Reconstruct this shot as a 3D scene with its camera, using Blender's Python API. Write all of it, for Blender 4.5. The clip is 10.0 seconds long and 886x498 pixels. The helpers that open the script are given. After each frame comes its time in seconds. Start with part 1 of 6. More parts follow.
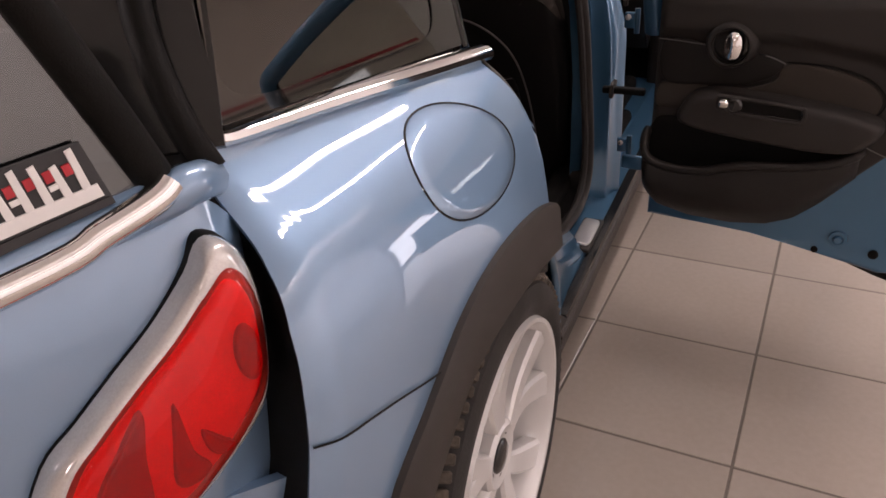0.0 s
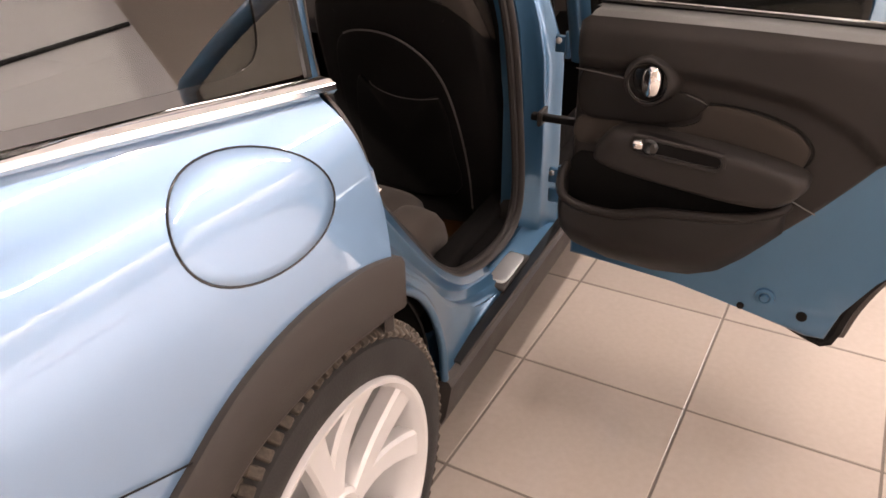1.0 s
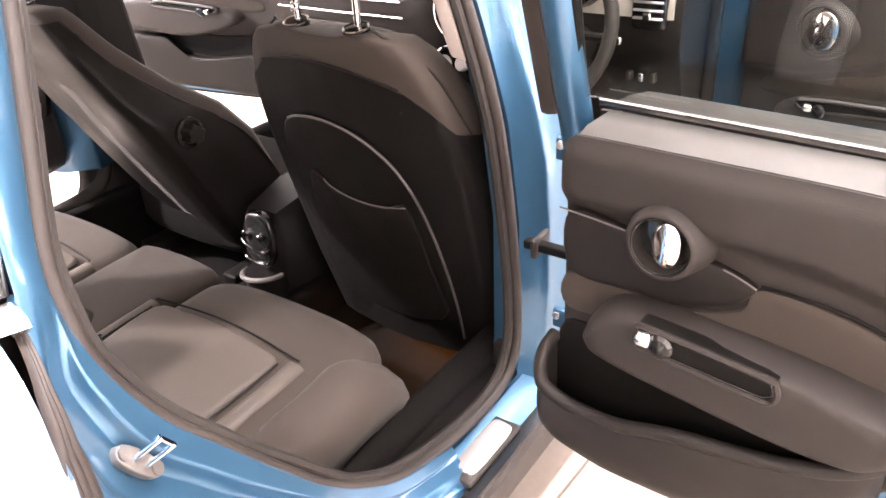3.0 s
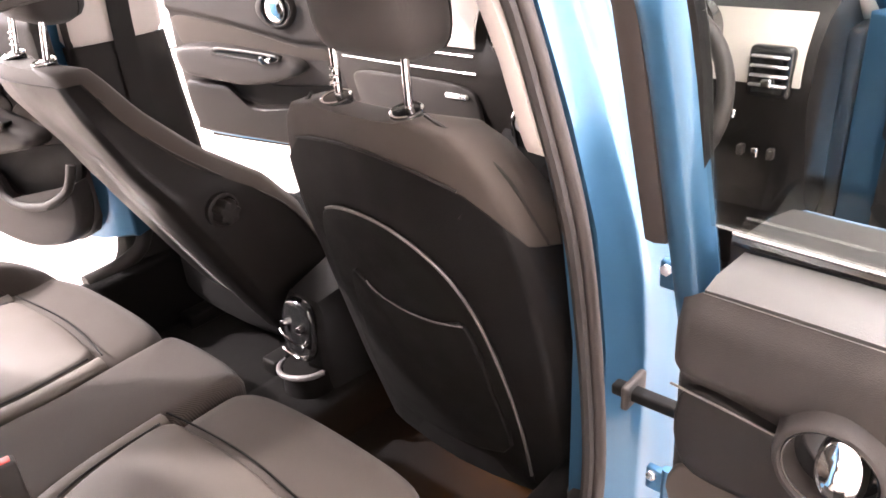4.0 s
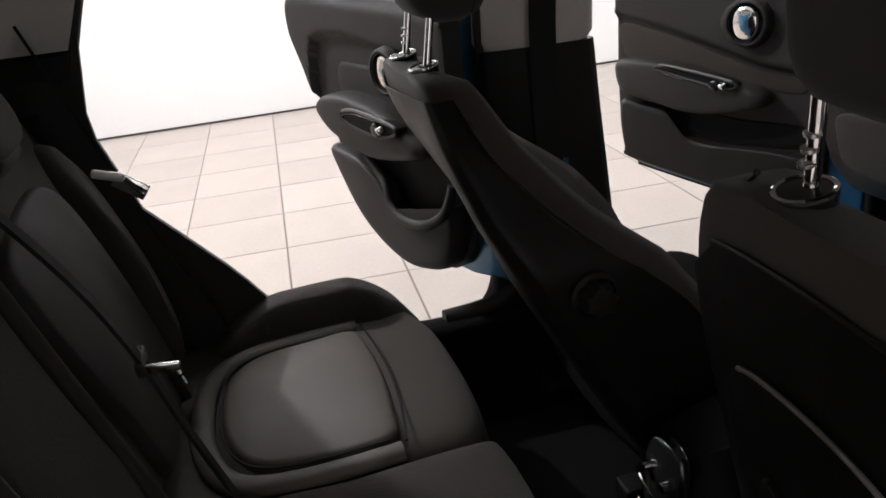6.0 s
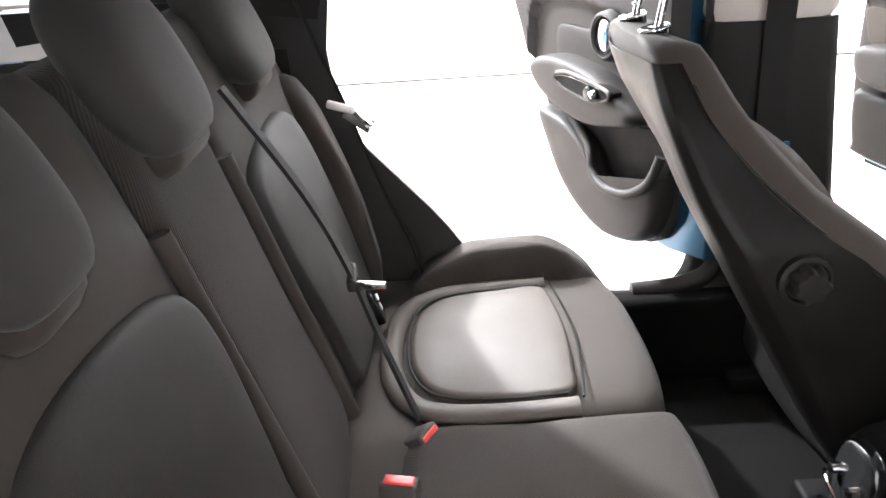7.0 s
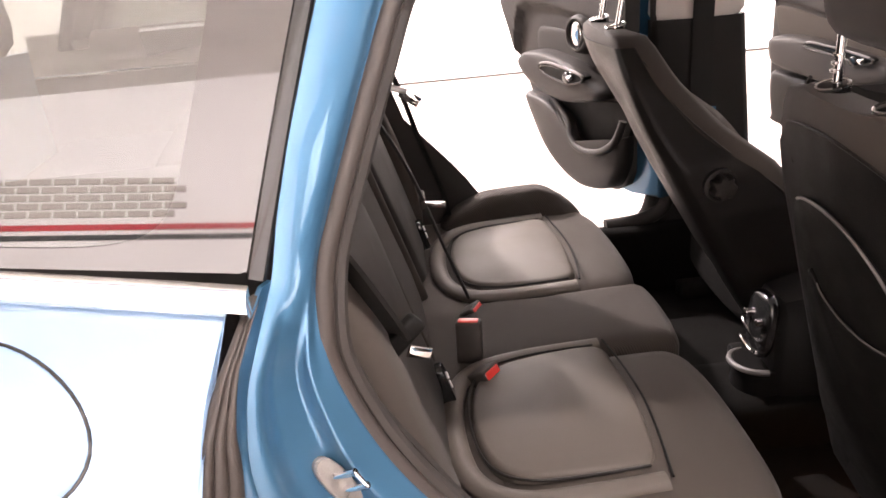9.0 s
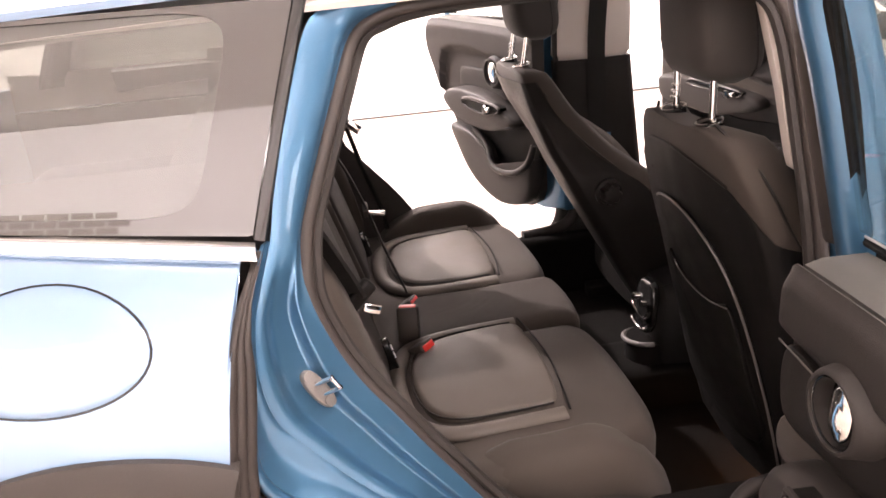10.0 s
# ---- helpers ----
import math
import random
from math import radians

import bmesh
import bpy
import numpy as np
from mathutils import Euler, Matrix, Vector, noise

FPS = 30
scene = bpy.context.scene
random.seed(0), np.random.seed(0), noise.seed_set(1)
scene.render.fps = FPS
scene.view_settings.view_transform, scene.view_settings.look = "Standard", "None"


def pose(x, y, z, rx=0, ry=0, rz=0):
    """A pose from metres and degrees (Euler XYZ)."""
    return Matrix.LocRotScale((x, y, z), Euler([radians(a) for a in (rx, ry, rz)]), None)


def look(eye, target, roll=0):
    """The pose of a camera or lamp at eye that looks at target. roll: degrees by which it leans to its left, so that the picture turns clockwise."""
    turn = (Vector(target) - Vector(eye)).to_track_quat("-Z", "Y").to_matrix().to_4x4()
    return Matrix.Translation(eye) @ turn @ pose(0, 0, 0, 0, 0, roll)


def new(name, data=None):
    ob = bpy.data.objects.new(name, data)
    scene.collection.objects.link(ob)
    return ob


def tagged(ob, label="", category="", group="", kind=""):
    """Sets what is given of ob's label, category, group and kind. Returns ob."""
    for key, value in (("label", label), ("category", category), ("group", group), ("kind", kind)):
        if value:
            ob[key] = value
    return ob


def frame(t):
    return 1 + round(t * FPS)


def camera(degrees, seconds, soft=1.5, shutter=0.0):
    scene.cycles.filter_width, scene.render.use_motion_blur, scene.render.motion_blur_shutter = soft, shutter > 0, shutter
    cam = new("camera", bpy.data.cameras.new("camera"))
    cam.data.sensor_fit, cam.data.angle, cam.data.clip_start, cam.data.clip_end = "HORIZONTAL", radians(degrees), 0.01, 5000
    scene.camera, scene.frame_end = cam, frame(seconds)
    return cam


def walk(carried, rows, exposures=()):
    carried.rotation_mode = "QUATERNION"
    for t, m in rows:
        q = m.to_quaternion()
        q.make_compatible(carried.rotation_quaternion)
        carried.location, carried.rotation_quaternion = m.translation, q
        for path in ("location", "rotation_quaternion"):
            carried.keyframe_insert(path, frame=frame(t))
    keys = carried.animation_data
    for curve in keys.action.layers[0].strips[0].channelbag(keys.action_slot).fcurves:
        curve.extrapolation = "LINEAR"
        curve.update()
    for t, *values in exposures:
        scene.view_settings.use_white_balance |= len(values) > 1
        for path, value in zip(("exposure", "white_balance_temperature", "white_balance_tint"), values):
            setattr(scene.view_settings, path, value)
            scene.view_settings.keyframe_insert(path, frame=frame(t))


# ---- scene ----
S = 1.1                      # all plan numbers below are multiplied by this to give metres
cam = camera(59.9, 10.0, soft=1.6)
PATH = [
    (0, (1.088, -0.91, 1.214), (0.361, 0.665, 0.219), -3.6),
    (0.5, (1.159, -0.769, 1.217), (0.426, 0.793, 0.206), -1.9),
    (1, (1.263, -0.671, 1.218), (0.482, 0.87, 0.211), -1.4),
    (1.5, (1.316, -0.553, 1.216), (0.476, 0.952, 0.201), -1.6),
    (2, (1.271, -0.368, 1.214), (0.391, 1.111, 0.195), -1.5),
    (3.5, (1.209, 0.051, 1.217), (0.086, 1.396, 0.254), -4.5),
    (4, (1.083, 0.168, 1.206), (-0.122, 1.479, 0.296), -4.3),
    (4.5, (0.988, 0.26, 1.19), (-0.325, 1.492, 0.319), -4.6),
    (5, (0.877, 0.387, 1.163), (-0.616, 1.438, 0.346), -5.3),
    (5.5, (0.788, 0.452, 1.133), (-0.874, 1.225, 0.332), -5.4),
    (6, (0.731, 0.46, 1.126), (-1.053, 0.894, 0.331), -5.8),
    (7.5, (0.831, 0.383, 1.104), (-0.983, 0.292, 0.266), -3.3),
    (8, (0.971, 0.343, 1.115), (-0.84, 0.276, 0.27), -4.4),
    (8.5, (1.104, 0.294, 1.151), (-0.714, 0.303, 0.316), -4.7),
    (9, (1.256, 0.266, 1.178), (-0.573, 0.336, 0.373), -5.2),
    (9.5, (1.415, 0.251, 1.211), (-0.426, 0.368, 0.438), -5.1),
    (10, (1.55, 0.228, 1.215), (-0.296, 0.481, 0.489), -4.6),
]
EXPOSURES = [(0, -1.0, 6750, 26), (0.5, -0.75, 6750, 24), (1, 0.0, 7050, 23), (1.5, 0.05, 6850, 22), (2, 0.5, 6650, 22), (3.4, 2.25, 6500, 22), (4.5, 2.3, 6300, 21), (5.1, 2.05, 6250, 24),
             (5.5, 1.25, 6100, 12), (6.0, -0.85, 5900, 10), (6.3, -0.6, 5800, 10), (7.2, 2.35, 5750, 8), (7.6, 2.35, 5750, 9), (8, 1.95, 6400, 25), (8.5, 1.25, 6700, 21), (9, 1.2, 6600, 21), (10, 0.95, 6800, 24)]
walk(cam, [(t, look(Vector(e) * S, Vector(g) * S, r)) for t, e, g, r in PATH], EXPOSURES)

# ---------------------------------------------------------------- light
world = bpy.data.worlds.new("world")
scene.world = world
world.use_nodes = True
wn = world.node_tree.nodes
sky = wn.new("ShaderNodeTexSky")
sky.sky_type, sky.sun_disc = "NISHITA", False
sky.sun_elevation, sky.sun_rotation = radians(35), radians(90)
world.node_tree.links.new(sky.outputs[0], wn["Background"].inputs[0])
wn["Background"].inputs[1].default_value = 0.1


def area_lamp(name, at, to, sx, sy, watts, colour=(1, 1, 1)):
    la = bpy.data.lights.new(name, "AREA")
    la.shape, la.size, la.size_y, la.energy, la.color = "RECTANGLE", sx * S, sy * S, watts, colour
    ob = new(name, la)
    ob.matrix_world = look(Vector(at) * S, Vector(to) * S)
    return ob


WARM = (1.0, 0.95, 0.905)
COOL = (0.93, 0.97, 1.0)
# glazed entrance in the wall behind the camera
area_lamp("window_light", (4.50, 4.7, 0.80), (0, 4.5, 0.8), 1.9, 1.35, 45, COOL)
# ceiling tubes: rows that run along the car (x, y, length, power)
TUBES = [(1.25, 1.65, 2.5, 80), (1.25, 5.2, 1.25, 40), (1.25, -4.2, 1.25, 45)]
TUBES += [(lx, ly, 1.25, 32) for lx in (-3.4, -1.7) for ly in (-3.6, 0.2, 2.4, 4.6)]
for lx, ly, ln, watts in TUBES:
    area_lamp("tube_light", (lx, ly, 2.86), (lx, ly, 0), 0.07, ln, watts, WARM)
# strong downlight over the far side, towards the car's tail
area_lamp("spot_light", (-2.75, -1.08, 2.80), (-0.6, 0.6, 0.6), 0.12, 0.12, 210, WARM)
# added fill without a fixture, brightens the wall behind the camera
area_lamp("wall_fill", (2.3, -0.4, 2.84), (4.15, -0.4, 1.3), 6.4, 0.12, 240, WARM)
# row of added fills, also without fixtures, that brightens the white wall
for ly in (-1.5, 1.0, 3.5):
    area_lamp("wall_fill", (-3.7, ly, 2.84), (-4.6, ly, 1.0), 1.4, 0.3, 70, WARM)
# amber footwell glow under the front seat
area_lamp("footwell_light", (0.40, 1.03, 0.268), (0.38, 0.93, 0.175), 0.16, 0.05, 0.8, (1.0, 0.40, 0.10))


# ---------------------------------------------------------------- materials
def mat(name, colour, rough=0.5, metal=0.0, coat=0.0, bump=0.0, bscale=400.0, vary=0.12, vscale=6.0, spec=0.5,
        sheen=0.0, rvary=0.08):
    """Principled surface with a broad and a fine noise in colour, gloss and relief."""
    m = bpy.data.materials.new(name)
    m.use_nodes = True
    nt = m.node_tree
    b = nt.nodes["Principled BSDF"]
    b.inputs["Metallic"].default_value = metal
    b.inputs["Coat Weight"].default_value = coat
    b.inputs["Coat Roughness"].default_value = 0.03
    b.inputs["Specular IOR Level"].default_value = spec
    b.inputs["Sheen Weight"].default_value = sheen
    tc = nt.nodes.new("ShaderNodeTexCoord")
    big = nt.nodes.new("ShaderNodeTexNoise")
    big.inputs["Scale"].default_value, big.inputs["Detail"].default_value = vscale, 5
    fine = nt.nodes.new("ShaderNodeTexNoise")
    fine.inputs["Scale"].default_value, fine.inputs["Detail"].default_value = bscale, 3
    for n in (big, fine):
        nt.links.new(tc.outputs["Object"], n.inputs["Vector"])
    add = nt.nodes.new("ShaderNodeMath")
    add.operation = "ADD"
    nt.links.new(big.outputs["Fac"], add.inputs[0])
    nt.links.new(fine.outputs["Fac"], add.inputs[1])
    mr = nt.nodes.new("ShaderNodeMapRange")
    mr.inputs["From Min"].default_value, mr.inputs["From Max"].default_value = 0.6, 1.4
    nt.links.new(add.outputs[0], mr.inputs["Value"])
    mix = nt.nodes.new("ShaderNodeMix")
    mix.data_type = "RGBA"
    nt.links.new(mr.outputs[0], mix.inputs[0])
    mix.inputs[6].default_value = (*[c * (1 - vary) for c in colour], 1)
    mix.inputs[7].default_value = (*[min(1, c * (1 + vary)) for c in colour], 1)
    nt.links.new(mix.outputs[2], b.inputs["Base Color"])
    rr = nt.nodes.new("ShaderNodeMapRange")
    rr.inputs["From Min"].default_value, rr.inputs["From Max"].default_value = 0.3, 0.7
    rr.inputs["To Min"].default_value, rr.inputs["To Max"].default_value = max(0.02, rough - rvary), min(1, rough + rvary)
    nt.links.new(big.outputs["Fac"], rr.inputs["Value"])
    nt.links.new(rr.outputs[0], b.inputs["Roughness"])
    if bump:
        bp = nt.nodes.new("ShaderNodeBump")
        bp.inputs["Strength"].default_value, bp.inputs["Distance"].default_value = bump, 0.002
        nt.links.new(fine.outputs["Fac"], bp.inputs["Height"])
        nt.links.new(bp.outputs[0], b.inputs["Normal"])
    return m


def glow(name, colour, strength):
    m = bpy.data.materials.new(name)
    m.use_nodes = True
    b = m.node_tree.nodes["Principled BSDF"]
    b.inputs["Base Color"].default_value = (*colour, 1)
    b.inputs["Emission Color"].default_value = (*colour, 1)
    b.inputs["Emission Strength"].default_value = strength
    return m


def glass(name, tint, shine=2.3):
    """Thin car glass: tinted see-through with a sharp Fresnel reflection."""
    m = bpy.data.materials.new(name)
    m.use_nodes = True
    nt = m.node_tree
    nt.nodes.remove(nt.nodes["Principled BSDF"])
    tr, gl, mx, fr = (nt.nodes.new("ShaderNode" + k) for k in ("BsdfTransparent", "BsdfGlossy", "MixShader", "Fresnel"))
    tr.inputs[0].default_value = (*tint, 1)
    gl.inputs["Roughness"].default_value = 0.01
    fr.inputs["IOR"].default_value = 1.55
    mul = nt.nodes.new("ShaderNodeMath")
    mul.operation, mul.use_clamp = "MULTIPLY", True
    mul.inputs[1].default_value = shine
    nt.links.new(fr.outputs[0], mul.inputs[0])
    nt.links.new(mul.outputs[0], mx.inputs[0])
    nt.links.new(tr.outputs[0], mx.inputs[1])
    nt.links.new(gl.outputs[0], mx.inputs[2])
    nt.links.new(mx.outputs[0], nt.nodes["Material Output"].inputs[0])
    return m


def weave(name, colour, rough, scale, angle=0.0, depth=0.6, contrast=0.25):
    """Ribbed or woven textile: two crossed wave bands give colour and relief."""
    m = mat(name, colour, rough, bump=0.15, bscale=900, vary=0.1, spec=0.18, sheen=0.06)
    nt = m.node_tree
    b = nt.nodes["Principled BSDF"]
    tc = nt.nodes.new("ShaderNodeTexCoord")
    mp = nt.nodes.new("ShaderNodeMapping")
    mp.inputs["Rotation"].default_value = (0, 0, radians(angle))
    nt.links.new(tc.outputs["Object"], mp.inputs[0])
    wv = nt.nodes.new("ShaderNodeTexWave")
    wv.inputs["Scale"].default_value, wv.inputs["Distortion"].default_value = scale, 0.6
    nt.links.new(mp.outputs[0], wv.inputs["Vector"])
    bp = nt.nodes.new("ShaderNodeBump")
    bp.inputs["Strength"].default_value, bp.inputs["Distance"].default_value = depth, 0.002
    nt.links.new(wv.outputs["Fac"], bp.inputs["Height"])
    nt.links.new(bp.outputs[0], b.inputs["Normal"])
    old = b.inputs["Base Color"].links[0].from_socket
    dk = nt.nodes.new("ShaderNodeMix")
    dk.data_type, dk.blend_type = "RGBA", "MULTIPLY"
    nt.links.new(old, dk.inputs[6])
    cr = nt.nodes.new("ShaderNodeMapRange")
    cr.inputs["To Min"].default_value, cr.inputs["To Max"].default_value = 1 - contrast, 1 + contrast
    nt.links.new(wv.outputs["Fac"], cr.inputs["Value"])
    dk.inputs[0].default_value = 1.0
    nt.links.new(cr.outputs[0], dk.inputs[7])
    nt.links.new(dk.outputs[2], b.inputs["Base Color"])
    return m


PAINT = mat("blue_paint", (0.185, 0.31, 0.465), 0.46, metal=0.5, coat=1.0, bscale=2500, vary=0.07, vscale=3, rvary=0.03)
# body blue again, darkened: shade of the door openings is in this colour
JAMB = mat("shaded_jamb_paint", (0.048, 0.140, 0.240), 0.36, metal=0.7, coat=0.8, bscale=1500, vary=0.06, vscale=5, rvary=0.04)
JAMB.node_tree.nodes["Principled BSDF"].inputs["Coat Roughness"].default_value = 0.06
PAINT.node_tree.nodes["Principled BSDF"].inputs["Coat IOR"].default_value = 1.85
PAINT.node_tree.nodes["Principled BSDF"].inputs["Coat Roughness"].default_value = 0.025
CLAD = mat("black_cladding", (0.030, 0.0245, 0.021), 0.55, bump=0.35, bscale=900, vary=0.2, spec=0.35)
# real rubber, and also the black that stands for shade in pockets and gaps
RUBBER = mat("rubber_and_shade", (0.005, 0.0045, 0.004), 0.6, bump=0.2, bscale=500, vary=0.3, vscale=20, spec=0.12)
SEAL = mat("door_seal", (0.026, 0.0205, 0.0175), 0.5, bump=0.15, bscale=700, vary=0.2, spec=0.4)
TYRE = mat("tyre_rubber", (0.011, 0.0095, 0.0085), 0.7, bump=0.4, bscale=260, vary=0.4, vscale=14)
DIRT = mat("muddy_rubber", (0.070, 0.055, 0.042), 0.85, bump=0.6, bscale=160, vary=0.5, vscale=18)
ALLOY = mat("silver_alloy", (0.66, 0.65, 0.64), 0.36, metal=0.25, coat=0.5, bscale=1200, vary=0.05, vscale=9)
CHROME = mat("chrome", (0.82, 0.81, 0.80), 0.07, metal=1.0, vary=0.03, rvary=0.03)
SATIN = mat("satin_metal", (0.62, 0.61, 0.60), 0.3, metal=0.8, vary=0.06, bscale=800)
PLASTIC = mat("dark_plastic", (0.011, 0.0092, 0.008), 0.5, bump=0.3, bscale=800, vary=0.15, spec=0.2)
SOFT = mat("soft_door_trim", (0.0195, 0.0162, 0.0143), 0.6, bump=0.3, bscale=900, vary=0.12, spec=0.3)
# door trim darkened for the near door's shaded lower pocket
SHADETRIM = mat("shaded_lower_trim", (0.0120, 0.0098, 0.0085), 0.55, bump=0.3, bscale=800, vary=0.14, spec=0.25)
VINYL = mat("black_vinyl", (0.0078, 0.0071, 0.0068), 0.46, bump=0.25, bscale=700, vary=0.15, spec=0.10)
BACKVINYL = mat("seat_back_vinyl", (0.0084, 0.0072, 0.0065), 0.48, bump=0.25, bscale=700, vary=0.15, spec=0.15)
GLOSSY = mat("gloss_black", (0.012, 0.012, 0.012), 0.12, vary=0.2)
CLOTH = weave("seat_cloth", (0.0352, 0.0282, 0.0230), 0.74, 430, 35, 0.10, 0.03)
HEADCLOTH = weave("headrest_cloth", (0.0335, 0.0292, 0.0265), 0.76, 430, 35, 0.10, 0.03)
RIB = weave("ribbed_cloth", (0.0325, 0.0262, 0.0220), 0.78, 110, 32, 0.45, 0.16)
LEATHER = mat("leatherette", (0.063, 0.0525, 0.0438), 0.58, bump=0.25, bscale=700, vary=0.08, vscale=9, spec=0.3)
PIPING = mat("grey_piping", (0.09, 0.083, 0.078), 0.45, vary=0.1)
CARPET = mat("black_carpet", (0.0052, 0.0046, 0.0042), 0.95, bump=1.0, bscale=700, vary=0.4, vscale=30, spec=0.1)
CREAM = mat("cream_trim", (0.52, 0.475, 0.435), 0.7, bump=0.15, bscale=800, vary=0.06)
GREY = mat("grey_window_ledge", (0.038, 0.036, 0.032), 0.6, bump=0.15, bscale=800, vary=0.08)
DASH = mat("dash_decor", (0.40, 0.37, 0.33), 0.4, coat=0.2, vary=0.06)
BELT = mat("belt_webbing", (0.013, 0.012, 0.011), 0.75, spec=0.2, bump=0.4, bscale=1200, vary=0.15)
RED = mat("red_button", (0.62, 0.035, 0.025), 0.35, vary=0.08)
LENS = mat("red_lens", (0.92, 0.030, 0.014), 0.35, coat=0.0, vary=0.15, vscale=18, spec=0.7)
LENSDARK = mat("dark_lens", (0.42, 0.016, 0.011), 0.4, coat=0.0, vary=0.2, vscale=18)
LENSCLEAR = mat("pale_lens", (0.62, 0.60, 0.58), 0.12, metal=0.35, coat=1.0, vary=0.12, vscale=25)
WHITE = mat("white_paint", (0.82, 0.81, 0.80), 0.6, bump=0.1, bscale=150, vary=0.03, vscale=1.5)
CEIL = mat("ceiling_paint", (0.84, 0.82, 0.79), 0.8, bump=0.1, bscale=120, vary=0.04, vscale=2)
BEIGE = mat("beige_wall", (0.60, 0.53, 0.46), 0.7, bump=0.15, bscale=120, vary=0.05, vscale=2)
GROUT = mat("grout", (0.135, 0.113, 0.096), 0.9, bump=0.4, bscale=300, vary=0.2)
STRIPE_RED = mat("red_stripe", (0.45, 0.02, 0.03), 0.5, vary=0.06)
STRIPE_BLACK = mat("black_stripe", (0.02, 0.02, 0.022), 0.5, vary=0.1)
BRICKM = mat("painted_brick", (0.46, 0.43, 0.39), 0.8, bump=0.4, bscale=80, vary=0.1)
TUBE = glow("lamp_tube", (1.0, 0.95, 0.88), 22.0)
SKYGLOW = glow("outdoor_glow", (0.92, 0.96, 1.0), 4.0)
BORDER = mat("printed_glass_edge", (0.014, 0.013, 0.012), 0.03, vary=0.1, spec=0.6, rvary=0.01)
BORDER.node_tree.nodes["Principled BSDF"].inputs["IOR"].default_value = 1.75
GLASS = glass("tinted_glass", (0.45, 0.47, 0.45), 2.6)
REDGLASS = glass("red_lens_cover", (1.0, 0.22, 0.16), 0.8)
ZINC = mat("zinc_plate", (0.16, 0.15, 0.14), 0.42, metal=0.6, spec=0.2, vary=0.15, bscale=500)
CLEAR = glass("clear_glass", (0.90, 0.92, 0.91), 0.7)
DOORGLASS = glass("door_glass", (0.80, 0.82, 0.80), 0.35)


def tile_material():
    m = mat("floor_tile", (0.36, 0.31, 0.27), 0.12, bump=0.03, bscale=60, vary=0.06, vscale=3, spec=0.5, rvary=0.05)
    nt = m.node_tree
    b = nt.nodes["Principled BSDF"]
    oi = nt.nodes.new("ShaderNodeObjectInfo")
    hs = nt.nodes.new("ShaderNodeHueSaturation")
    r = nt.nodes.new("ShaderNodeMapRange")
    r.inputs["To Min"].default_value, r.inputs["To Max"].default_value = 0.93, 1.06
    nt.links.new(oi.outputs["Random"], r.inputs["Value"])
    nt.links.new(r.outputs[0], hs.inputs["Value"])
    nt.links.new(b.inputs["Base Color"].links[0].from_socket, hs.inputs["Color"])
    nt.links.new(hs.outputs[0], b.inputs["Base Color"])
    return m


TILE = tile_material()

# ---------------------------------------------------------------- builders
ORIGIN = {}


def thing(name, at, label, category, group="", kind=""):
    ob = new(name)
    ob.empty_display_size = 0.05
    ob.location = Vector(at) * S
    ORIGIN[ob] = Vector(at) * S
    return tagged(ob, label, category, group, kind)


def part(name, bm, material, parent=None, label="", smooth=38, kind="", category=""):
    """Links a bmesh, given in plan units, as one mesh object under a thing or a part."""
    o = ORIGIN.get(parent, Vector((0, 0, 0)))
    bmesh.ops.recalc_face_normals(bm, faces=bm.faces)
    for v in bm.verts:
        v.co = v.co * S - o
    me = bpy.data.meshes.new(name)
    bm.to_mesh(me)
    bm.free()
    me.materials.append(material)
    for p in me.polygons:
        p.use_smooth = True
    me.set_sharp_from_angle(angle=radians(smooth))
    ob = new(name, me)
    if parent is not None:
        ob.parent = parent
        ORIGIN[ob] = o
    return tagged(ob, label, category, "", kind)


def catmull(pts, k=6, closed=False):
    pts = [Vector(p) for p in pts]
    n, out = len(pts), []
    for i in range(n if closed else n - 1):
        a, b, c, d = (pts[(i + j) % n] if closed else pts[min(max(i + j, 0), n - 1)] for j in (-1, 0, 1, 2))
        for s in range(k):
            t = s / k
            out.append(0.5 * (2 * b + (c - a) * t + (2 * a - 5 * b + 4 * c - d) * t * t + (3 * b - a - 3 * c + d) * t ** 3))
    return out if closed else out + [pts[-1]]


def loft(rings, cap=True, bm=None):
    bm = bm or bmesh.new()
    rows = [[bm.verts.new(p) for p in r] for r in rings]
    n = len(rows[0])
    for a, b in zip(rows, rows[1:]):
        for i in range(n):
            bm.faces.new((a[i], a[(i + 1) % n], b[(i + 1) % n], b[i]))
    if cap:
        bm.faces.new(rows[0])
        bm.faces.new(rows[-1])
    return bm


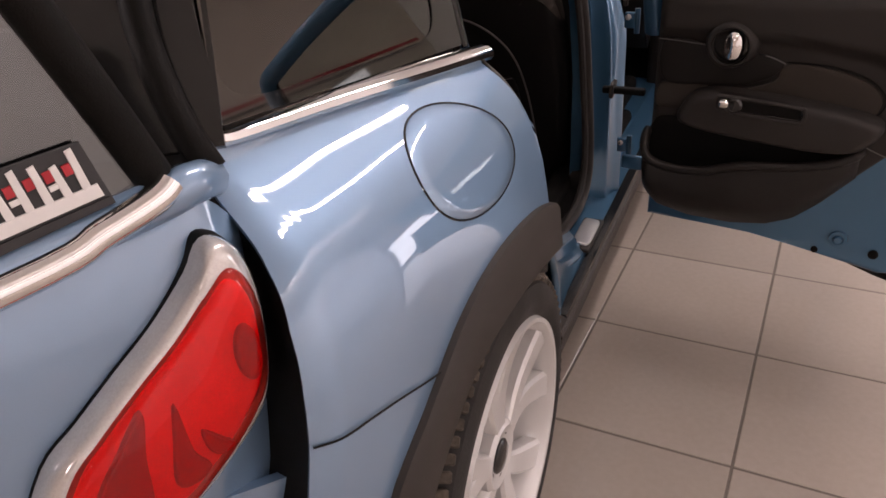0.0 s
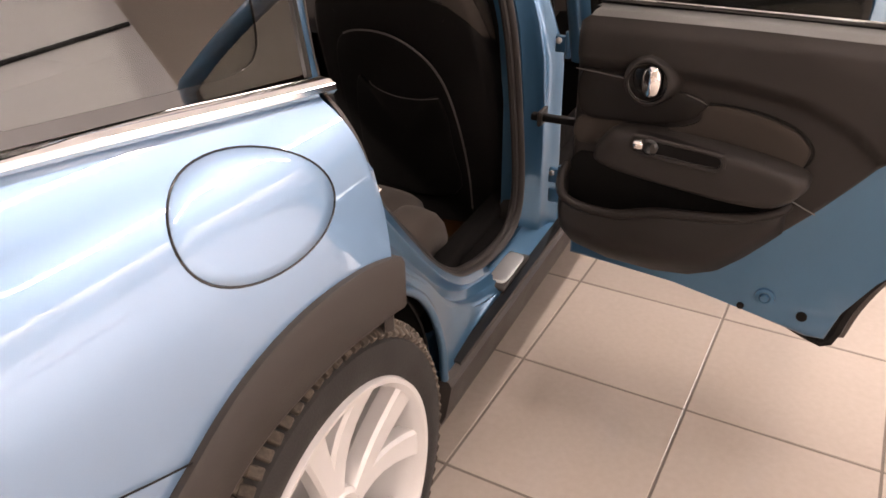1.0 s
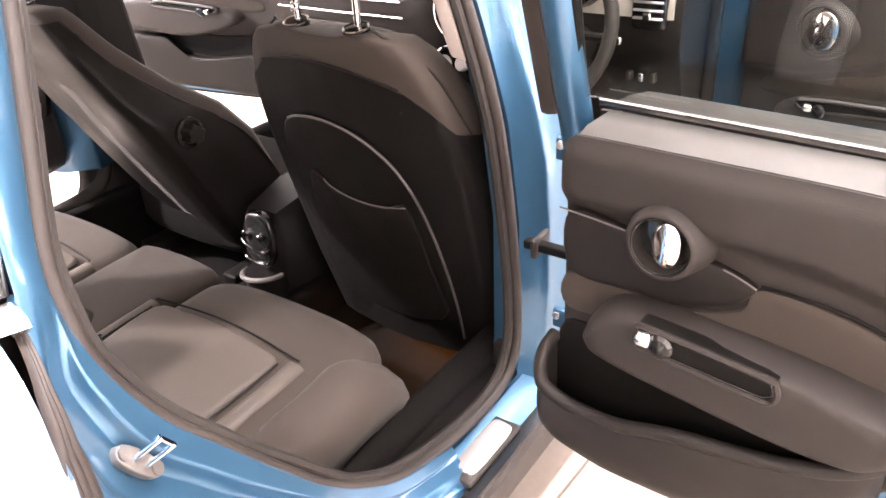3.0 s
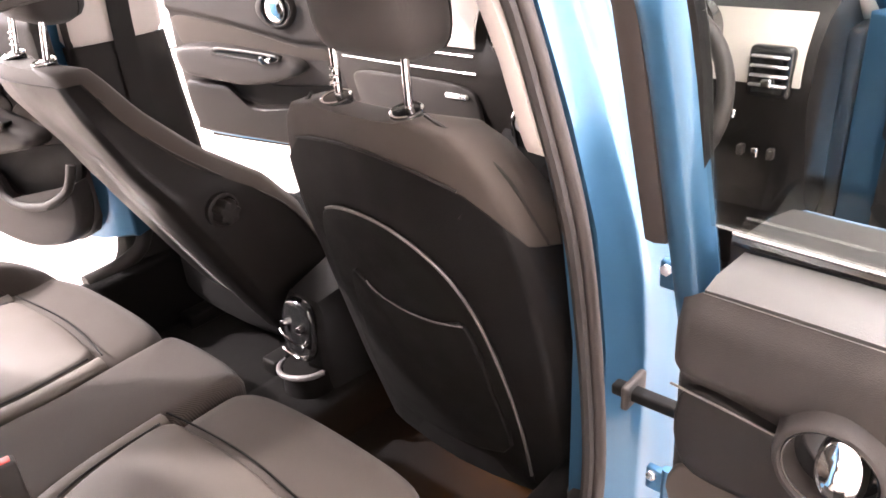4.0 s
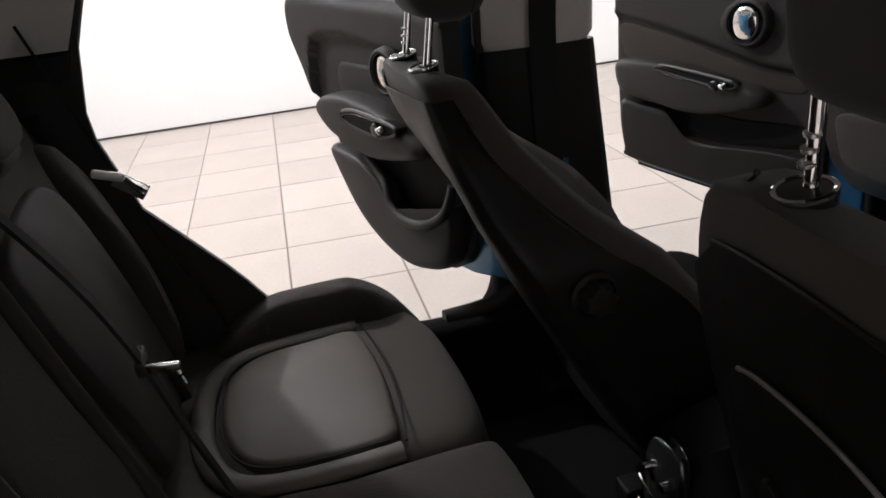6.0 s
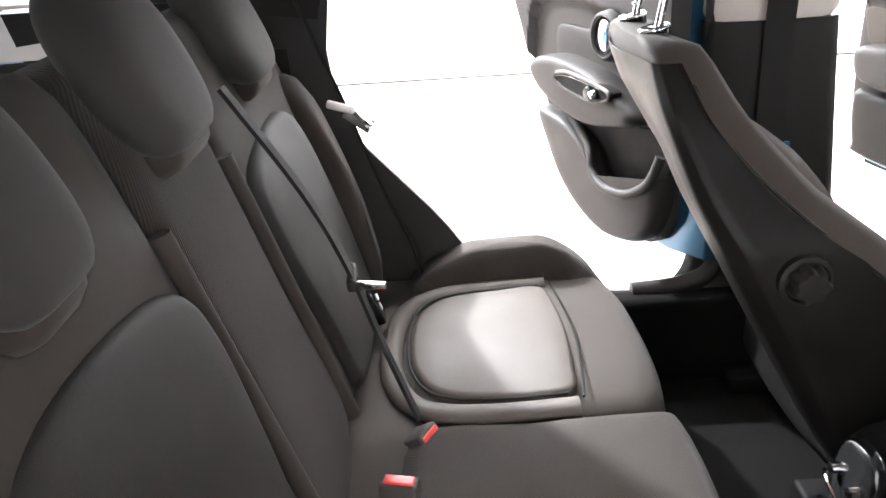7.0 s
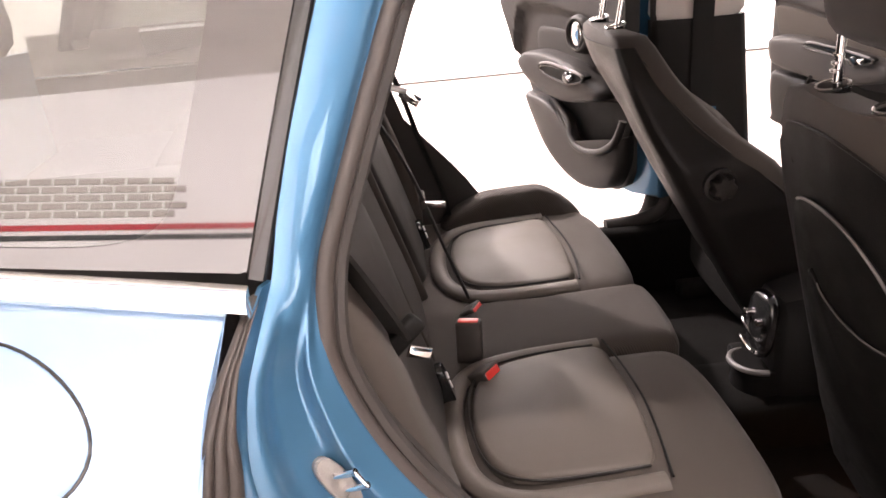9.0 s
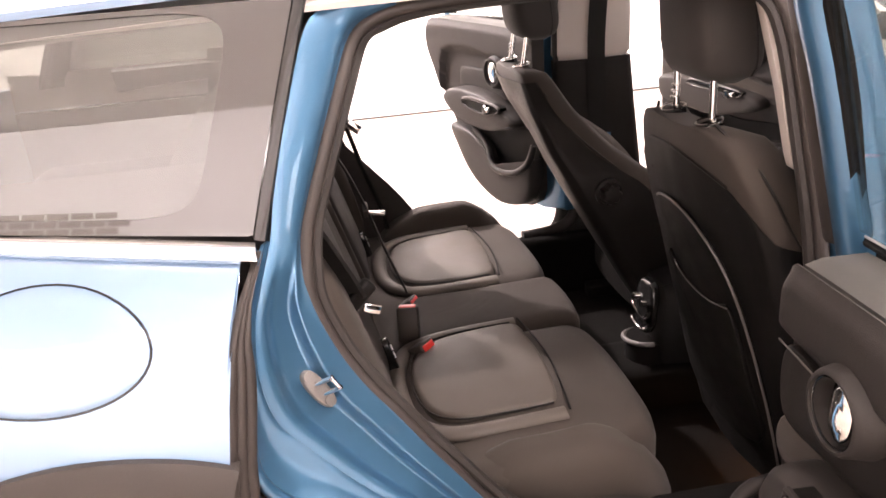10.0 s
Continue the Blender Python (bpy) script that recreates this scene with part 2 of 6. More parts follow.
def tube(pts, r, n=8, closed=False, k=5, flat=1.0, bm=None, side=None):
    """A round or flattened section swept along a smoothed line."""
    p = catmull(pts, k, closed) if k > 1 else [Vector(q) for q in pts]
    m, rings, a = len(p), [], None
    for i, q in enumerate(p):
        t = (p[(i + 1) % m] - p[i - 1]) if closed else p[min(i + 1, m - 1)] - p[max(i - 1, 0)]
        t.normalize()
        if side:
            a = t.cross(Vector(side)).normalized()
        elif a is None:
            a = t.cross(Vector((1, 0, 0)) if abs(t.x) < 0.8 else Vector((0, 0, 1))).normalized()
        else:                                            # carried along without twisting
            a = (a - t * a.dot(t)).normalized()
        b = t.cross(a)
        rings.append([q + a * (math.cos(2 * math.pi * j / n) * r) + b * (math.sin(2 * math.pi * j / n) * r * flat) for j in range(n)])
    if closed:
        rings.append(rings[0])
        b2 = bm or bmesh.new()
        rows = [[b2.verts.new(v) for v in ring] for ring in rings[:-1]]
        for i in range(len(rows)):
            u, w = rows[i], rows[(i + 1) % len(rows)]
            for j in range(n):
                b2.faces.new((u[j], u[(j + 1) % n], w[(j + 1) % n], w[j]))
        return b2
    return loft(rings, True, bm)


def rbox(at, size, bev=0.01, turn=(0, 0, 0), seg=3, bm=None):
    b = bmesh.new()
    bmesh.ops.create_cube(b, size=1)
    bmesh.ops.scale(b, vec=size, verts=b.verts)
    bmesh.ops.bevel(b, geom=b.edges[:] + b.verts[:], offset=min(bev, min(size) * 0.49), segments=seg, affect="EDGES", profile=0.5)
    bmesh.ops.transform(b, matrix=pose(*at, *turn), verts=b.verts)
    return join(bm, b)


def join(bm, b):
    if bm is None:
        return b
    me = bpy.data.meshes.new("tmp")
    b.to_mesh(me)
    b.free()
    bm.from_mesh(me)
    bpy.data.meshes.remove(me)
    return bm


def sheet(fn, nu, nv, t, bm=None):
    """A thick sheet: fn(u, v) with u and v from 0 to 1, None for a hole."""
    b = bmesh.new()
    g = {}
    for i in range(nu + 1):
        for j in range(nv + 1):
            p = fn(i / nu, j / nv)
            g[i, j] = b.verts.new(p)
    for i in range(nu):
        for j in range(nv):
            b.faces.new((g[i, j], g[i + 1, j], g[i + 1, j + 1], g[i, j + 1]))
    if t:
        bmesh.ops.recalc_face_normals(b, faces=b.faces)
        bmesh.ops.solidify(b, geom=b.faces[:], thickness=t)
    return join(bm, b)


def lathe(profile, at, axis, n=32, bm=None, hollow=False):
    """profile: (radius, height along the axis)."""
    ax = Vector(axis).normalized()
    a = ax.orthogonal().normalized()
    c = ax.cross(a)
    at = Vector(at)
    rings = []
    for r, h in profile:
        rings.append([at + ax * h + (a * math.cos(2 * math.pi * j / n) + c * math.sin(2 * math.pi * j / n)) * max(r, 1e-4) for j in range(n)])
    if hollow:                                          # a closed section, such as a tyre
        bm = loft(rings + [rings[0]], False, bm)
        bmesh.ops.remove_doubles(bm, verts=bm.verts, dist=1e-6)
        return bm
    return loft(rings, True, bm)


def prism(poly, depth, frame_fn, bev=0.0, bm=None):
    """A polygon (a, b) given depth along the third axis; frame_fn(a, b, c) -> place."""
    b = bmesh.new()
    lo = [b.verts.new(frame_fn(x, y, 0)) for x, y in poly]
    hi = [b.verts.new(frame_fn(x, y, depth)) for x, y in poly]
    b.faces.new(lo)
    b.faces.new(hi)
    for i in range(len(poly)):
        j = (i + 1) % len(poly)
        b.faces.new((lo[i], lo[j], hi[j], hi[i]))
    if bev:
        top = set(hi)
        es = [e for e in b.edges if e.verts[0] in top and e.verts[1] in top]
        bmesh.ops.bevel(b, geom=es, offset=bev, segments=3, affect="EDGES", profile=0.5)
    return join(bm, b)


def smooth2(poly, k=5, closed=True):
    return [(p.x, p.y) for p in catmull([(x, y, 0) for x, y in poly], k, closed)]


def oval(cx, cy, rx, ry, n=28, p=2.0):
    out = []
    for i in range(n):
        a = 2 * math.pi * i / n
        c, s = math.cos(a), math.sin(a)
        out.append((cx + rx * math.copysign(abs(c) ** (2 / p), c), cy + ry * math.copysign(abs(s) ** (2 / p), s)))
    return out


def lerp(x, table):
    """Piecewise-linear lookup in rows of (x, value)."""
    return float(np.interp(x, [r[0] for r in table], [r[1] for r in table]))


def cushion(outline, top, bottom, place, dome=0.02, edge=0.02, nr=5, bm=None):
    """A padded block over a closed outline of (a, b): rounded edge, domed face. place(a, b, h)."""
    cx = sum(p[0] for p in outline) / len(outline)
    cy = sum(p[1] for p in outline) / len(outline)

    def ring(f, h):
        return [place(cx + (x - cx) * f, cy + (y - cy) * f, h) for x, y in outline]
    span = max(abs(p[0] - cx) for p in outline)
    e = min(0.45, edge / span)
    rings = [ring(1 - e * 0.3, bottom), ring(1, bottom + edge * 0.5), ring(1, top - edge)]
    for i in range(1, 4):
        a = math.pi / 2 * i / 3
        rings.append(ring(1 - e * (1 - math.cos(a)), top - edge + edge * math.sin(a)))
    for i in range(1, nr + 1):
        f = (1 - e) * (1 - i / (nr + 0.3))
        rings.append(ring(f, top + dome * (1 - (f / (1 - e)) ** 2)))
    return loft(rings, True, bm)


# ---------------------------------------------------------------- room
XL, XR, YB, YF, ZC = -4.55, 4.1, -6.2, 7.2, 2.95
CORNER, XD = 3.1, 4.55                       # beyond the corner the wall behind the camera stands further back
PITCH, GX, GY = 0.404, 0.745, 0.785


def slab(x0, x1, y0, y1, z0, z1, bm=None):
    return rbox(((x0 + x1) / 2, (y0 + y1) / 2, (z0 + z1) / 2), (x1 - x0, y1 - y0, z1 - z0), 0.003, seg=1, bm=bm)


floor = part("floor", slab(XL - 0.2, XR + 0.7, YB - 0.2, YF + 0.2, -0.12, -0.0013), GROUT, None, "beige glossy tiled showroom floor with dark joints", kind="structure", category="floor")
part("ceiling", slab(XL - 0.2, XR + 0.7, YB - 0.2, YF + 0.2, ZC, ZC + 0.1), CEIL, None, "plain off-white showroom ceiling with lamp rows", kind="structure", category="ceiling")
part("wall_west", slab(XL - 0.15, XL, YB, YF, 0, ZC), WHITE, None, "bright white painted showroom wall", kind="structure", category="wall")
part("baseboard", slab(XL, XL + 0.012, YB, YF, 0, 0.012), CLAD, None, "thin dark line where the white wall meets tiles", kind="structure", category="baseboard")
part("wall_south", slab(XL, XR, YB - 0.15, YB, 0, ZC), BEIGE, None, "plain beige showroom wall behind the car", kind="structure", category="wall")
part("wall_north", slab(XL, XD, YF, YF + 0.15, 0, ZC), WHITE, None, "plain white showroom wall ahead of the car", kind="structure", category="wall")
# the wall behind the camera, with a glazed opening

WIN = [(3.7, 5.7)]
WZ0, WZ1 = 0.06, 1.5
wall_e = part("wall_east", slab(XR, XR + 0.15, YB, CORNER, 0, ZC), WHITE, None, "pale showroom wall with a painted brick band and two stripes", kind="structure", category="wall")
db = slab(XR + 0.15, XD, CORNER - 0.15, CORNER, 0, ZC)
db = slab(XD, XD + 0.15, CORNER - 0.15, YF, 0, WZ0, db)
db = slab(XD, XD + 0.15, CORNER - 0.15, YF, WZ1, ZC, db)
edges = [CORNER - 0.15, *[v for w in WIN for v in w], YF]
for a, b in zip(edges[::2], edges[1::2]):
    db = slab(XD, XD + 0.15, a, b, WZ0, WZ1, db)
part("wall_entrance", db, BEIGE, None, "beige recessed wall with a glazed entrance", kind="structure", category="wall")
for n, (a, b) in enumerate(WIN):
    w = thing(f"window_{n + 1}", (XD + 0.08, (a + b) / 2, WZ0), "large glazed showroom entrance with a pale frame", "window", kind="structure")
    fb = None
    for y0, y1, z0, z1 in ((a, a + 0.05, WZ0, WZ1), (b - 0.05, b, WZ0, WZ1), (a + 0.05, b - 0.05, WZ0, WZ0 + 0.05), (a + 0.05, b - 0.05, WZ1 - 0.05, WZ1), ((a + b) / 2 - 0.02, (a + b) / 2 + 0.02, WZ0 + 0.05, WZ1 - 0.05)):
        fb = slab(XD + 0.04, XD + 0.1, y0, y1, z0, z1, fb)
    part("window_frame", fb, WHITE, w)
part("backdrop", slab(XD + 1.6, XD + 1.62, YB - 1, YF + 1, -0.5, 5), SKYGLOW, None, "bright overcast daylight beyond the windows", kind="structure", category="backdrop")
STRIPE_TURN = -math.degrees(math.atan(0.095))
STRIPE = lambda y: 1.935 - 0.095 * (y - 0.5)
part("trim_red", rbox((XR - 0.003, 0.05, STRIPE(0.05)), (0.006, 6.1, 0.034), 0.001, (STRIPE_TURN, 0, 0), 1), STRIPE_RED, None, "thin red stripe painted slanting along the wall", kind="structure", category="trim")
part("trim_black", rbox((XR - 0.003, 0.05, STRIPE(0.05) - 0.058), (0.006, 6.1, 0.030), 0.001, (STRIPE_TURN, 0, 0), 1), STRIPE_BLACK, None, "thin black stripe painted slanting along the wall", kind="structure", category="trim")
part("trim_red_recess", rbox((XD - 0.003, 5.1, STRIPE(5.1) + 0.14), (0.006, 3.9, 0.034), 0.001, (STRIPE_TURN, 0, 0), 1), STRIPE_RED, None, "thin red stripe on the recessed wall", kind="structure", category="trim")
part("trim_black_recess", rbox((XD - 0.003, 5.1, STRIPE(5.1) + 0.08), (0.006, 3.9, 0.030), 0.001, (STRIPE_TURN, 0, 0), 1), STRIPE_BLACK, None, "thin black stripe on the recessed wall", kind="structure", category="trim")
part("trim_rail", rbox((XR - 0.012, 1.9, 2.40), (0.024, 2.35, 0.028), 0.004, seg=1), STRIPE_BLACK, None, "dark cable rail high on the pale wall", kind="structure", category="trim")
bb = bmesh.new()
for r in range(5):
    for k in range(14):
        y = -2.85 + 0.135 * k + 0.067 * (r % 2)
        rbox((XR - 0.004, y, STRIPE(y) + 0.075 + 0.048 * r), (0.008, 0.120, 0.036), 0.002, (STRIPE_TURN, 0, 0), 1, bb)
part("brick_course", bb, BRICKM, wall_e, "band of grey painted bricks with pale joints", kind="stuff")

for lx, ly, ln, watts in TUBES:
    lamp_ob = thing("ceiling_lamp", (lx, ly, ZC), "long white tube lamp fixed under the ceiling", "lamp", "ceiling lamps")
    part("housing", rbox((lx, ly, ZC - 0.025), (0.16, ln + 0.09, 0.05), 0.01), WHITE, lamp_ob)
    for dx in (-0.035, 0.035):
        part("tube", tube([(lx + dx, ly - ln / 2, ZC - 0.062), (lx + dx, ly + ln / 2, ZC - 0.062)], 0.011, 10, k=1), TUBE, lamp_ob)
spot = thing("ceiling_spot", (-2.75, -1.08, ZC), "round white ceiling downlight", "lamp", "ceiling spots")
part("housing", lathe([(0.10, 0.0), (0.11, 0.02), (0.11, 0.08), (0.095, 0.09), (0.092, 0.05)], (-2.75, -1.08, ZC), (0, 0, -1), 28), WHITE, spot)
part("lens", lathe([(0.088, 0.05), (0.088, 0.056), (0.02, 0.058)], (-2.75, -1.08, ZC), (0, 0, -1), 28), TUBE, spot, "glowing lamp lens")

# ---------------------------------------------------------------- car shell
car = thing("car", (0, 1.0, 0), "light blue metallic estate car with its doors open", "car")
AX, AZ, RW = -0.065, 0.312, 0.312           # rear axle and tyre radius
YR, YD = -0.455, 0.125                      # quarter panel: rear edge, door cut
SIDE = [(0.10, 0.740), (0.20, 0.785), (0.35, 0.808), (0.50, 0.816), (0.58, 0.817)]      # height at the door cut, half width


def soft(t):
    t = max(0.0, min(1.0, t))
    return t * t * (3 - 2 * t)


def belt_z(y):
    return 0.90 + 0.117 * (0.13 - y)


def half_width(z):
    """Half the width at the door cut: straight below, a rounded shoulder above."""
    if z < 0.58:
        return lerp(z, SIDE)
    if z < 0.885:
        f = max(0.0, z - 0.60) / 0.3
        return 0.817 - 0.0635 * f ** 2 - 0.0735 * f ** 8
    d = min(z - 0.885, 0.08)
    return 0.7109 - 1.771 * d + 10.4 * d * d


def side_x(y, z):
    """The outer skin of the right flank."""
    taper = soft(-y / 0.30) * (0.012 + 0.015 * soft((0.86 - z) / 0.26)) + 0.05 * max(0.0, (-0.28 - y) / 0.35) ** 2 + 11.0 * max(0.0, rear_edge(z) + 0.036 - y) ** 2
    rise = 0.2 * (belt_z(y) - 0.90) * soft((z - 0.6) / 0.3)
    return half_width(z - rise) - taper


def rear_edge(z):
    return lerp(z, [(0.30, -0.60), (0.60, -0.535), (0.66, -0.515), (0.72, -0.498), (0.77, -0.488), (0.827, -0.474), (0.872, -0.452), (0.907, -0.428), (0.938, -0.414)])


def front_edge(z):
    return lerp(z, [(0.6, 0.064), (0.68, 0.070), (0.77, 0.083), (0.82, 0.092), (0.86, 0.106), (0.90, 0.127)])


def quarter_panel(sgn):
    """Flank from wheel arch to belt line, wrapped round the tyre."""
    bm = bmesh.new()
    R = 0.392
    n, m = 240, 80
    rows = []
    for i in range(n + 1):
        # fan: from the arch up and out to the panel's border
        a = math.pi * (1 - i / n)                      # rear (pi) to front (0)
        row = []
        ca, sa = math.cos(a), math.sin(a)
        p0 = (AX + R * ca, AZ + R * sa)
        # border point on the same angle
        best = 3.0
        for k in range(1, 400):
            s = R + k * 0.0025
            y, z = AX + s * ca, AZ + s * sa
            if z > belt_z(y) - 0.004 or y < rear_edge(z) or y > front_edge(z) or s > 0.75:
                best = s
                for q in range(8):
                    mid = best - 0.00125 * 0.5 ** q
                    y, z = AX + mid * ca, AZ + mid * sa
                    if z > belt_z(y) - 0.004 or y < rear_edge(z) or y > front_edge(z):
                        best = mid
                break
        if p0[0] > front_edge(p0[1]):
            continue
        for j in range(m + 1):
            s = R + (best - R) * j / m
            y, z = AX + s * ca, AZ + s * sa
            z = max(z, 0.16)
            row.append(bm.verts.new((sgn * side_x(y, z), y, z)))
        rows.append(row)
    for r0, r1 in zip(rows, rows[1:]):
        for j in range(m):
            bm.faces.new((r0[j], r0[j + 1], r1[j + 1], r1[j]))
    bmesh.ops.recalc_face_normals(bm, faces=bm.faces)
    out = [f for f in bm.faces]
    if sum(f.normal.x * sgn for f in out) < 0:
        bmesh.ops.reverse_faces(bm, faces=out)
    bmesh.ops.solidify(bm, geom=bm.faces[:], thickness=0.006)
    return bm


for sgn in (1, -1):
    part("rear_quarter_panel", quarter_panel(sgn), PAINT, car, smooth=50)

# fuel flap: a slightly proud lid with a dark gap round it
FY, FZ, FRY, FRZ = -0.107, 0.8395, 0.116, 0.0582


def flap_pt(a, r, lift):
    y, z = FY + FRY * r * math.cos(a), FZ + FRZ * r * math.sin(a) - 0.03 * FRY * r * math.cos(a)
    return Vector((side_x(y, z) + lift, y, z + lift * 0.4))


fl = bmesh.new()
rings = [[flap_pt(2 * math.pi * i / 48, r, h) for i in range(48)] for r, h in ((0.985, -0.004), (0.985, 0.0001), (0.978, 0.0007), (0.8, 0.0008), (0.55, 0.0008), (0.3, 0.0008), (0.05, 0.0008))]
fuel_flap = part("fuel_flap", loft(rings, True, fl), PAINT, car, "round painted fuel filler lid", smooth=60)
part("flap_gap", tube([flap_pt(2 * math.pi * i / 48, 1.0, 0.0) for i in range(48)], 0.0016, 6, True, 1), GLOSSY, fuel_flap)

# crease between flank and bumper
part("bumper_joint", tube([(side_x(y, z) + 0.003, y, z) for y, z in ((-0.497, 0.722), (-0.478, 0.719), (-0.458, 0.715), (-0.436, 0.710), (-0.38, 0.694), (-0.33, 0.676), (-0.28, 0.658))], 0.0012, 6), RUBBER, car)
# rear bumper corner behind the wheel
for sgn in (1, -1):
    def bump_pt(u, v, sgn=sgn):
        y = -0.40 - 0.42 * math.sin(u * math.pi / 2) * 0.9
        x = 0.775 - 0.42 * (1 - math.cos(u * math.pi / 2)) - 0.35 * u
        z = 0.16 + v * (0.50 if u < 0.25 else 0.50)
        return Vector((sgn * (x + 0.02 * math.sin(v * math.pi)), y, z))
    part("rear_bumper", sheet(bump_pt, 14, 8, 0.012), PAINT, car)
# inner rear end, dark load bay
part("load_bay", rbox((0, -0.22, 0.50), (1.14, 0.60, 0.52), 0.03), CARPET, car)


# wheel arch cladding
def arch_cladding(sgn, a0, a1):
    rows = []
    for i in range(41):
        a = a0 + (a1 - a0) * i / 40
        ca, sa = math.cos(a), math.sin(a)
        wide = lerp(math.degrees(a), [(69, 0.078), (82, 0.080), (95, 0.082), (122, 0.084), (130, 0.092), (140, 0.110), (205, 0.13)])
        back = lerp(math.degrees(a), [(69, 0.004), (80, -0.002), (105, 0.0), (125, 0.012), (150, 0.035), (205, 0.05)])
        ring = []
        for r, dx in ((0.336 + back, -0.06), (0.338 + back, 0.010), (0.343 + back, 0.017), (0.349 + back, 0.020), (0.336 + wide - 0.006, 0.014), (0.336 + wide, 0.009), (0.336 + wide, -0.01), (0.351 + back, -0.004), (0.345 + back, -0.06)):
            y, z = AX + r * ca, AZ + r * sa
            ring.append((sgn * (side_x(y, max(z, 0.12)) + dx), y, z))
        rows.append(ring)
    return loft(rows)


for sgn in (1, -1):
    part("arch_cladding", arch_cladding(sgn, math.radians(205), math.radians(69)), CLAD, car, "matt black wheel arch cladding")
    # wheel housing
    rows = []
    for i in range(31):
        a = math.radians(200 - 215 * i / 30)
        rows.append([(sgn * x, AX + r * math.cos(a), AZ + r * math.sin(a)) for x, r in ((0.44, 0.352), (0.745, 0.352), (0.745, 0.358), (0.44, 0.358))])
    part("wheel_housing", loft(rows), RUBBER, car)
    part("housing_wall", lathe([(0.36, 0), (0.36, 0.01)], (sgn * 0.44, AX, AZ), (1, 0, 0), 32), RUBBER, car)


# wheels
def wheel(name, at, sgn, group):
    th = thing(name, (at[0], at[1], 0), "silver ten-spoke alloy wheel with a muddy worn tyre", "wheel", group)
    ax = Vector((sgn, 0, 0))
    W = 0.19
    x0 = at[0] + sgn * 0.015
    c = Vector((x0 - sgn * W, at[1], at[2]))
    prof = [(0.225, 0.02), (0.26, 0.004), (0.290, 0.006), (RW - 0.010, 0.018), (RW - 0.006, 0.045), (RW - 0.006, W - 0.060), (RW - 0.011, W - 0.032), (RW - 0.022, W - 0.014), (0.284, W - 0.003),
            (0.262, W + 0.002), (0.245, W + 0.001), (0.226, W - 0.008), (0.222, W - 0.02)]
    tyre = part("tyre", lathe(prof, c, ax, 72, hollow=True), TYRE, th, "black tyre with mud along the tread edge")
    tb = bmesh.new()
    for i in range(64):
        a = 2 * math.pi * i / 64
        for h, wd, tw in ((0.040, 0.036, 0.3), (0.078, 0.026, -0.25), (0.108, 0.026, 0.25)):
            y, z = at[1] + (RW - 0.002) * math.cos(a), at[2] + (RW - 0.002) * math.sin(a)
            m = Matrix.Translation((c.x + sgn * h, y, z)) @ Matrix.Rotation(a, 4, "X") @ Matrix.Rotation(tw, 4, "Y")
            b = bmesh.new()
            bmesh.ops.create_cube(b, size=1)
            bmesh.ops.scale(b, vec=(wd, 0.016, 0.0195), verts=b.verts)
            bmesh.ops.transform(b, matrix=m, verts=b.verts)
            me = bpy.data.meshes.new("t")
            b.to_mesh(me)
            b.free()
            tb.from_mesh(me)
            bpy.data.meshes.remove(me)
    part("tread_pattern", tb, DIRT, tyre, "brown muddy tread blocks", kind="stuff")
    sb = bmesh.new()
    for i in range(84):
        a = 2 * math.pi * i / 84
        for off, r2, ln, wd, tilt in ((0.040, RW - 0.0075, 0.040, 0.0208, 0.10), (0.016, RW - 0.0195, 0.020, 0.0150, 0.62)):
            b = bmesh.new()
            bmesh.ops.create_cube(b, size=1)
            bmesh.ops.scale(b, vec=(ln, wd, 0.016), verts=b.verts)
            bmesh.ops.bevel(b, geom=b.edges[:], offset=0.002, segments=1, affect="EDGES")
            m = Matrix.Translation((c.x + sgn * (W - off), at[1] + r2 * math.cos(a), at[2] + r2 * math.sin(a))) @ Matrix.Rotation(a - math.pi / 2, 4, "X") @ Matrix.Rotation(sgn * 0.16, 4, "Z") @ Matrix.Rotation(sgn * tilt, 4, "Y")
            bmesh.ops.transform(b, matrix=m, verts=b.verts)
            join(sb, b)
    part("shoulder_pattern", sb, DIRT, tyre, kind="stuff")
    rim = part("rim", lathe([(0.20, 0.02), (0.19, 0.03), (0.20, 0.10), (0.214, W - 0.028), (0.216, W - 0.010), (0.222, W + 0.002), (0.229, W + 0.003), (0.232, W - 0.006), (0.229, W - 0.012), (0.229, 0.012), (0.21, 0.01)], c, ax, 72, hollow=True), ALLOY, th)
    face = x0 - sgn * 0.022
    for i in range(5):
        for off in (-0.245, 0.245):
            a = 2 * math.pi * i / 5 + 0.22
            a1 = a + off * 0.25
            a2 = a + off * 1.28
            rows = []
            for k in range(7):
                f = k / 6
                r = 0.045 + (0.217 - 0.045) * f
                aa = a1 + (a2 - a1) * f
                hw = 0.016 + 0.0125 * f
                dep = face - sgn * (0.010 * math.sin(f * math.pi) - 0.012 * f)
                cc, ss = math.cos(aa), math.sin(aa)
                ring = []
                for u, d in ((-1, -0.030), (-1, -0.006), (-0.75, 0.0), (0.75, 0.0), (1, -0.006), (1, -0.030)):
                    ring.append((dep + sgn * d, at[1] + r * cc - u * hw * ss, at[2] + r * ss + u * hw * cc))
                rows.append(ring)
            part("spoke", loft(rows), ALLOY, rim)
    part("hub", lathe([(0.060, -0.03), (0.060, -0.004), (0.052, 0.002), (0.034, -0.002), (0.030, -0.004)], (face, at[1], at[2]), ax, 32), ALLOY, rim)
    part("centre_cap", lathe([(0.029, -0.006), (0.029, -0.001), (0.024, 0.003), (0.01, 0.004)], (face, at[1], at[2]), ax, 28), GLOSSY, rim, "black centre cap")
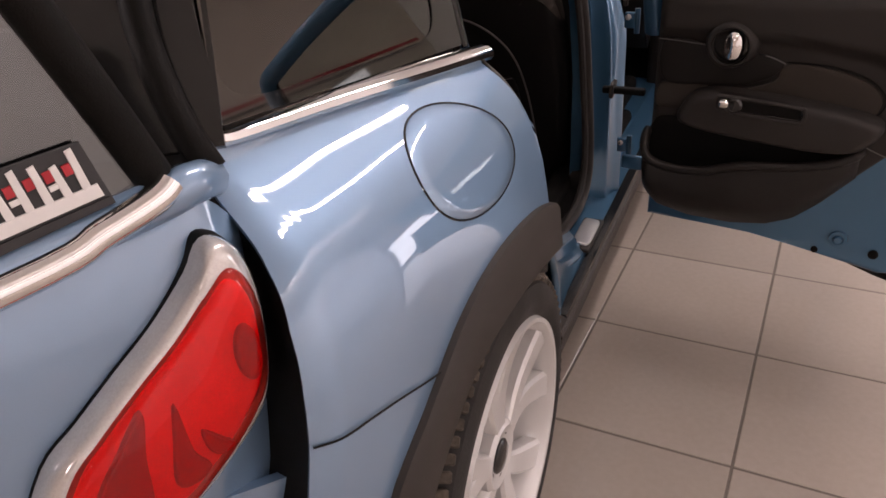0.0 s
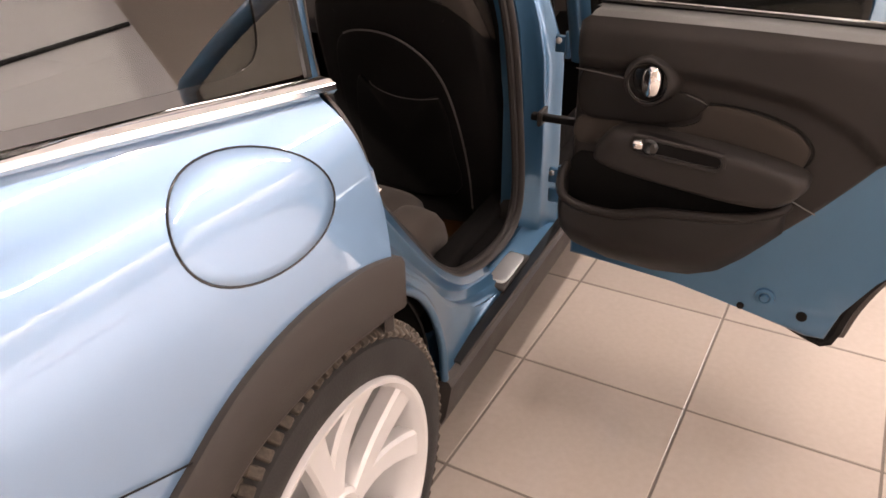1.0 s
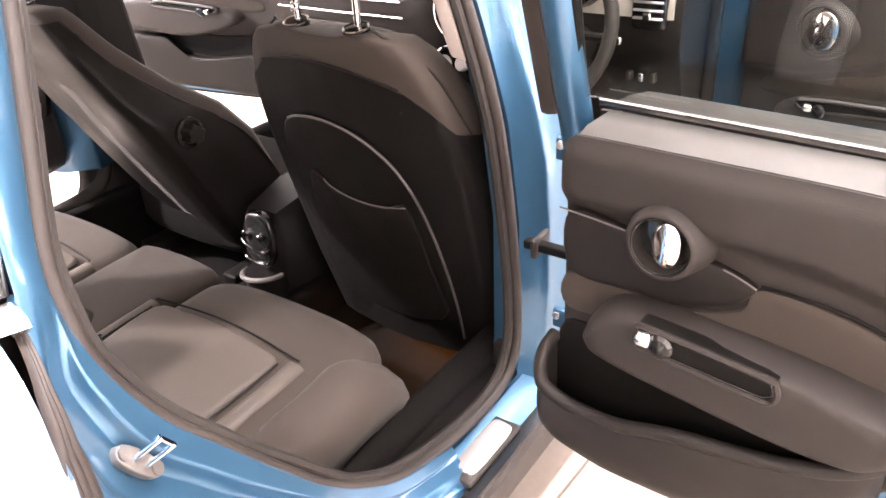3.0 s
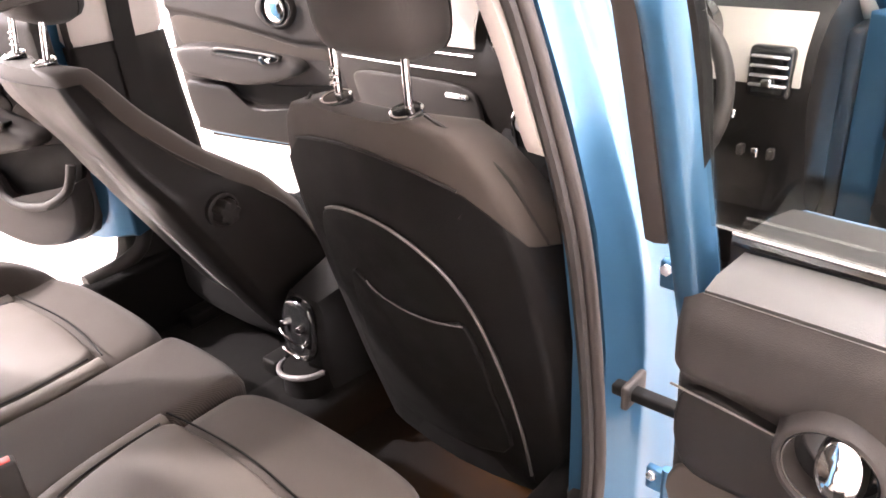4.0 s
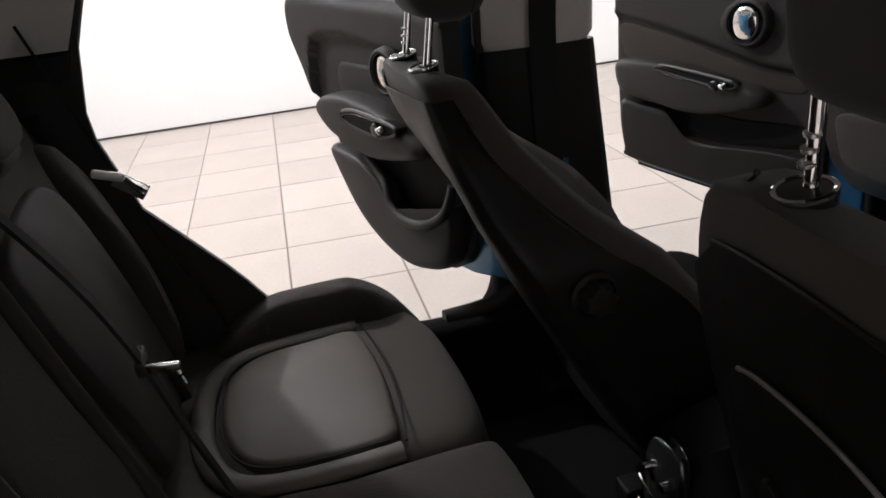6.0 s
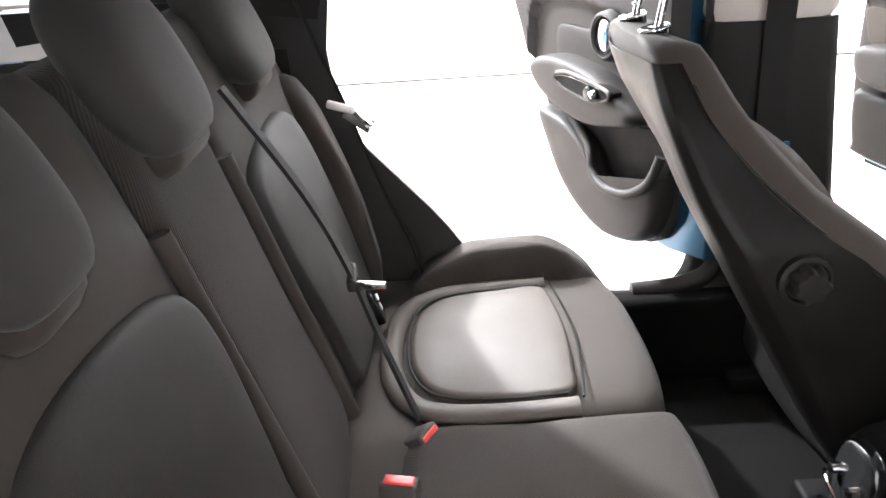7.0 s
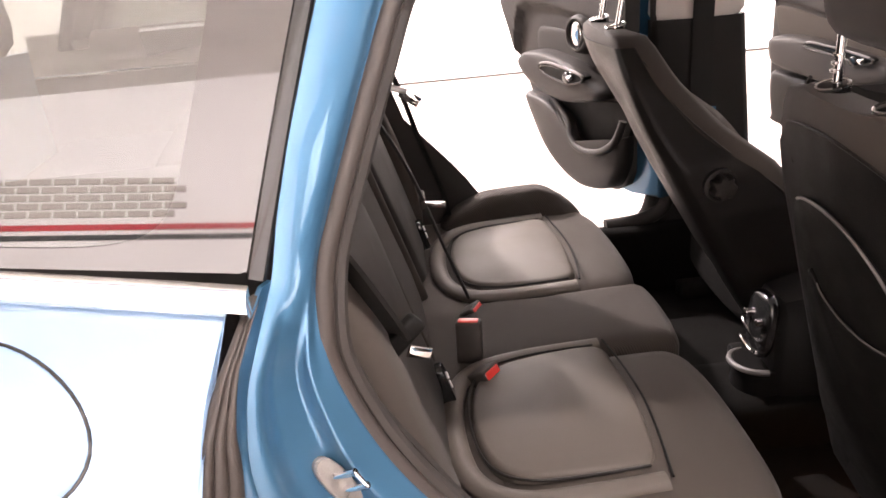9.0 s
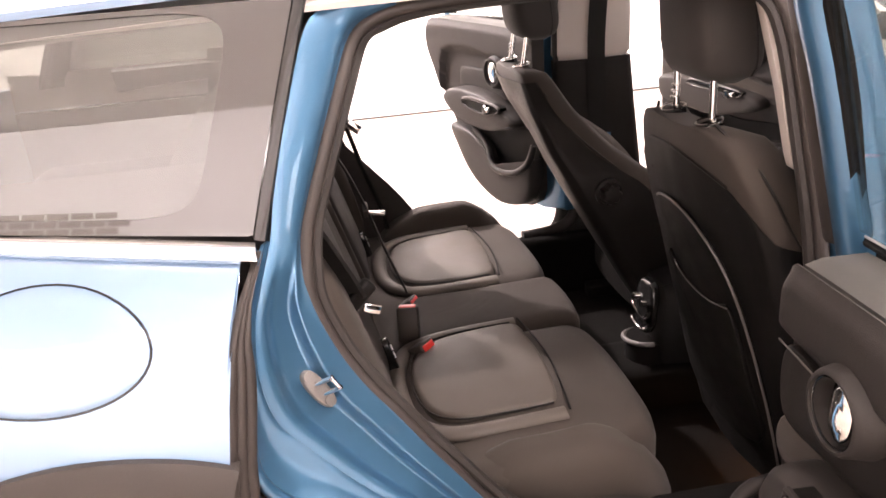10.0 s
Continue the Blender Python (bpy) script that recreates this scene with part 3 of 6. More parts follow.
    for i in range(5):
        a = 2 * math.pi * (i + 0.5) / 5 + 0.22
        part("wheel_bolt", lathe([(0.009, -0.01), (0.009, 0.001), (0.006, 0.001), (0.005, -0.004)], (face - sgn * 0.002, at[1] + 0.044 * math.cos(a), at[2] + 0.044 * math.sin(a)), ax, 10), CLAD, rim)
    part("brake_disc", lathe([(0.15, 0.0), (0.15, 0.012), (0.06, 0.012)], (c.x + sgn * 0.06, at[1], at[2]), ax, 40), SATIN, th)
    return th


wheel("wheel", (0.785, AX, AZ), 1, "car wheels")
wheel("wheel", (-0.785, AX, AZ), -1, "car wheels")
wheel("wheel", (0.785, 2.36, AZ), 1, "car wheels")
wheel("wheel", (-0.785, 2.36, AZ), -1, "car wheels")

# chrome belt strip
for sgn in (1, -1):
    rows = []
    for i in range(25):
        y = 0.128 - i / 24 * 0.575
        zb = belt_z(y)
        x = side_x(y, zb - 0.01)
        rows.append([(sgn * (x + dx), y, zb + dz) for dx, dz in ((-0.012, -0.008), (0.003, -0.007), (0.008, -0.001), (0.007, 0.006), (0.000, 0.012), (-0.014, 0.014))])
    part("chrome_belt_strip", loft(rows), CHROME, car, "polished chrome strip under the side window")
# rear side window
GX0 = lambda z: 0.662 - 0.345 * (z - 0.91)
for sgn in (1, -1):
    def pane(u, v, sgn=sgn):
        z0 = belt_z(0.12 - u * 0.56) + 0.012
        z = z0 + v * (1.175 - z0)
        yf = lerp(z, [(0.9, 0.122), (1.18, 0.207)])
        yr = lerp(z, [(0.9, -0.43), (1.18, -0.31)])
        return Vector((sgn * GX0(z), yf + (yr - yf) * u, z))
    ob = part("side_window", sheet(pane, 12, 6, 0.004), GLASS, car, "tinted rear side window glass")
    ob.visible_shadow = False
    # printed black border round the pane
    inner = oval(0.56, 0.52, 0.425, 0.455, 64, 7)

    def edge_of(a, b, c0=0.56, c1=0.52):
        dx, dy = a - c0, b - c1
        k = min((1 - c0 if dx > 0 else c0) / max(1e-6, abs(dx)), (1 - c1 if dy > 0 else c1) / max(1e-6, abs(dy)))
        return c0 + dx * k, c1 + dy * k
    up = Vector((sgn * 0.0012, 0, 0))
    fb = loft([[pane(*edge_of(a, b)) + up for a, b in inner], [pane(a, b) + up for a, b in inner], [pane(a, b) + up * 2 for a, b in inner], [pane(*edge_of(a, b)) + up * 2 for a, b in inner]], False)
    part("glass_border", fb, BORDER, ob)
    # black pillar trims around it
    fb = tube([(sgn * (GX0(0.905) + 0.001), 0.130, 0.908), (sgn * (GX0(1.04) + 0.001), 0.170, 1.04), (sgn * (GX0(1.18) + 0.001), 0.216, 1.18)], 0.0085, 8, k=4, flat=0.6)
    part("pillar_trim", fb, GLOSSY, car)
    part("rear_pillar", sheet(lambda u, v, sgn=sgn: Vector((sgn * (GX0(0.965 + v * 0.22) + 0.006 - 0.10 * u), lerp(v, [(0, -0.405), (1, -0.29)]) - 0.075 * u, 0.965 + v * 0.22)), 4, 6, 0.012), GLOSSY, car, "black rear roof pillar")

# roof and headliner
def roof_pt(u, v, up=0.0):
    y = -0.42 + 2.15 * v
    x = -0.575 + 1.15 * u
    e = (abs(x) / 0.575)
    z = 1.245 - 0.065 * e ** 3 - 0.05 * ((v - 0.45) / 0.55) ** 2 + up
    return Vector((x, y, z))


part("roof_panel", sheet(lambda u, v: roof_pt(u, v, 0.02), 20, 20, 0.01), PAINT, car)
part("headliner", sheet(lambda u, v: roof_pt(u, v, -0.012), 20, 20, 0.008), CREAM, car, "cream fabric headliner")


# door opening of the right and left side: jamb skin, seal and sill
APER = [(0.541, 0.345, 1.150), (0.541, 0.300, 1.138), (0.548, 0.272, 1.115), (0.572, 0.247, 1.060), (0.597, 0.222, 1.000), (0.618, 0.200, 0.945), (0.636, 0.184, 0.900), (0.655, 0.178, 0.850),
        (0.664, 0.181, 0.810), (0.672, 0.204, 0.750), (0.678, 0.232, 0.700), (0.682, 0.268, 0.650), (0.688, 0.303, 0.600), (0.693, 0.340, 0.550), (0.698, 0.378, 0.500), (0.700, 0.440, 0.440),
        (0.697, 0.530, 0.378), (0.690, 0.660, 0.335), (0.690, 0.785, 0.325), (0.691, 0.858, 0.360), (0.690, 0.880, 0.450), (0.678, 0.885, 0.620), (0.664, 0.872, 0.800), (0.634, 0.857, 0.950),
        (0.597, 0.845, 1.080), (0.566, 0.825, 1.135), (0.552, 0.760, 1.153), (0.545, 0.600, 1.158), (0.541, 0.440, 1.156)]
OUTER = [(0.553, 0.275, 1.172), (0.562, 0.240, 1.160), (0.580, 0.213, 1.135), (0.612, 0.184, 1.055), (0.632, 0.166, 1.000), (0.648, 0.152, 0.950), (0.663, 0.142, 0.905), (0.694, 0.126, 0.860),
         (0.714, 0.114, 0.820), (0.732, 0.110, 0.760), (0.735, 0.122, 0.700), (0.735, 0.155, 0.655), (0.735, 0.200, 0.602), (0.735, 0.250, 0.552), (0.735, 0.305, 0.500), (0.732, 0.385, 0.408),
         (0.734, 0.490, 0.335), (0.742, 0.640, 0.294)]
ARCHRIM = [(0.674, 0.136, 0.905), (0.728, 0.114, 0.860), (0.748, 0.106, 0.815), (0.762, 0.092, 0.720), (0.768, 0.094, 0.650), (0.766, 0.125, 0.603), (0.765, 0.175, 0.576), (0.764, 0.230, 0.530), (0.763, 0.276, 0.460), (0.763, 0.303, 0.380), (0.763, 0.309, 0.302),
           (0.757, 0.345, 0.287), (0.748, 0.480, 0.287), (0.744, 0.640, 0.289)]


def curve_at(c, f):
    i = min(int(f), len(c) - 2)
    return c[i].lerp(c[i + 1], f - i)


for sgn in (1, -1):
    ap, ou = catmull(APER[:18], 5), catmull(OUTER, 5)

    def jamb_pt(u, v, ap=ap, ou=ou, sgn=sgn):
        a, b = curve_at(ap, v * (len(ap) - 1.001)), curve_at(ou, v * (len(ou) - 1.001))
        p = a.lerp(b, u)
        k = soft((v - 0.36) / 0.13)                      # plain rounded pillar above, a plateau and a pressed channel below
        top = 0.007 * math.sin(u * math.pi) ** 0.8 - 0.004 * math.exp(-((u - 0.14) / 0.10) ** 2)
        low = 0.007 * soft((0.33 - u) / 0.05) * soft((u + 0.03) / 0.06) - 0.012 * soft((u - 0.28) / 0.12) * soft((0.86 - u) / 0.20) + 0.003 * math.exp(-((u - 0.88) / 0.10) ** 2)
        h = (top * (1 - k) + low * k) * soft((1.0 - v) / 0.05)
        return Vector((sgn * (p.x + 0.76 * h), p.y + 0.43 * h, p.z + (0.12 + 0.23 * k) * h))
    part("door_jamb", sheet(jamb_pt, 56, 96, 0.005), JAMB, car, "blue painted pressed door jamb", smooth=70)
    far = lambda y: y + (0.048 * soft((y - 0.55) / 0.25) if sgn < 0 else 0.0)
    closed = [(sgn * (x - 0.004), far(y), z) for x, y, z in APER]
    part("door_seal", tube(closed, 0.0100, 10, True, 5, side=(1, 0, 0)), SEAL, car, "brown-black rubber door seal")
    part("inner_seal", tube([(sgn * (x - 0.013), far(y) + 0.013 * soft((0.45 - y) / 0.1) - 0.013 * soft((y - 0.75) / 0.1), z + 0.010 * soft((0.6 - z) / 0.1) - 0.008 * soft((z - 1.11) / 0.03)) for x, y, z in APER], 0.0085, 8, True, 5, side=(1, 0, 0)), SOFT, car)
    # lower jamb: from the pressed crease out to the rolled wheel arch rim
    cr, ar = catmull(OUTER[6:14] + [(0.735, 0.285, 0.520), (0.735, 0.318, 0.486), (0.732, 0.385, 0.408), (0.733, 0.440, 0.370), (0.736, 0.530, 0.318), (0.742, 0.640, 0.294)], 6), catmull(ARCHRIM, 6)

    def low_pt(u, v, cr=cr, ar=ar, sgn=sgn):
        p = curve_at(cr, v * (len(cr) - 1.001)).lerp(curve_at(ar, v * (len(ar) - 1.001)), u)
        dip = 0.006 * math.sin(u * math.pi) ** 2 * soft(v / 0.25) * soft((0.80 - v) / 0.25)
        return Vector((sgn * (p.x - dip), p.y, p.z))
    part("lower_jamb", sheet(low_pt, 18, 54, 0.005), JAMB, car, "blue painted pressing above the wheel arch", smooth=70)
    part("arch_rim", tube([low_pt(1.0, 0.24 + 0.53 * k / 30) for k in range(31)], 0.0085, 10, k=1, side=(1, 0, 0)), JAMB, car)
    # ribbed rubber strip behind the panel cut
    rows = []
    for i in range(41):
        z = 0.900 - 0.31 * i / 40
        y, w = front_edge(z), 0.010 + 0.024 * soft((0.90 - z) / 0.14)
        x = side_x(y, z) - 0.003
        ring = []
        for j in range(19):
            f = j / 18
            h = 0.0045 * abs(math.sin(3 * math.pi * f)) ** 0.6 - 0.004
            ring.append((sgn * (x - 0.85 * f * w + 0.6 * h), y + 0.9 * f * w + 0.7 * h, z))
        rows.append(ring + [(sgn * (x - 1.0 * w), y + 0.3 * w, z), (sgn * (x - 0.3 * w), y - 0.3 * w, z)])
    part("edge_seal", loft(rows), SEAL, car, "dark ribbed rubber along the panel edge", smooth=60)

    # centre pillar
    def bring(z):
        xs = lerp(z, [(0.2, 0.684), (0.62, 0.682), (0.80, 0.672), (0.95, 0.642), (1.08, 0.606), (1.18, 0.570)])
        xo = lerp(z, [(0.2, 0.745), (0.5, 0.742), (0.72, 0.738), (0.80, 0.722), (0.95, 0.684), (1.18, 0.612)])
        yr = lerp(z, [(0.2, 0.880), (0.45, 0.893), (0.62, 0.898), (0.80, 0.884), (0.95, 0.868), (1.08, 0.855), (1.18, 0.835)])
        yf = lerp(z, [(0.2, 1.00), (0.55, 1.00), (0.72, 1.008), (0.78, 0.985), (0.82, 0.972), (0.95, 0.955), (1.18, 0.925)])
        xi, wd = xs - (0.05 if sgn > 0 else 0.012), xo - xs
        if sgn < 0:
            yr, yf = yr + 0.050, yf + 0.045
        return [(sgn * x, y, z) for x, y in ((xi, yr), (xs, yr), (xs + 0.10 * wd, yr + 0.008), (xs + 0.42 * wd, yr + 0.026), (xs + 0.60 * wd, yr + 0.032), (xs + 0.66 * wd, yr + 0.040), (xs + 0.66 * wd, yr + 0.047),
                                             (xo - 0.010, yf - 0.030), (xo - 0.001, yf - 0.018), (xo, yf - 0.008), (xo - 0.008, yf), (xi, yf))]
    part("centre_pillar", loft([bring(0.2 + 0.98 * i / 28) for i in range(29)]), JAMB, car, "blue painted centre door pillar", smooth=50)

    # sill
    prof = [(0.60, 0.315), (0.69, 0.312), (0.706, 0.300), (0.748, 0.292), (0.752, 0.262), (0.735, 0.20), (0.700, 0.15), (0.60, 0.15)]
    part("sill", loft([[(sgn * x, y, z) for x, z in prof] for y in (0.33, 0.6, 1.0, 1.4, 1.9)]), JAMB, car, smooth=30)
    prof = [(0.7525, 0.287), (0.757, 0.293), (0.769, 0.287), (0.774, 0.276), (0.760, 0.20), (0.732, 0.135), (0.715, 0.13), (0.715, 0.27)]
    part("sill_strip", loft([[(sgn * x, y, z) for x, z in ((0.7445, 0.292), (0.768, 0.288), (0.767, 0.2945), (0.746, 0.2975))] for y in (0.37, 0.50, 1.0, 1.4, 1.9)]), GLOSSY, car, "black step strip along the sill", smooth=30)
    part("sill_cladding", loft([[(sgn * x, y, z) for x, z in prof] for y in (0.315, 0.6, 1.0, 1.4, 1.93)]), CLAD, car, "matt black sill cladding", smooth=30)

for sgn in (1, -1):
    part("sill_cover", rbox((sgn * 0.612, 1.05, 0.265), (0.060, 1.45, 0.20), 0.02), CARPET, car, "dark inner sill cover")
part("sill_plate_base", rbox((0.727, 0.701, 0.303), (0.050, 0.158, 0.010), 0.004), CLAD, car)
sill_plate = part("sill_plate", cushion(oval(0, 0, 0.0205, 0.064, 36, 5.0), 0.005, -0.003, lambda a, b, h: Vector((0.727 + a, 0.703 + b, 0.309 + h - 0.10 * a)), 0.0006, 0.002), SATIN, car, "brushed metal sill badge plate")

# floor pan, cabin rear, front closing panels
part("cabin_floor", slab(-0.66, 0.66, 0.30, 2.05, 0.13, 0.175), CARPET, car, "black cabin carpet")
part("tunnel", rbox((0, 1.15, 0.20), (0.20, 1.7, 0.14), 0.04), CARPET, car)
part("bulkhead", slab(-0.74, 0.74, 2.02, 2.06, 0.15, 0.80), PLASTIC, car)
for sgn in (1, -1):
    def fender_pt(u, v, sgn=sgn):
        y = 2.02 + 1.15 * u
        z = 0.62 + v * 0.26
        x = 0.80 - 0.10 * v - 0.28 * max(0, (u - 0.55) / 0.45) ** 2
        return Vector((sgn * x, y, z + 0.02 - 0.10 * u * v))
    part("wing_liner", slab(min(sgn * 0.60, sgn * 0.80), max(sgn * 0.60, sgn * 0.80), 2.022, 2.05, 0.13, 0.66), CLAD, car)
    part("front_wing", sheet(fender_pt, 14, 6, 0.01), PAINT, car)
    part("windscreen_pillar", tube([(sgn * 0.72, 2.02, 0.84), (sgn * 0.66, 1.80, 1.03), (sgn * 0.585, 1.56, 1.19)], 0.030, 10, k=5), JAMB, car, "blue windscreen pillar")
    part("pillar_cover", tube([(sgn * 0.675, 1.98, 0.86), (sgn * 0.62, 1.77, 1.03), (sgn * 0.55, 1.54, 1.18)], 0.028, 10, k=5), CREAM, car)
    part("hinge_pillar", slab(min(sgn * 0.705, sgn * 0.745), max(sgn * 0.705, sgn * 0.745), 1.90, 2.02, 0.15, 0.86), JAMB, car)
    part("kick_trim", rbox((sgn * 0.682, 1.93, 0.50), (0.042, 0.16, 0.70), 0.015), PLASTIC, car)
part("bonnet", sheet(lambda u, v: Vector((-0.72 + 1.44 * u, 2.02 + 1.1 * v, 0.90 + 0.04 * math.sin(u * math.pi) - 0.12 * v ** 2)), 14, 10, 0.012), PAINT, car)
part("front_bumper", sheet(lambda u, v: Vector((-0.70 + 1.40 * u, 3.10 + 0.16 * math.sin(u * math.pi), 0.18 + 0.60 * v)), 14, 8, 0.02), PAINT, car)
ob = part("windscreen", sheet(lambda u, v: Vector(((-0.68 + 1.36 * u) * (1 - 0.16 * v), 2.04 - 0.50 * v + 0.10 * math.sin(u * math.pi), 0.90 + 0.29 * v)), 12, 6, 0.004), CLEAR, car)
ob.visible_shadow = False


# ---------------------------------------------------------------- side doors
def car_door(name, hinge, theta, sgn, label, rear=True, su=1.0, u0=0.0, dz=0.0, vin=0.20, hidden=False):
    """A door swung open by theta degrees. u runs from the hinge to the free end, v from the skin to the cabin side, z up."""
    s, c = math.sin(radians(theta)), math.cos(radians(theta))
    dv, nv = Vector((sgn * s, -c, 0)), Vector((-sgn * c, -s, 0))
    h = Vector((*hinge, 0))

    def F(u, v, z):
        return h + dv * u + nv * v + Vector((0, 0, z))

    def M(u):
        return u * su + u0

    def T(u, z, v):                                    # trim coordinates
        return F(M(u), vin + v, z + dz)
    th = thing(name, (hinge[0], hinge[1], 0.3), label, "car door", "side doors")
    ZB = (0.940 if rear and hidden else 0.885) + dz    # belt
    LEN = (0.80 if rear else 0.524) * su + u0
    if rear and hidden:                                # trim reaches to the shell's edge
        out = [(-0.028, 0.412 + dz), (0.08, 0.378 + dz), (0.20, 0.360 + dz), (0.33, 0.370 + dz), (0.45, 0.430 + dz), (0.530, 0.520 + dz), (0.580, 0.600 + dz), (0.628, 0.690 + dz), (0.664, 0.762 + dz), (0.704, 0.826 + dz), (0.722, 0.89 + dz), (0.712, ZB - 0.005), (0.09, ZB - 0.02), (0.09, 0.67 + dz), (-0.028, 0.62 + dz)]
        out = [(M(u), z) for u, z in out]
        LEN = 0.72 * su + u0
    elif rear:
        out = [(0.105, 0.372 + dz), (0.33, 0.366 + dz), (0.59, 0.318 + dz), (0.622, 0.322 + dz), (0.638, 0.39 + dz), (0.672, 0.47 + dz), (0.73, 0.53 + dz), (0.79, 0.58 + dz), (0.815, 0.68 + dz), (0.80, ZB - 0.03), (0.105, ZB - 0.03)]
        out = [(M(u), z) for u, z in out]
    else:
        out = [(0.0, 0.285 + dz), (LEN * 0.4, 0.312 + dz), (LEN * 0.75, 0.340 + dz), (LEN - 0.058, 0.355 + dz), (LEN - 0.026, 0.385 + dz), (LEN - 0.010, 0.54 + dz), (LEN + 0.004, 0.75 + dz), (LEN, ZB), (0.0, ZB)]
    # shell: skin bowed outwards, inner pressing
    def skin(u, v, z):
        return F(u, v * vin - 0.02 - (0.035 * math.sin(max(0.0, min(1.0, (z - 0.25) / 0.65)) * math.pi) if v < 0.5 else 0), z)
    def lift(u, z):                                    # the inner face stops short of the lower edge
        return 0.040 * max(0.0, min(1.0, (M(0.56) - u) / (0.30 * su), (u - M(0.02)) / (0.12 * su))) if rear and hidden and z < 0.40 + dz else 0.0
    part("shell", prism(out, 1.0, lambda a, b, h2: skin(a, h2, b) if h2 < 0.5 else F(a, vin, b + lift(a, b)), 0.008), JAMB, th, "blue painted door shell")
    # rubber along the lower edge
    low = [p for p in out[1 if hidden else 0: 9 if rear else 4]]
    rb = tube([F(u + (0.006 if rear and u > M(0.6) else 0.0), vin - 0.03 - (0.12 * max(0.0, min(1.0, (M(0.52) - u) / (0.3 * su))) if rear else 0.0), z - 0.004) for u, z in low], 0.008 if hidden else 0.016, 8, k=3, flat=1.0)
    part("lower_seal", rb, RUBBER, th, "black rubber seal along the lower door edge")
    if rear:
        part("arch_cladding", tube([F(u + 0.016, vin * 0.66, z - 0.010) for u, z in out[3:9]], 0.030, 8, k=3, flat=0.7), CLAD, th)
    # inner trim panel: a moulded sheet whose upper roll stands proud of the hollow below it
    if rear and hidden:
        low_z = [(0.060, 0.46), (0.075, 0.425), (0.14, 0.390), (0.245, 0.372), (0.355, 0.402), (0.445, 0.455), (0.514, 0.530), (0.572, 0.612), (0.622, 0.695), (0.657, 0.765), (0.697, 0.828), (0.718, 0.895)]
        top_z = [(0.060, 0.915), (0.09, 0.926), (0.27, 0.938), (0.60, 0.950), (0.67, 0.950), (0.705, 0.938), (0.718, 0.905)]
        hol_z = [(0.05, 0.80), (0.20, 0.832), (0.325, 0.846), (0.43, 0.861), (0.54, 0.858), (0.590, 0.842), (0.612, 0.80), (0.635, 0.66), (0.66, 0.60)]
        base, proud, wide = 0.018, 0.020, 0.026
    elif rear:
        low_z = [(0.100, 0.445), (0.108, 0.425), (0.131, 0.407), (0.20, 0.392), (0.29, 0.390), (0.36, 0.400), (0.41, 0.422), (0.455, 0.465), (0.494, 0.511), (0.555, 0.580), (0.605, 0.645), (0.66, 0.72), (0.70, 0.79), (0.715, 0.85)]
        top_z = [(0.100, 0.855), (0.108, 0.870), (0.125, 0.884), (0.40, 0.887), (0.685, 0.885), (0.705, 0.875), (0.715, 0.857)]
        hol_z = [(0.09, 0.800), (0.25, 0.798), (0.40, 0.792), (0.50, 0.776), (0.58, 0.742), (0.63, 0.70), (0.68, 0.64)]
        base, proud, wide = 0.018, 0.022, 0.034
    else:
        low_z = [(0.03, 0.38), (0.05, 0.30), (0.268, 0.338), (0.44, 0.362), (0.475, 0.370), (0.497, 0.392), (0.510, 0.52), (0.522, 0.75)]
        top_z = [(0.03, 0.865), (0.05, 0.884), (0.30, 0.886), (0.50, 0.884), (0.522, 0.86)]
        hol_z = [(0.03, 0.66), (0.161, 0.675), (0.253, 0.708), (0.361, 0.745), (0.45, 0.772), (0.54, 0.79)]
        base, proud, wide = 0.014, 0.016, 0.016
    us, ue = low_z[0][0], low_z[-1][0]

    def moulded(a, b):
        u = us + (ue - us) * a
        z0, z1 = lerp(u, low_z), lerp(u, top_z)
        z = z0 + (z1 - z0) * b
        v = base + proud * soft((z - lerp(u, hol_z)) / wide + 0.5) - 0.010 * soft((z - z1 + 0.035) / 0.035) ** 2
        rim = min(1.0, (z - z0) / 0.016, (u - us) / (0.022 if rear and not hidden else 0.014), (ue - u) / 0.014)
        return T(u, z, v * math.sqrt(max(0.0, 1 - (1 - max(0.0, rim)) ** 2)) + 0.002)
    trim = part("trim_panel", sheet(moulded, 72, 72, 0.003), SOFT, th, "dark soft-touch inner trim", smooth=60)
    # pale window ledge
    rows = []
    for i in range(13):
        u = us + 0.024 + (ue - us - 0.044) * i / 12
        zt = lerp(u, top_z) - 0.886
        rows.append([T(u, z + zt, v) for z, v in ((0.872, 0.024), (0.884, 0.022), (0.8895, 0.004), (0.890, -0.046), (0.880, -0.052), (0.866, -0.01))])
    part("window_ledge", loft(rows), GREY, trim, "pale grey window ledge", smooth=60)
    # handle: chrome oval in a round bezel
    if rear:
        kx, kz = 0.247, 0.784
        dec = [(0.118, 0.784), (0.20, 0.778), (0.30, 0.767), (0.346, 0.752), (0.340, 0.735), (0.322, 0.720), (0.274, 0.702), (0.20, 0.697), (0.120, 0.702)]
        fab = [(0.118, 0.694), (0.20, 0.690), (0.275, 0.694), (0.335, 0.716), (0.352, 0.750), (0.426, 0.748), (0.49, 0.730), (0.522, 0.705), (0.524, 0.68), (0.505, 0.660), (0.40, 0.664), (0.25, 0.655), (0.118, 0.64)]
        arm = [(0.160, 0.635), (0.180, 0.678), (0.217, 0.695), (0.30, 0.695), (0.396, 0.689), (0.48, 0.677), (0.528, 0.664), (0.538, 0.645), (0.517, 0.615), (0.487, 0.600), (0.42, 0.597), (0.346, 0.602), (0.25, 0.611), (0.19, 0.620)]
        ax0, ax1, az0, az1 = 0.240, 0.402, 0.676, 0.664
        if hidden:                                     # as the far door shows it
            kx, kz = 0.263, 0.801
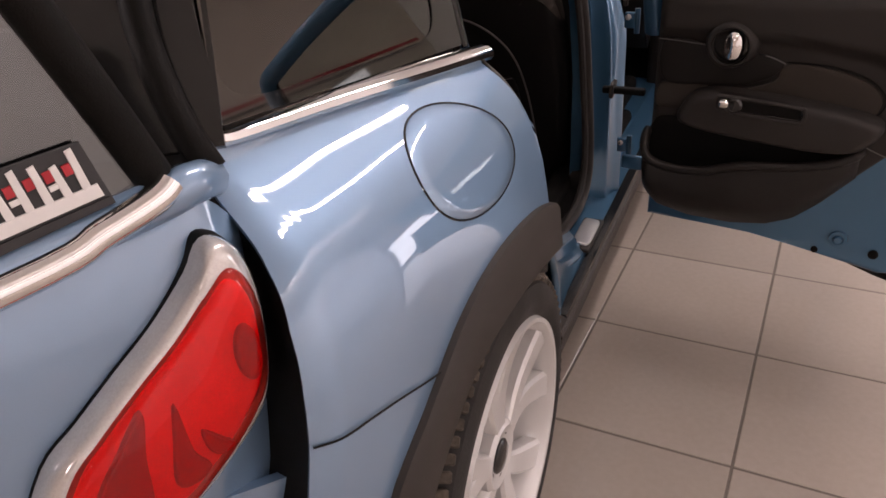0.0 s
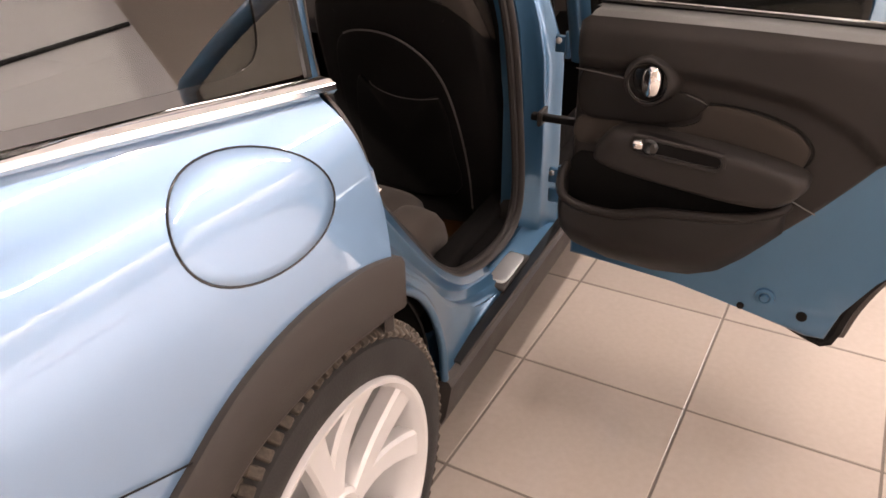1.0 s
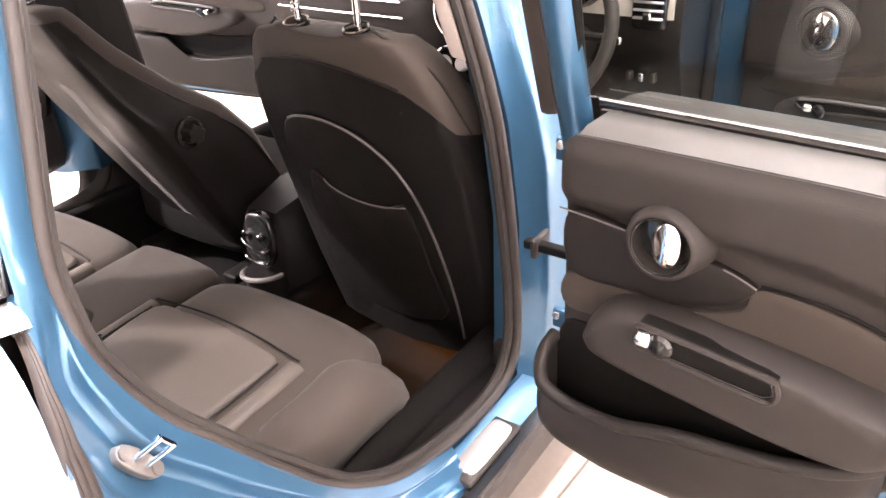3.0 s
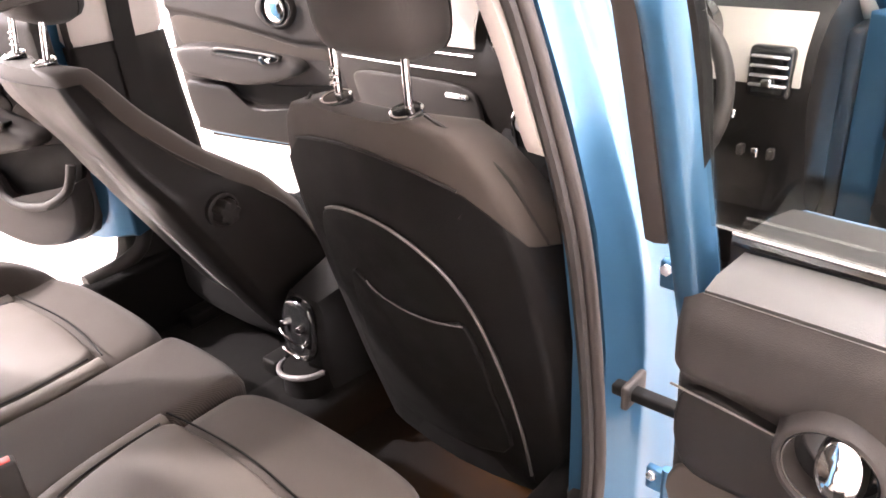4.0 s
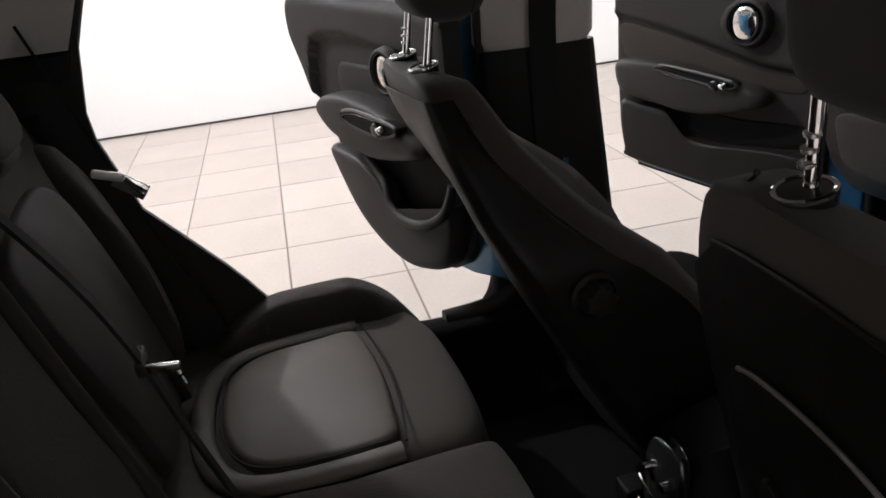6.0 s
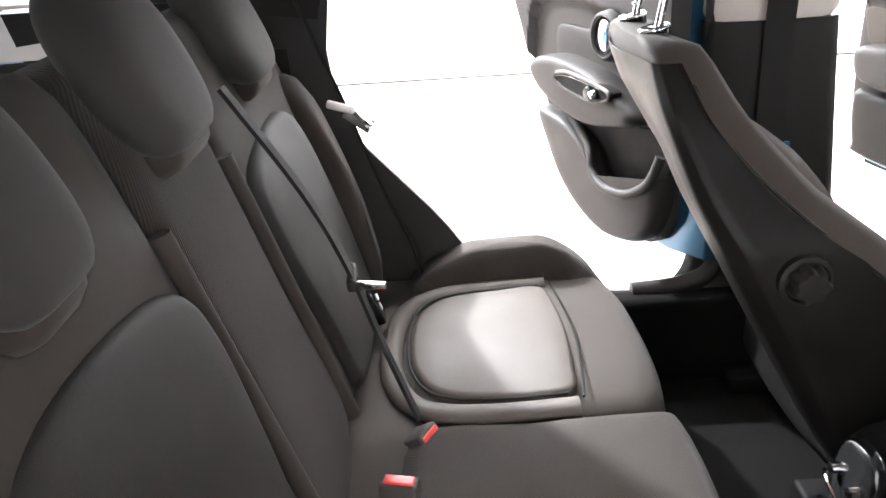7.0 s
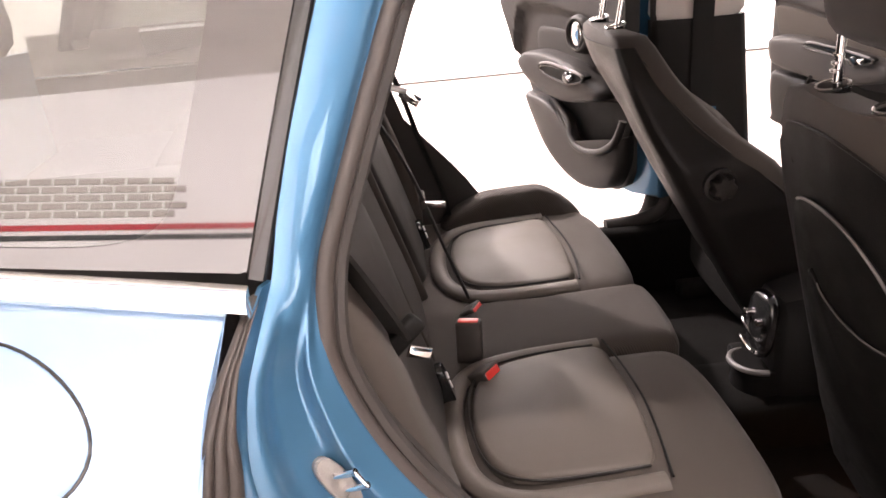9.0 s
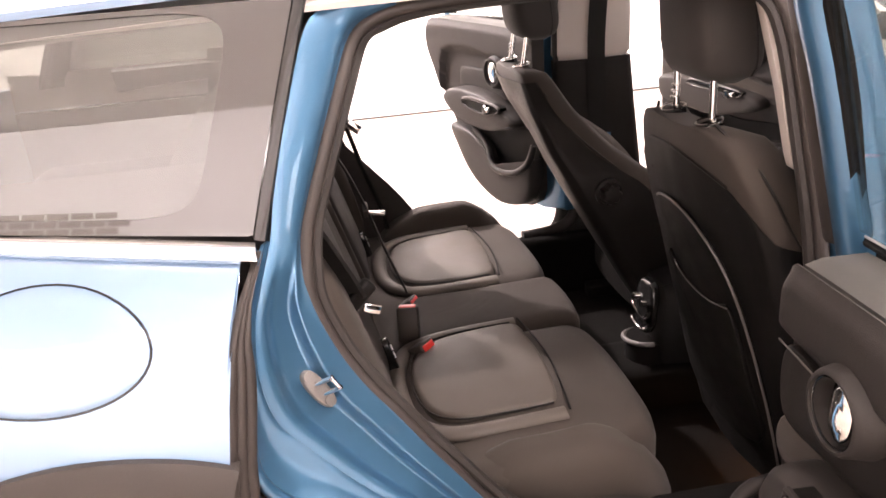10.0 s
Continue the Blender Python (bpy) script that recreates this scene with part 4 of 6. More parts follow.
            dec = [(0.30, 0.802), (0.36, 0.799), (0.46, 0.801), (0.500, 0.794), (0.514, 0.770), (0.511, 0.735), (0.49, 0.70), (0.40, 0.69), (0.28, 0.69), (0.215, 0.72), (0.24, 0.76)]
            fab = [(0.10, 0.690), (0.14, 0.74), (0.19, 0.735), (0.24, 0.70), (0.30, 0.67), (0.25, 0.63), (0.10, 0.64)]
            arm = [(0.550, 0.697), (0.535, 0.720), (0.500, 0.734), (0.44, 0.741), (0.385, 0.741), (0.29, 0.730), (0.21, 0.708), (0.130, 0.676), (0.125, 0.650), (0.19, 0.634), (0.28, 0.620), (0.36, 0.624), (0.43, 0.637), (0.505, 0.662)]
            ax0, ax1, az0, az1 = 0.222, 0.400, 0.688, 0.700
            pk = [(0.400, 0.704), (0.390, 0.713), (0.345, 0.7205), (0.26, 0.716), (0.190, 0.708), (0.182, 0.700), (0.192, 0.691), (0.232, 0.681), (0.272, 0.678), (0.33, 0.683), (0.385, 0.692)]
    else:
        kx, kz = 0.195, 0.777
        dec = [(0.303, 0.803), (0.26, 0.824), (0.219, 0.831), (0.16, 0.828), (0.10, 0.80), (0.085, 0.74), (0.10, 0.680), (0.161, 0.690), (0.221, 0.732), (0.262, 0.763)]
        fab = [(0.500, 0.760), (0.36, 0.728), (0.253, 0.690), (0.16, 0.655), (0.09, 0.645), (0.09, 0.61), (0.25, 0.625), (0.38, 0.655), (0.48, 0.665), (0.502, 0.70)]
        arm = [(0.498, 0.642), (0.487, 0.666), (0.44, 0.674), (0.383, 0.672), (0.25, 0.645), (0.159, 0.620), (0.140, 0.585), (0.20, 0.558), (0.298, 0.543), (0.389, 0.560), (0.45, 0.574), (0.486, 0.592)]
        ax0, ax1, az0, az1 = 0.205, 0.378, 0.621, 0.650
        pk = [(0.380, 0.657), (0.368, 0.664), (0.345, 0.666), (0.255, 0.652), (0.200, 0.640), (0.192, 0.631), (0.205, 0.622), (0.235, 0.623), (0.285, 0.634), (0.35, 0.648)]
    if rear and not hidden:
        pk = [(ax0 + a * (ax1 - ax0), az0 + 0.008 + a * (az1 - az0) + b) for a, b in ((0, -0.004), (0.02, 0.010), (0.10, 0.015), (0.9, 0.015), (0.98, 0.010), (1, -0.002), (0.97, -0.012), (0.85, -0.016), (0.15, -0.016), (0.03, -0.012))]
    hs = 1.0 if rear and not hidden else 1.12 if rear else 1.35      # size of the handle
    part("decor_panel", cushion(smooth2(dec, 5), 0.024 if rear and hidden else 0.030, 0.015, lambda a, b, h2: T(a, b, h2), 0.002, 0.005), SOFT if rear and hidden else PLASTIC, trim, smooth=50)
    if rear and hidden:
        part("decor_groove", tube([T(a, b, 0.0215) for a, b in smooth2(dec, 5)], 0.0016, 6, True, 1), RUBBER, trim)
    part("fabric_insert", cushion(smooth2(fab, 5), 0.026 if rear and not hidden else 0.021, 0.012, lambda a, b, h2: T(a, b, h2), 0.002, 0.005), CLOTH, trim, "brown-grey fabric insert", smooth=50)

    def ringat(rx, rz, v):
        return [T(kx + hs * rx * math.cos(2 * math.pi * i / 36) / su, kz + hs * rz * math.sin(2 * math.pi * i / 36), v) for i in range(36)]
    # raised fairing round the bezel, drawn out towards the free end
    fair = [[T(kx + hs * (r + (0.005 if rear and not hidden else 0.012) * max(0.0, math.cos(a)) ** 1.5 * f) * math.cos(a) / su, kz + hs * r * math.sin(a) * (1 - 0.10 * f * max(0.0, math.cos(a))), v) for a in [2 * math.pi * i / 40 for i in range(40)]] for r, v, f in ((0.050, 0.024, 1.0), (0.046, 0.040, 0.8), (0.043, 0.052, 0.4), (0.040, 0.057, 0.1), (0.0365, 0.057, 0.0), (0.0345, 0.050, 0.0), (0.0335, 0.030, 0.0))]
    bezel = part("handle_bezel", loft(fair), SOFT, trim, "round dark door handle bezel", smooth=60)
    part("bezel_ring", tube(ringat(0.0345, 0.0345, 0.0535), 0.0012, 6, True, 1), GLOSSY, bezel)
    part("handle_cup", loft([ringat(0.033, 0.033, 0.0335), ringat(0.022, 0.022, 0.026), ringat(0.004, 0.004, 0.024)]), GLOSSY, bezel, "dark glossy cup behind the handle")
    hb = cushion(oval(kx + 0.006 / su, kz, 0.019 * hs ** 2 / su, 0.033 * hs, 28, 2.2), 0.054, 0.026, lambda a, b, h2: T(a, b, h2), 0.004, 0.010)
    part("door_handle", hb, CHROME, bezel, "chrome pull handle", smooth=60)
    if rear and not hidden:
        # thin bright line either side of the handle, and the seams
        for line in ((0.106, 0.786), (0.15, 0.783), (0.198, 0.779)), ((0.312, 0.766), (0.33, 0.761), (0.350, 0.753)):
            part("bright_line", tube([T(a, b, 0.032) for a, b in line], 0.0012, 6, k=3), PIPING, trim)
        part("seam_line", tube([T(a, b, 0.025) for a, b in ((0.352, 0.754), (0.43, 0.752), (0.495, 0.734), (0.528, 0.706), (0.530, 0.68), (0.512, 0.655))], 0.0018, 6, k=4), RUBBER, trim)
        part("seam_line", tube([T(a, b, 0.0225) for a, b in ((0.512, 0.602), (0.535, 0.592), (0.556, 0.584))], 0.0012, 6, k=4), PIPING, trim)
    # armrest with a pull pocket; a flat black pad paints its shaded hollow
    arm = smooth2(arm, 5)
    armrest = part("armrest", cushion(arm, 0.082, 0.01, lambda a, b, h2: T(a, b, h2), 0.004, 0.030), SOFT, trim, "padded armrest", smooth=60)
    part("pull_pocket", cushion(smooth2(pk, 3), 0.0872, 0.06, lambda a, b, h2: T(a, b, h2), 0.0, 0.002), RUBBER, armrest, "pull pocket, its shaded hollow drawn as a flat black pad")
    part("pocket_rim", tube([T(a, b, 0.087) for a, b in smooth2(pk, 3)], 0.0042, 6, True, 1), SOFT, armrest)
    part("inner_rim", tube([T(ax0 + (a - ax0) * 0.95 + 0.004, az0 + 0.008 + (b - az0 - 0.008) * 0.76, 0.0885) for a, b in smooth2(pk, 3)], 0.0016, 6, True, 1), GLOSSY, armrest)
    if not rear or hidden:
        top = [p for p in pk if p[1] > az0 + (p[0] - ax0) * (az1 - az0) / (ax1 - ax0) + 0.013]
        part("bright_edge", tube([T(a, b + 0.002, 0.089) for a, b in top], 0.0038, 8, k=4), PIPING, armrest, "pale grey edge of the pull pocket")
    part("window_switch", rbox(T(ax0 + 0.014, az0 + 0.009, 0.092), (0.020, 0.018, 0.016), 0.005, (25, 0, 0)), CHROME, armrest, "chrome window switch")
    part("switch_base", lathe([(0.015, 0), (0.015, 0.006), (0.011, 0.010), (0.003, 0.011)], T(ax0 + 0.034, az0 + 0.006, 0.086), nv, 20), GLOSSY, armrest)
    # map pocket: bulging lower panel, with a black pad above as the mouth's shade
    if rear:
        slot = [(0.055, 0.64), (0.058, 0.58), (0.085, 0.54), (0.145, 0.51), (0.25, 0.50), (0.295, 0.53), (0.32, 0.565), (0.40, 0.60), (0.30, 0.615), (0.16, 0.635)] if hidden else [(0.105, 0.60), (0.16, 0.622), (0.30, 0.606), (0.45, 0.598), (0.505, 0.602), (0.50, 0.56), (0.455, 0.49), (0.40, 0.44), (0.28, 0.412), (0.15, 0.425), (0.105, 0.46)]
    else:
        slot = [(0.365, 0.542), (0.338, 0.490), (0.271, 0.467), (0.132, 0.472), (0.05, 0.49), (0.05, 0.53), (0.215, 0.530), (0.30, 0.545)]
        pock = [(0.04, 0.39), (0.05, 0.455), (0.132, 0.466), (0.271, 0.460), (0.345, 0.485), (0.372, 0.536), (0.43, 0.545), (0.490, 0.552), (0.498, 0.50), (0.486, 0.41), (0.470, 0.380), (0.268, 0.345), (0.07, 0.315)]
    part("pocket_slot", cushion(smooth2(slot, 4), 0.024, 0.008, lambda a, b, h2: T(a, b, h2), 0.0, 0.004), RUBBER, trim, "black pad for the shade in the map pocket's mouth")
    if rear and hidden:                                # lower bulge with an open holder in it
        bulge = [(0.062, 0.56), (0.082, 0.532), (0.145, 0.494), (0.245, 0.486), (0.300, 0.512), (0.318, 0.550), (0.36, 0.576), (0.42, 0.598), (0.50, 0.606), (0.550, 0.602), (0.514, 0.545), (0.445, 0.466), (0.355, 0.412), (0.245, 0.384), (0.14, 0.400), (0.085, 0.435), (0.062, 0.49)]
        pocket = part("map_pocket", cushion(smooth2(bulge, 4), 0.060, 0.006, lambda a, b, h2: T(a, b, h2), 0.004, 0.026), SOFT, trim, "bulging lower map pocket with an open holder", smooth=60)
        part("pocket_lip", tube([T(a, b, v) for a, b, v in ((0.058, 0.605, 0.05), (0.066, 0.570, 0.058), (0.086, 0.540, 0.062), (0.142, 0.508, 0.064), (0.20, 0.497, 0.064), (0.25, 0.500, 0.063), (0.285, 0.518, 0.060), (0.303, 0.548, 0.054), (0.34, 0.574, 0.046), (0.42, 0.600, 0.034))], 0.0105, 10, k=5), SOFT, pocket, smooth=60)
    elif not rear:
        part("map_pocket", cushion(smooth2(pock, 4), 0.052, 0.006, lambda a, b, h2: T(a, b, h2), 0.004, 0.022), PLASTIC, trim, "lower map pocket", smooth=60)
    else:
        LIP = smooth2([(0.097, 0.585), (0.104, 0.555), (0.132, 0.535), (0.18, 0.528), (0.227, 0.531), (0.265, 0.543), (0.303, 0.553), (0.36, 0.557), (0.414, 0.561), (0.47, 0.572), (0.511, 0.590)], 5, False)
        LOW = [(0.095, 0.45), (0.131, 0.412), (0.20, 0.396), (0.29, 0.394), (0.36, 0.404), (0.41, 0.426), (0.455, 0.468), (0.494, 0.514), (0.515, 0.54)]

        def bin_pt(u, v):
            a, zl = LIP[min(len(LIP) - 1, int(round(u * (len(LIP) - 1))))]
            zb = min(lerp(a, LOW), zl - 0.012)
            e = min(1.0, 7 * u, 2.5 * (1 - u)) ** 0.5
            return T(a, zl + (zb - zl) * v, 0.021 + 0.058 * e * (1 + 0.25 * math.sin(v * math.pi) - v ** 3))
        # the far door's pocket is plain SOFT; here its shade is in the colour
        bin_ = part("map_pocket", sheet(bin_pt, len(LIP) - 1, 12, 0.006), SHADETRIM, trim, "bulging lower map pocket, open at the top", smooth=60)
        part("pocket_lip", tube([bin_pt(k / (len(LIP) - 1), 0) for k in range(len(LIP))], 0.0095, 10, k=1), SHADETRIM, bin_, smooth=60)
        nrm = nv
        for u, z, r, k in ((0.505, 0.385, 0.019, 0), (0.575, 0.362, 0.010, 1), (0.465, 0.352, 0.007, 1)):
            if k == 0:
                part("lock_bolt", lathe([(r, 0.0), (r * 0.95, 0.005), (r * 0.6, 0.006), (r * 0.5, 0.004), (r * 0.4, 0.010), (r * 0.1, 0.011)], T(u, z, 0.0), nrm, 20), JAMB, th, "blue painted access plug")
            else:
                part("plug", lathe([(r, 0.0), (r, 0.003), (r * 0.5, 0.004)], T(u, z, 0.0), nrm, 16), RUBBER, th, "black rubber plug")
    # window frame and glass
    vz = lambda z: (vin - 0.066 if rear else vin * 0.45) + 0.22 * (z - ZB)
    uf = lambda z: M(0.064) - 0.06 * (z - ZB) if rear and not hidden else M(0.075) - 0.22 * (z - ZB)
    ZT = 1.175 + dz * 0.6
    ur = lambda z: LEN - 0.015 - 0.30 * (z - ZB)
    fr = [F(uf(ZB - 0.12), vz(ZB - 0.12), ZB - 0.12), F(uf(ZB + 0.15), vz(ZB + 0.15), ZB + 0.15), F(uf(ZT - 0.02), vz(ZT), ZT - 0.02), F(uf(ZT) + 0.05, vz(ZT), ZT), F(LEN * 0.5, vz(ZT), ZT + 0.012), F(ur(ZT) - 0.06, vz(ZT), ZT - 0.003), F(ur(ZT - 0.03), vz(ZT), ZT - 0.03), F(ur(ZB + 0.12), vz(ZB + 0.12), ZB + 0.12), F(ur(ZB), vz(ZB), ZB)]
    part("window_frame", tube(fr, 0.024, 10, k=4, side=nv, flat=0.8), JAMB, th, "blue painted window frame")
    if rear and not hidden:                            # broad weather seal along the hinge side
        part("edge_seal", tube([F(uf(z) - 0.034, vz(z) + 0.004, z) for z in (ZB - 0.02, ZB + 0.02, ZB + 0.10, ZB + 0.20, ZT - 0.02)], 0.016, 8, k=3, flat=0.6, side=nv), SEAL, th, "dark rubber weather seal")
    part("frame_seal", tube([p + (F(LEN * 0.45, 0, 1.03) - Vector((p.x, p.y, 1.03))).normalized() * 0.018 * (1 if 0.9 < p.z else 0) + nv * 0.004 for p in fr], 0.013, 8, k=4), RUBBER, th)

    def pane(u, v):
        z = ZB + 0.012 + v * (ZT - ZB - 0.012)
        return F(uf(z) + (ur(z) - uf(z)) * u, vz(z), z)
    ob = part("window_pane", sheet(pane, 8, 5, 0.004), CLEAR if not rear else DOORGLASS, th, "raised door window glass")
    ob.visible_shadow = False
    part("belt_seal", tube([F(M(0.11 if rear else 0.07), vz(ZB) + 0.012, ZB + 0.008), F(LEN * 0.5, vz(ZB) + 0.012, ZB + 0.008), F(LEN - 0.03, vz(ZB) + 0.012, ZB + 0.008)], 0.006, 8, k=2), GLOSSY, th)
    if rear:
        part("seal_line", tube([F(M(0.11), vz(ZB) + 0.016, ZB + 0.0145), F(LEN - 0.03, vz(ZB) + 0.016, ZB + 0.0145)], 0.0014, 6, k=2), SATIN, th)
    if rear:
        part("outer_belt_cover", loft([[F(u, v, ZB + z) for v, z in ((-0.015, -0.045), (-0.010, -0.024), (0.05, -0.012), (vin - 0.072, -0.008), (vin - 0.072, -0.03), (0.05, -0.05))] for u in (M(0.10), LEN * 0.5, LEN - 0.01)]), PLASTIC, th)
    # hinge leaves at the pillar
    for z in (0.46,):
        part("hinge", rbox(F(0.045, vin * 0.62, z + dz * 0.5), (0.050, 0.014, 0.034), 0.005, (0, 0, -sgn * (90 - theta))), JAMB, th)
    return th


car_door("rear_door", (0.77, 0.928), 86, 1, "open blue rear door with dark padded trim and chrome handle")
car_door("rear_door", (-0.667, 1.064), 69, -1, "open blue rear door on the far side, dark trim", su=0.97, u0=-0.022, dz=0.048, hidden=True)
car_door("front_door", (-0.74, 1.98), 65, -1, "open blue front door on the far side, dark trim", rear=False, su=1.26, u0=0.053, dz=0.04, vin=0.15)
car_door("front_door", (0.76, 1.98), 66, 1, "open blue front door on the driver's side, dark trim", rear=False, su=1.26, u0=0.053, dz=0.0, vin=0.15)

# check strap and hinges on the near centre pillar
part("check_strap", rbox((0.765, 0.86, 0.613), (0.10, 0.018, 0.016), 0.004), RUBBER, car, "black door check strap")
part("strap_plate", rbox((0.738, 0.866, 0.613), (0.010, 0.05, 0.034), 0.004), CLAD, car)
for hz in (0.775, 0.47):
    hg = part("hinge_bracket", rbox((0.766, 0.893, hz - 0.006), (0.030, 0.012, 0.036), 0.003), JAMB, car)
    part("hinge_pin", tube([(0.780, 0.888, hz - 0.034), (0.780, 0.888, hz + 0.022)], 0.0065, 10, k=1), JAMB, hg)
    part("hinge_bolt", lathe([(0.007, 0), (0.007, 0.005), (0.004, 0.006)], (0.760, 0.887, hz + 0.002), (0, -1, 0.1), 6), SATIN, hg)
# door striker on the jamb
LONG, NORM = Vector((0.085, 0.535, -0.84)).normalized(), Vector((0.722, 0.428, 0.346)).normalized()
ACROSS = LONG.cross(NORM)


def on_jamb(a, b, h):
    return Vector((0.699, 0.174, 0.716)) + ACROSS * a + LONG * b + NORM * h


sp = part("striker_plate", cushion(oval(0, 0, 0.0115, 0.030, 28, 2.4), 0.004, -0.006, on_jamb, 0.0006, 0.002), ZINC, car, "zinc striker plate with a steel loop")
for b in (-0.008, 0.009):
    part("striker_pin", tube([on_jamb(0.002, b, 0.0), on_jamb(-0.010, b, 0.030), on_jamb(-0.012, b, 0.033)], 0.0034, 10, k=1), CHROME, sp, "bright steel pin")
part("striker_loop", tube([on_jamb(-0.011, -0.009, 0.032), on_jamb(-0.011, 0.010, 0.032)], 0.0026, 8, k=1), CHROME, sp)
for b in (-0.021, 0.021):
    part("screw", lathe([(0.0075, 0), (0.0075, 0.003), (0.003, 0.0035)], tuple(on_jamb(0, b, 0.003)), tuple(NORM), 12), ZINC, sp)

# ---------------------------------------------------------------- rear barn door, swung open, with its lamp
BA = radians(247)
BD, BN = Vector((math.cos(BA), math.sin(BA), 0)), Vector((-math.sin(BA), math.cos(BA), 0))
BH = Vector((0.68, -0.46, 0))


def B(a, z, out=0.0):
    """a along the door from its hinge, out from its skin; the skin rolls in at the hinge edge."""
    roll = 0.030 * max(0.0, (0.03 - a) / 0.05) ** 2
    bulge = 0.020 * math.sin(max(0.0, min(1.0, (z - 0.3) / 0.66)) * math.pi)
    return BH + BD * a + BN * (out + bulge - roll) + Vector((0, 0, z))


barn = thing("tailgate_door", (0.68, -0.46, 0.3), "open blue rear barn door with a red lamp", "car door")
def barn_skin(u, v):
    z = 0.40 + v * lerp(u, [(0, 0.50), (0.06, 0.548), (0.12, 0.556), (1, 0.535)])
    return B(-0.028 + 0.62 * u, z, -0.002 - 0.022 * max(0.0, (z - 0.86) / 0.1) ** 2 - 0.012 * max(0.0, (0.70 - z) / 0.3) ** 2)


part("shell", sheet(barn_skin, 30, 24, 0.05), PAINT, barn, "blue painted door skin")
part("shoulder", tube([B(-0.012, 0.945, -0.02), B(0.02, 0.962, -0.005), B(0.06, 0.958, -0.004), B(0.2, 0.948, -0.006), B(0.55, 0.935, -0.008)], 0.018, 10), PAINT, barn)
part("chrome_strip", tube([B(0.040, 0.973, 0.004), B(0.055, 0.966, 0.008), B(0.10, 0.956, 0.010), B(0.175, 0.943, 0.010), B(0.55, 0.925, 0.010)], 0.0125, 10, k=6), CHROME, barn, "chrome strip under the rear window")
lampring = [(0.029, 0.920), (0.008, 0.911), (-0.006, 0.885), (-0.011, 0.85), (-0.007, 0.81), (0.006, 0.772), (0.03, 0.745), (0.06, 0.722), (0.10, 0.698), (0.16, 0.682), (0.217, 0.700), (0.228, 0.738), (0.197, 0.793), (0.163, 0.816), (0.124, 0.842), (0.085, 0.867), (0.048, 0.898)]
part("lamp_recess", cushion(smooth2([(0.105 + (a - 0.105) * 1.005, 0.80 + (b - 0.80) * 1.005) for a, b in lampring], 4), 0.004, -0.02, B, 0.0, 0.004), RUBBER, barn)
lamp = part("tail_lamp", cushion(smooth2(lampring, 4), 0.029, -0.01, B, 0.004, 0.016), LENSCLEAR, barn, "rear lamp with pale chrome surround", smooth=60)
redring = [(0.023, 0.901), (0.008, 0.886), (0.0, 0.855), (0.003, 0.819), (0.011, 0.789), (0.033, 0.762), (0.057, 0.741), (0.081, 0.725), (0.11, 0.709), (0.16, 0.70), (0.21, 0.71), (0.218, 0.738), (0.187, 0.789), (0.16, 0.81), (0.121, 0.836), (0.082, 0.86), (0.043, 0.89)]
lens = part("lens", cushion(smooth2(redring, 4), 0.040, 0.005, B, 0.008, 0.016), REDGLASS, lamp, "glossy red lens", smooth=60)
lens.visible_shadow = False
part("reflector", cushion(smooth2([(0.09 + (a - 0.09) * 0.95, 0.80 + (b - 0.80) * 0.95) for a, b in redring], 4), 0.0315, 0.005, B, 0.006, 0.010), LENS, lens, "red lamp reflector", smooth=60)
part("lens_pod", cushion(oval(0.027, 0.824, 0.0125, 0.027, 24), 0.0400, 0.02, B, -0.001, 0.003), LENSDARK, lens, "dark red round lamp element")
for wedge in ([(0.084, 0.779), (0.083, 0.757), (0.073, 0.745), (0.060, 0.748), (0.066, 0.757)], [(0.099, 0.815), (0.109, 0.782), (0.116, 0.741), (0.101, 0.732), (0.084, 0.740), (0.095, 0.765)], [(0.124, 0.822), (0.132, 0.781), (0.139, 0.735), (0.170, 0.725), (0.185, 0.745), (0.172, 0.772), (0.150, 0.797)]):
    part("lens_gap", cushion(smooth2(wedge, 4), 0.0400, 0.02, B, -0.001, 0.003), LENSDARK, lens, "dark red shade between lamp elements", smooth=60)
# window frame of the barn door, its glass, and a sticker with lettering that cannot be read
part("window_frame", tube([B(0.046, 0.975, -0.012), B(0.070, 1.05, -0.022), B(0.098, 1.13, -0.035), B(0.125, 1.19, -0.05), B(0.30, 1.205, -0.055), B(0.55, 1.205, -0.055)], 0.017, 10, k=5), RUBBER, barn, "black window frame")
ob = part("window_pane", sheet(lambda u, v: B(lerp(v, [(0, 0.055), (1, 0.115)]) + 0.47 * u, 0.972 + 0.22 * v, -0.006 - 0.04 * v), 8, 6, 0.004), GLASS, barn, "tinted rear window glass")
ob.visible_shadow = False
stk = part("sticker", cushion([(0.083, 0.973), (0.093, 1.022), (0.30, 1.012), (0.30, 0.952)], 0.004, 0.0005, lambda a, b, h2: B(a, b, h2 + 0.001 - 0.18 * (b - 0.972)), 0, 0.0005), STRIPE_BLACK, barn, "black, white and red plate sticker")
def on_plate(a, b, h2):
    return B(a, b - 0.07 * (a - 0.09), h2 + 0.001 - 0.18 * (b - 0.972))


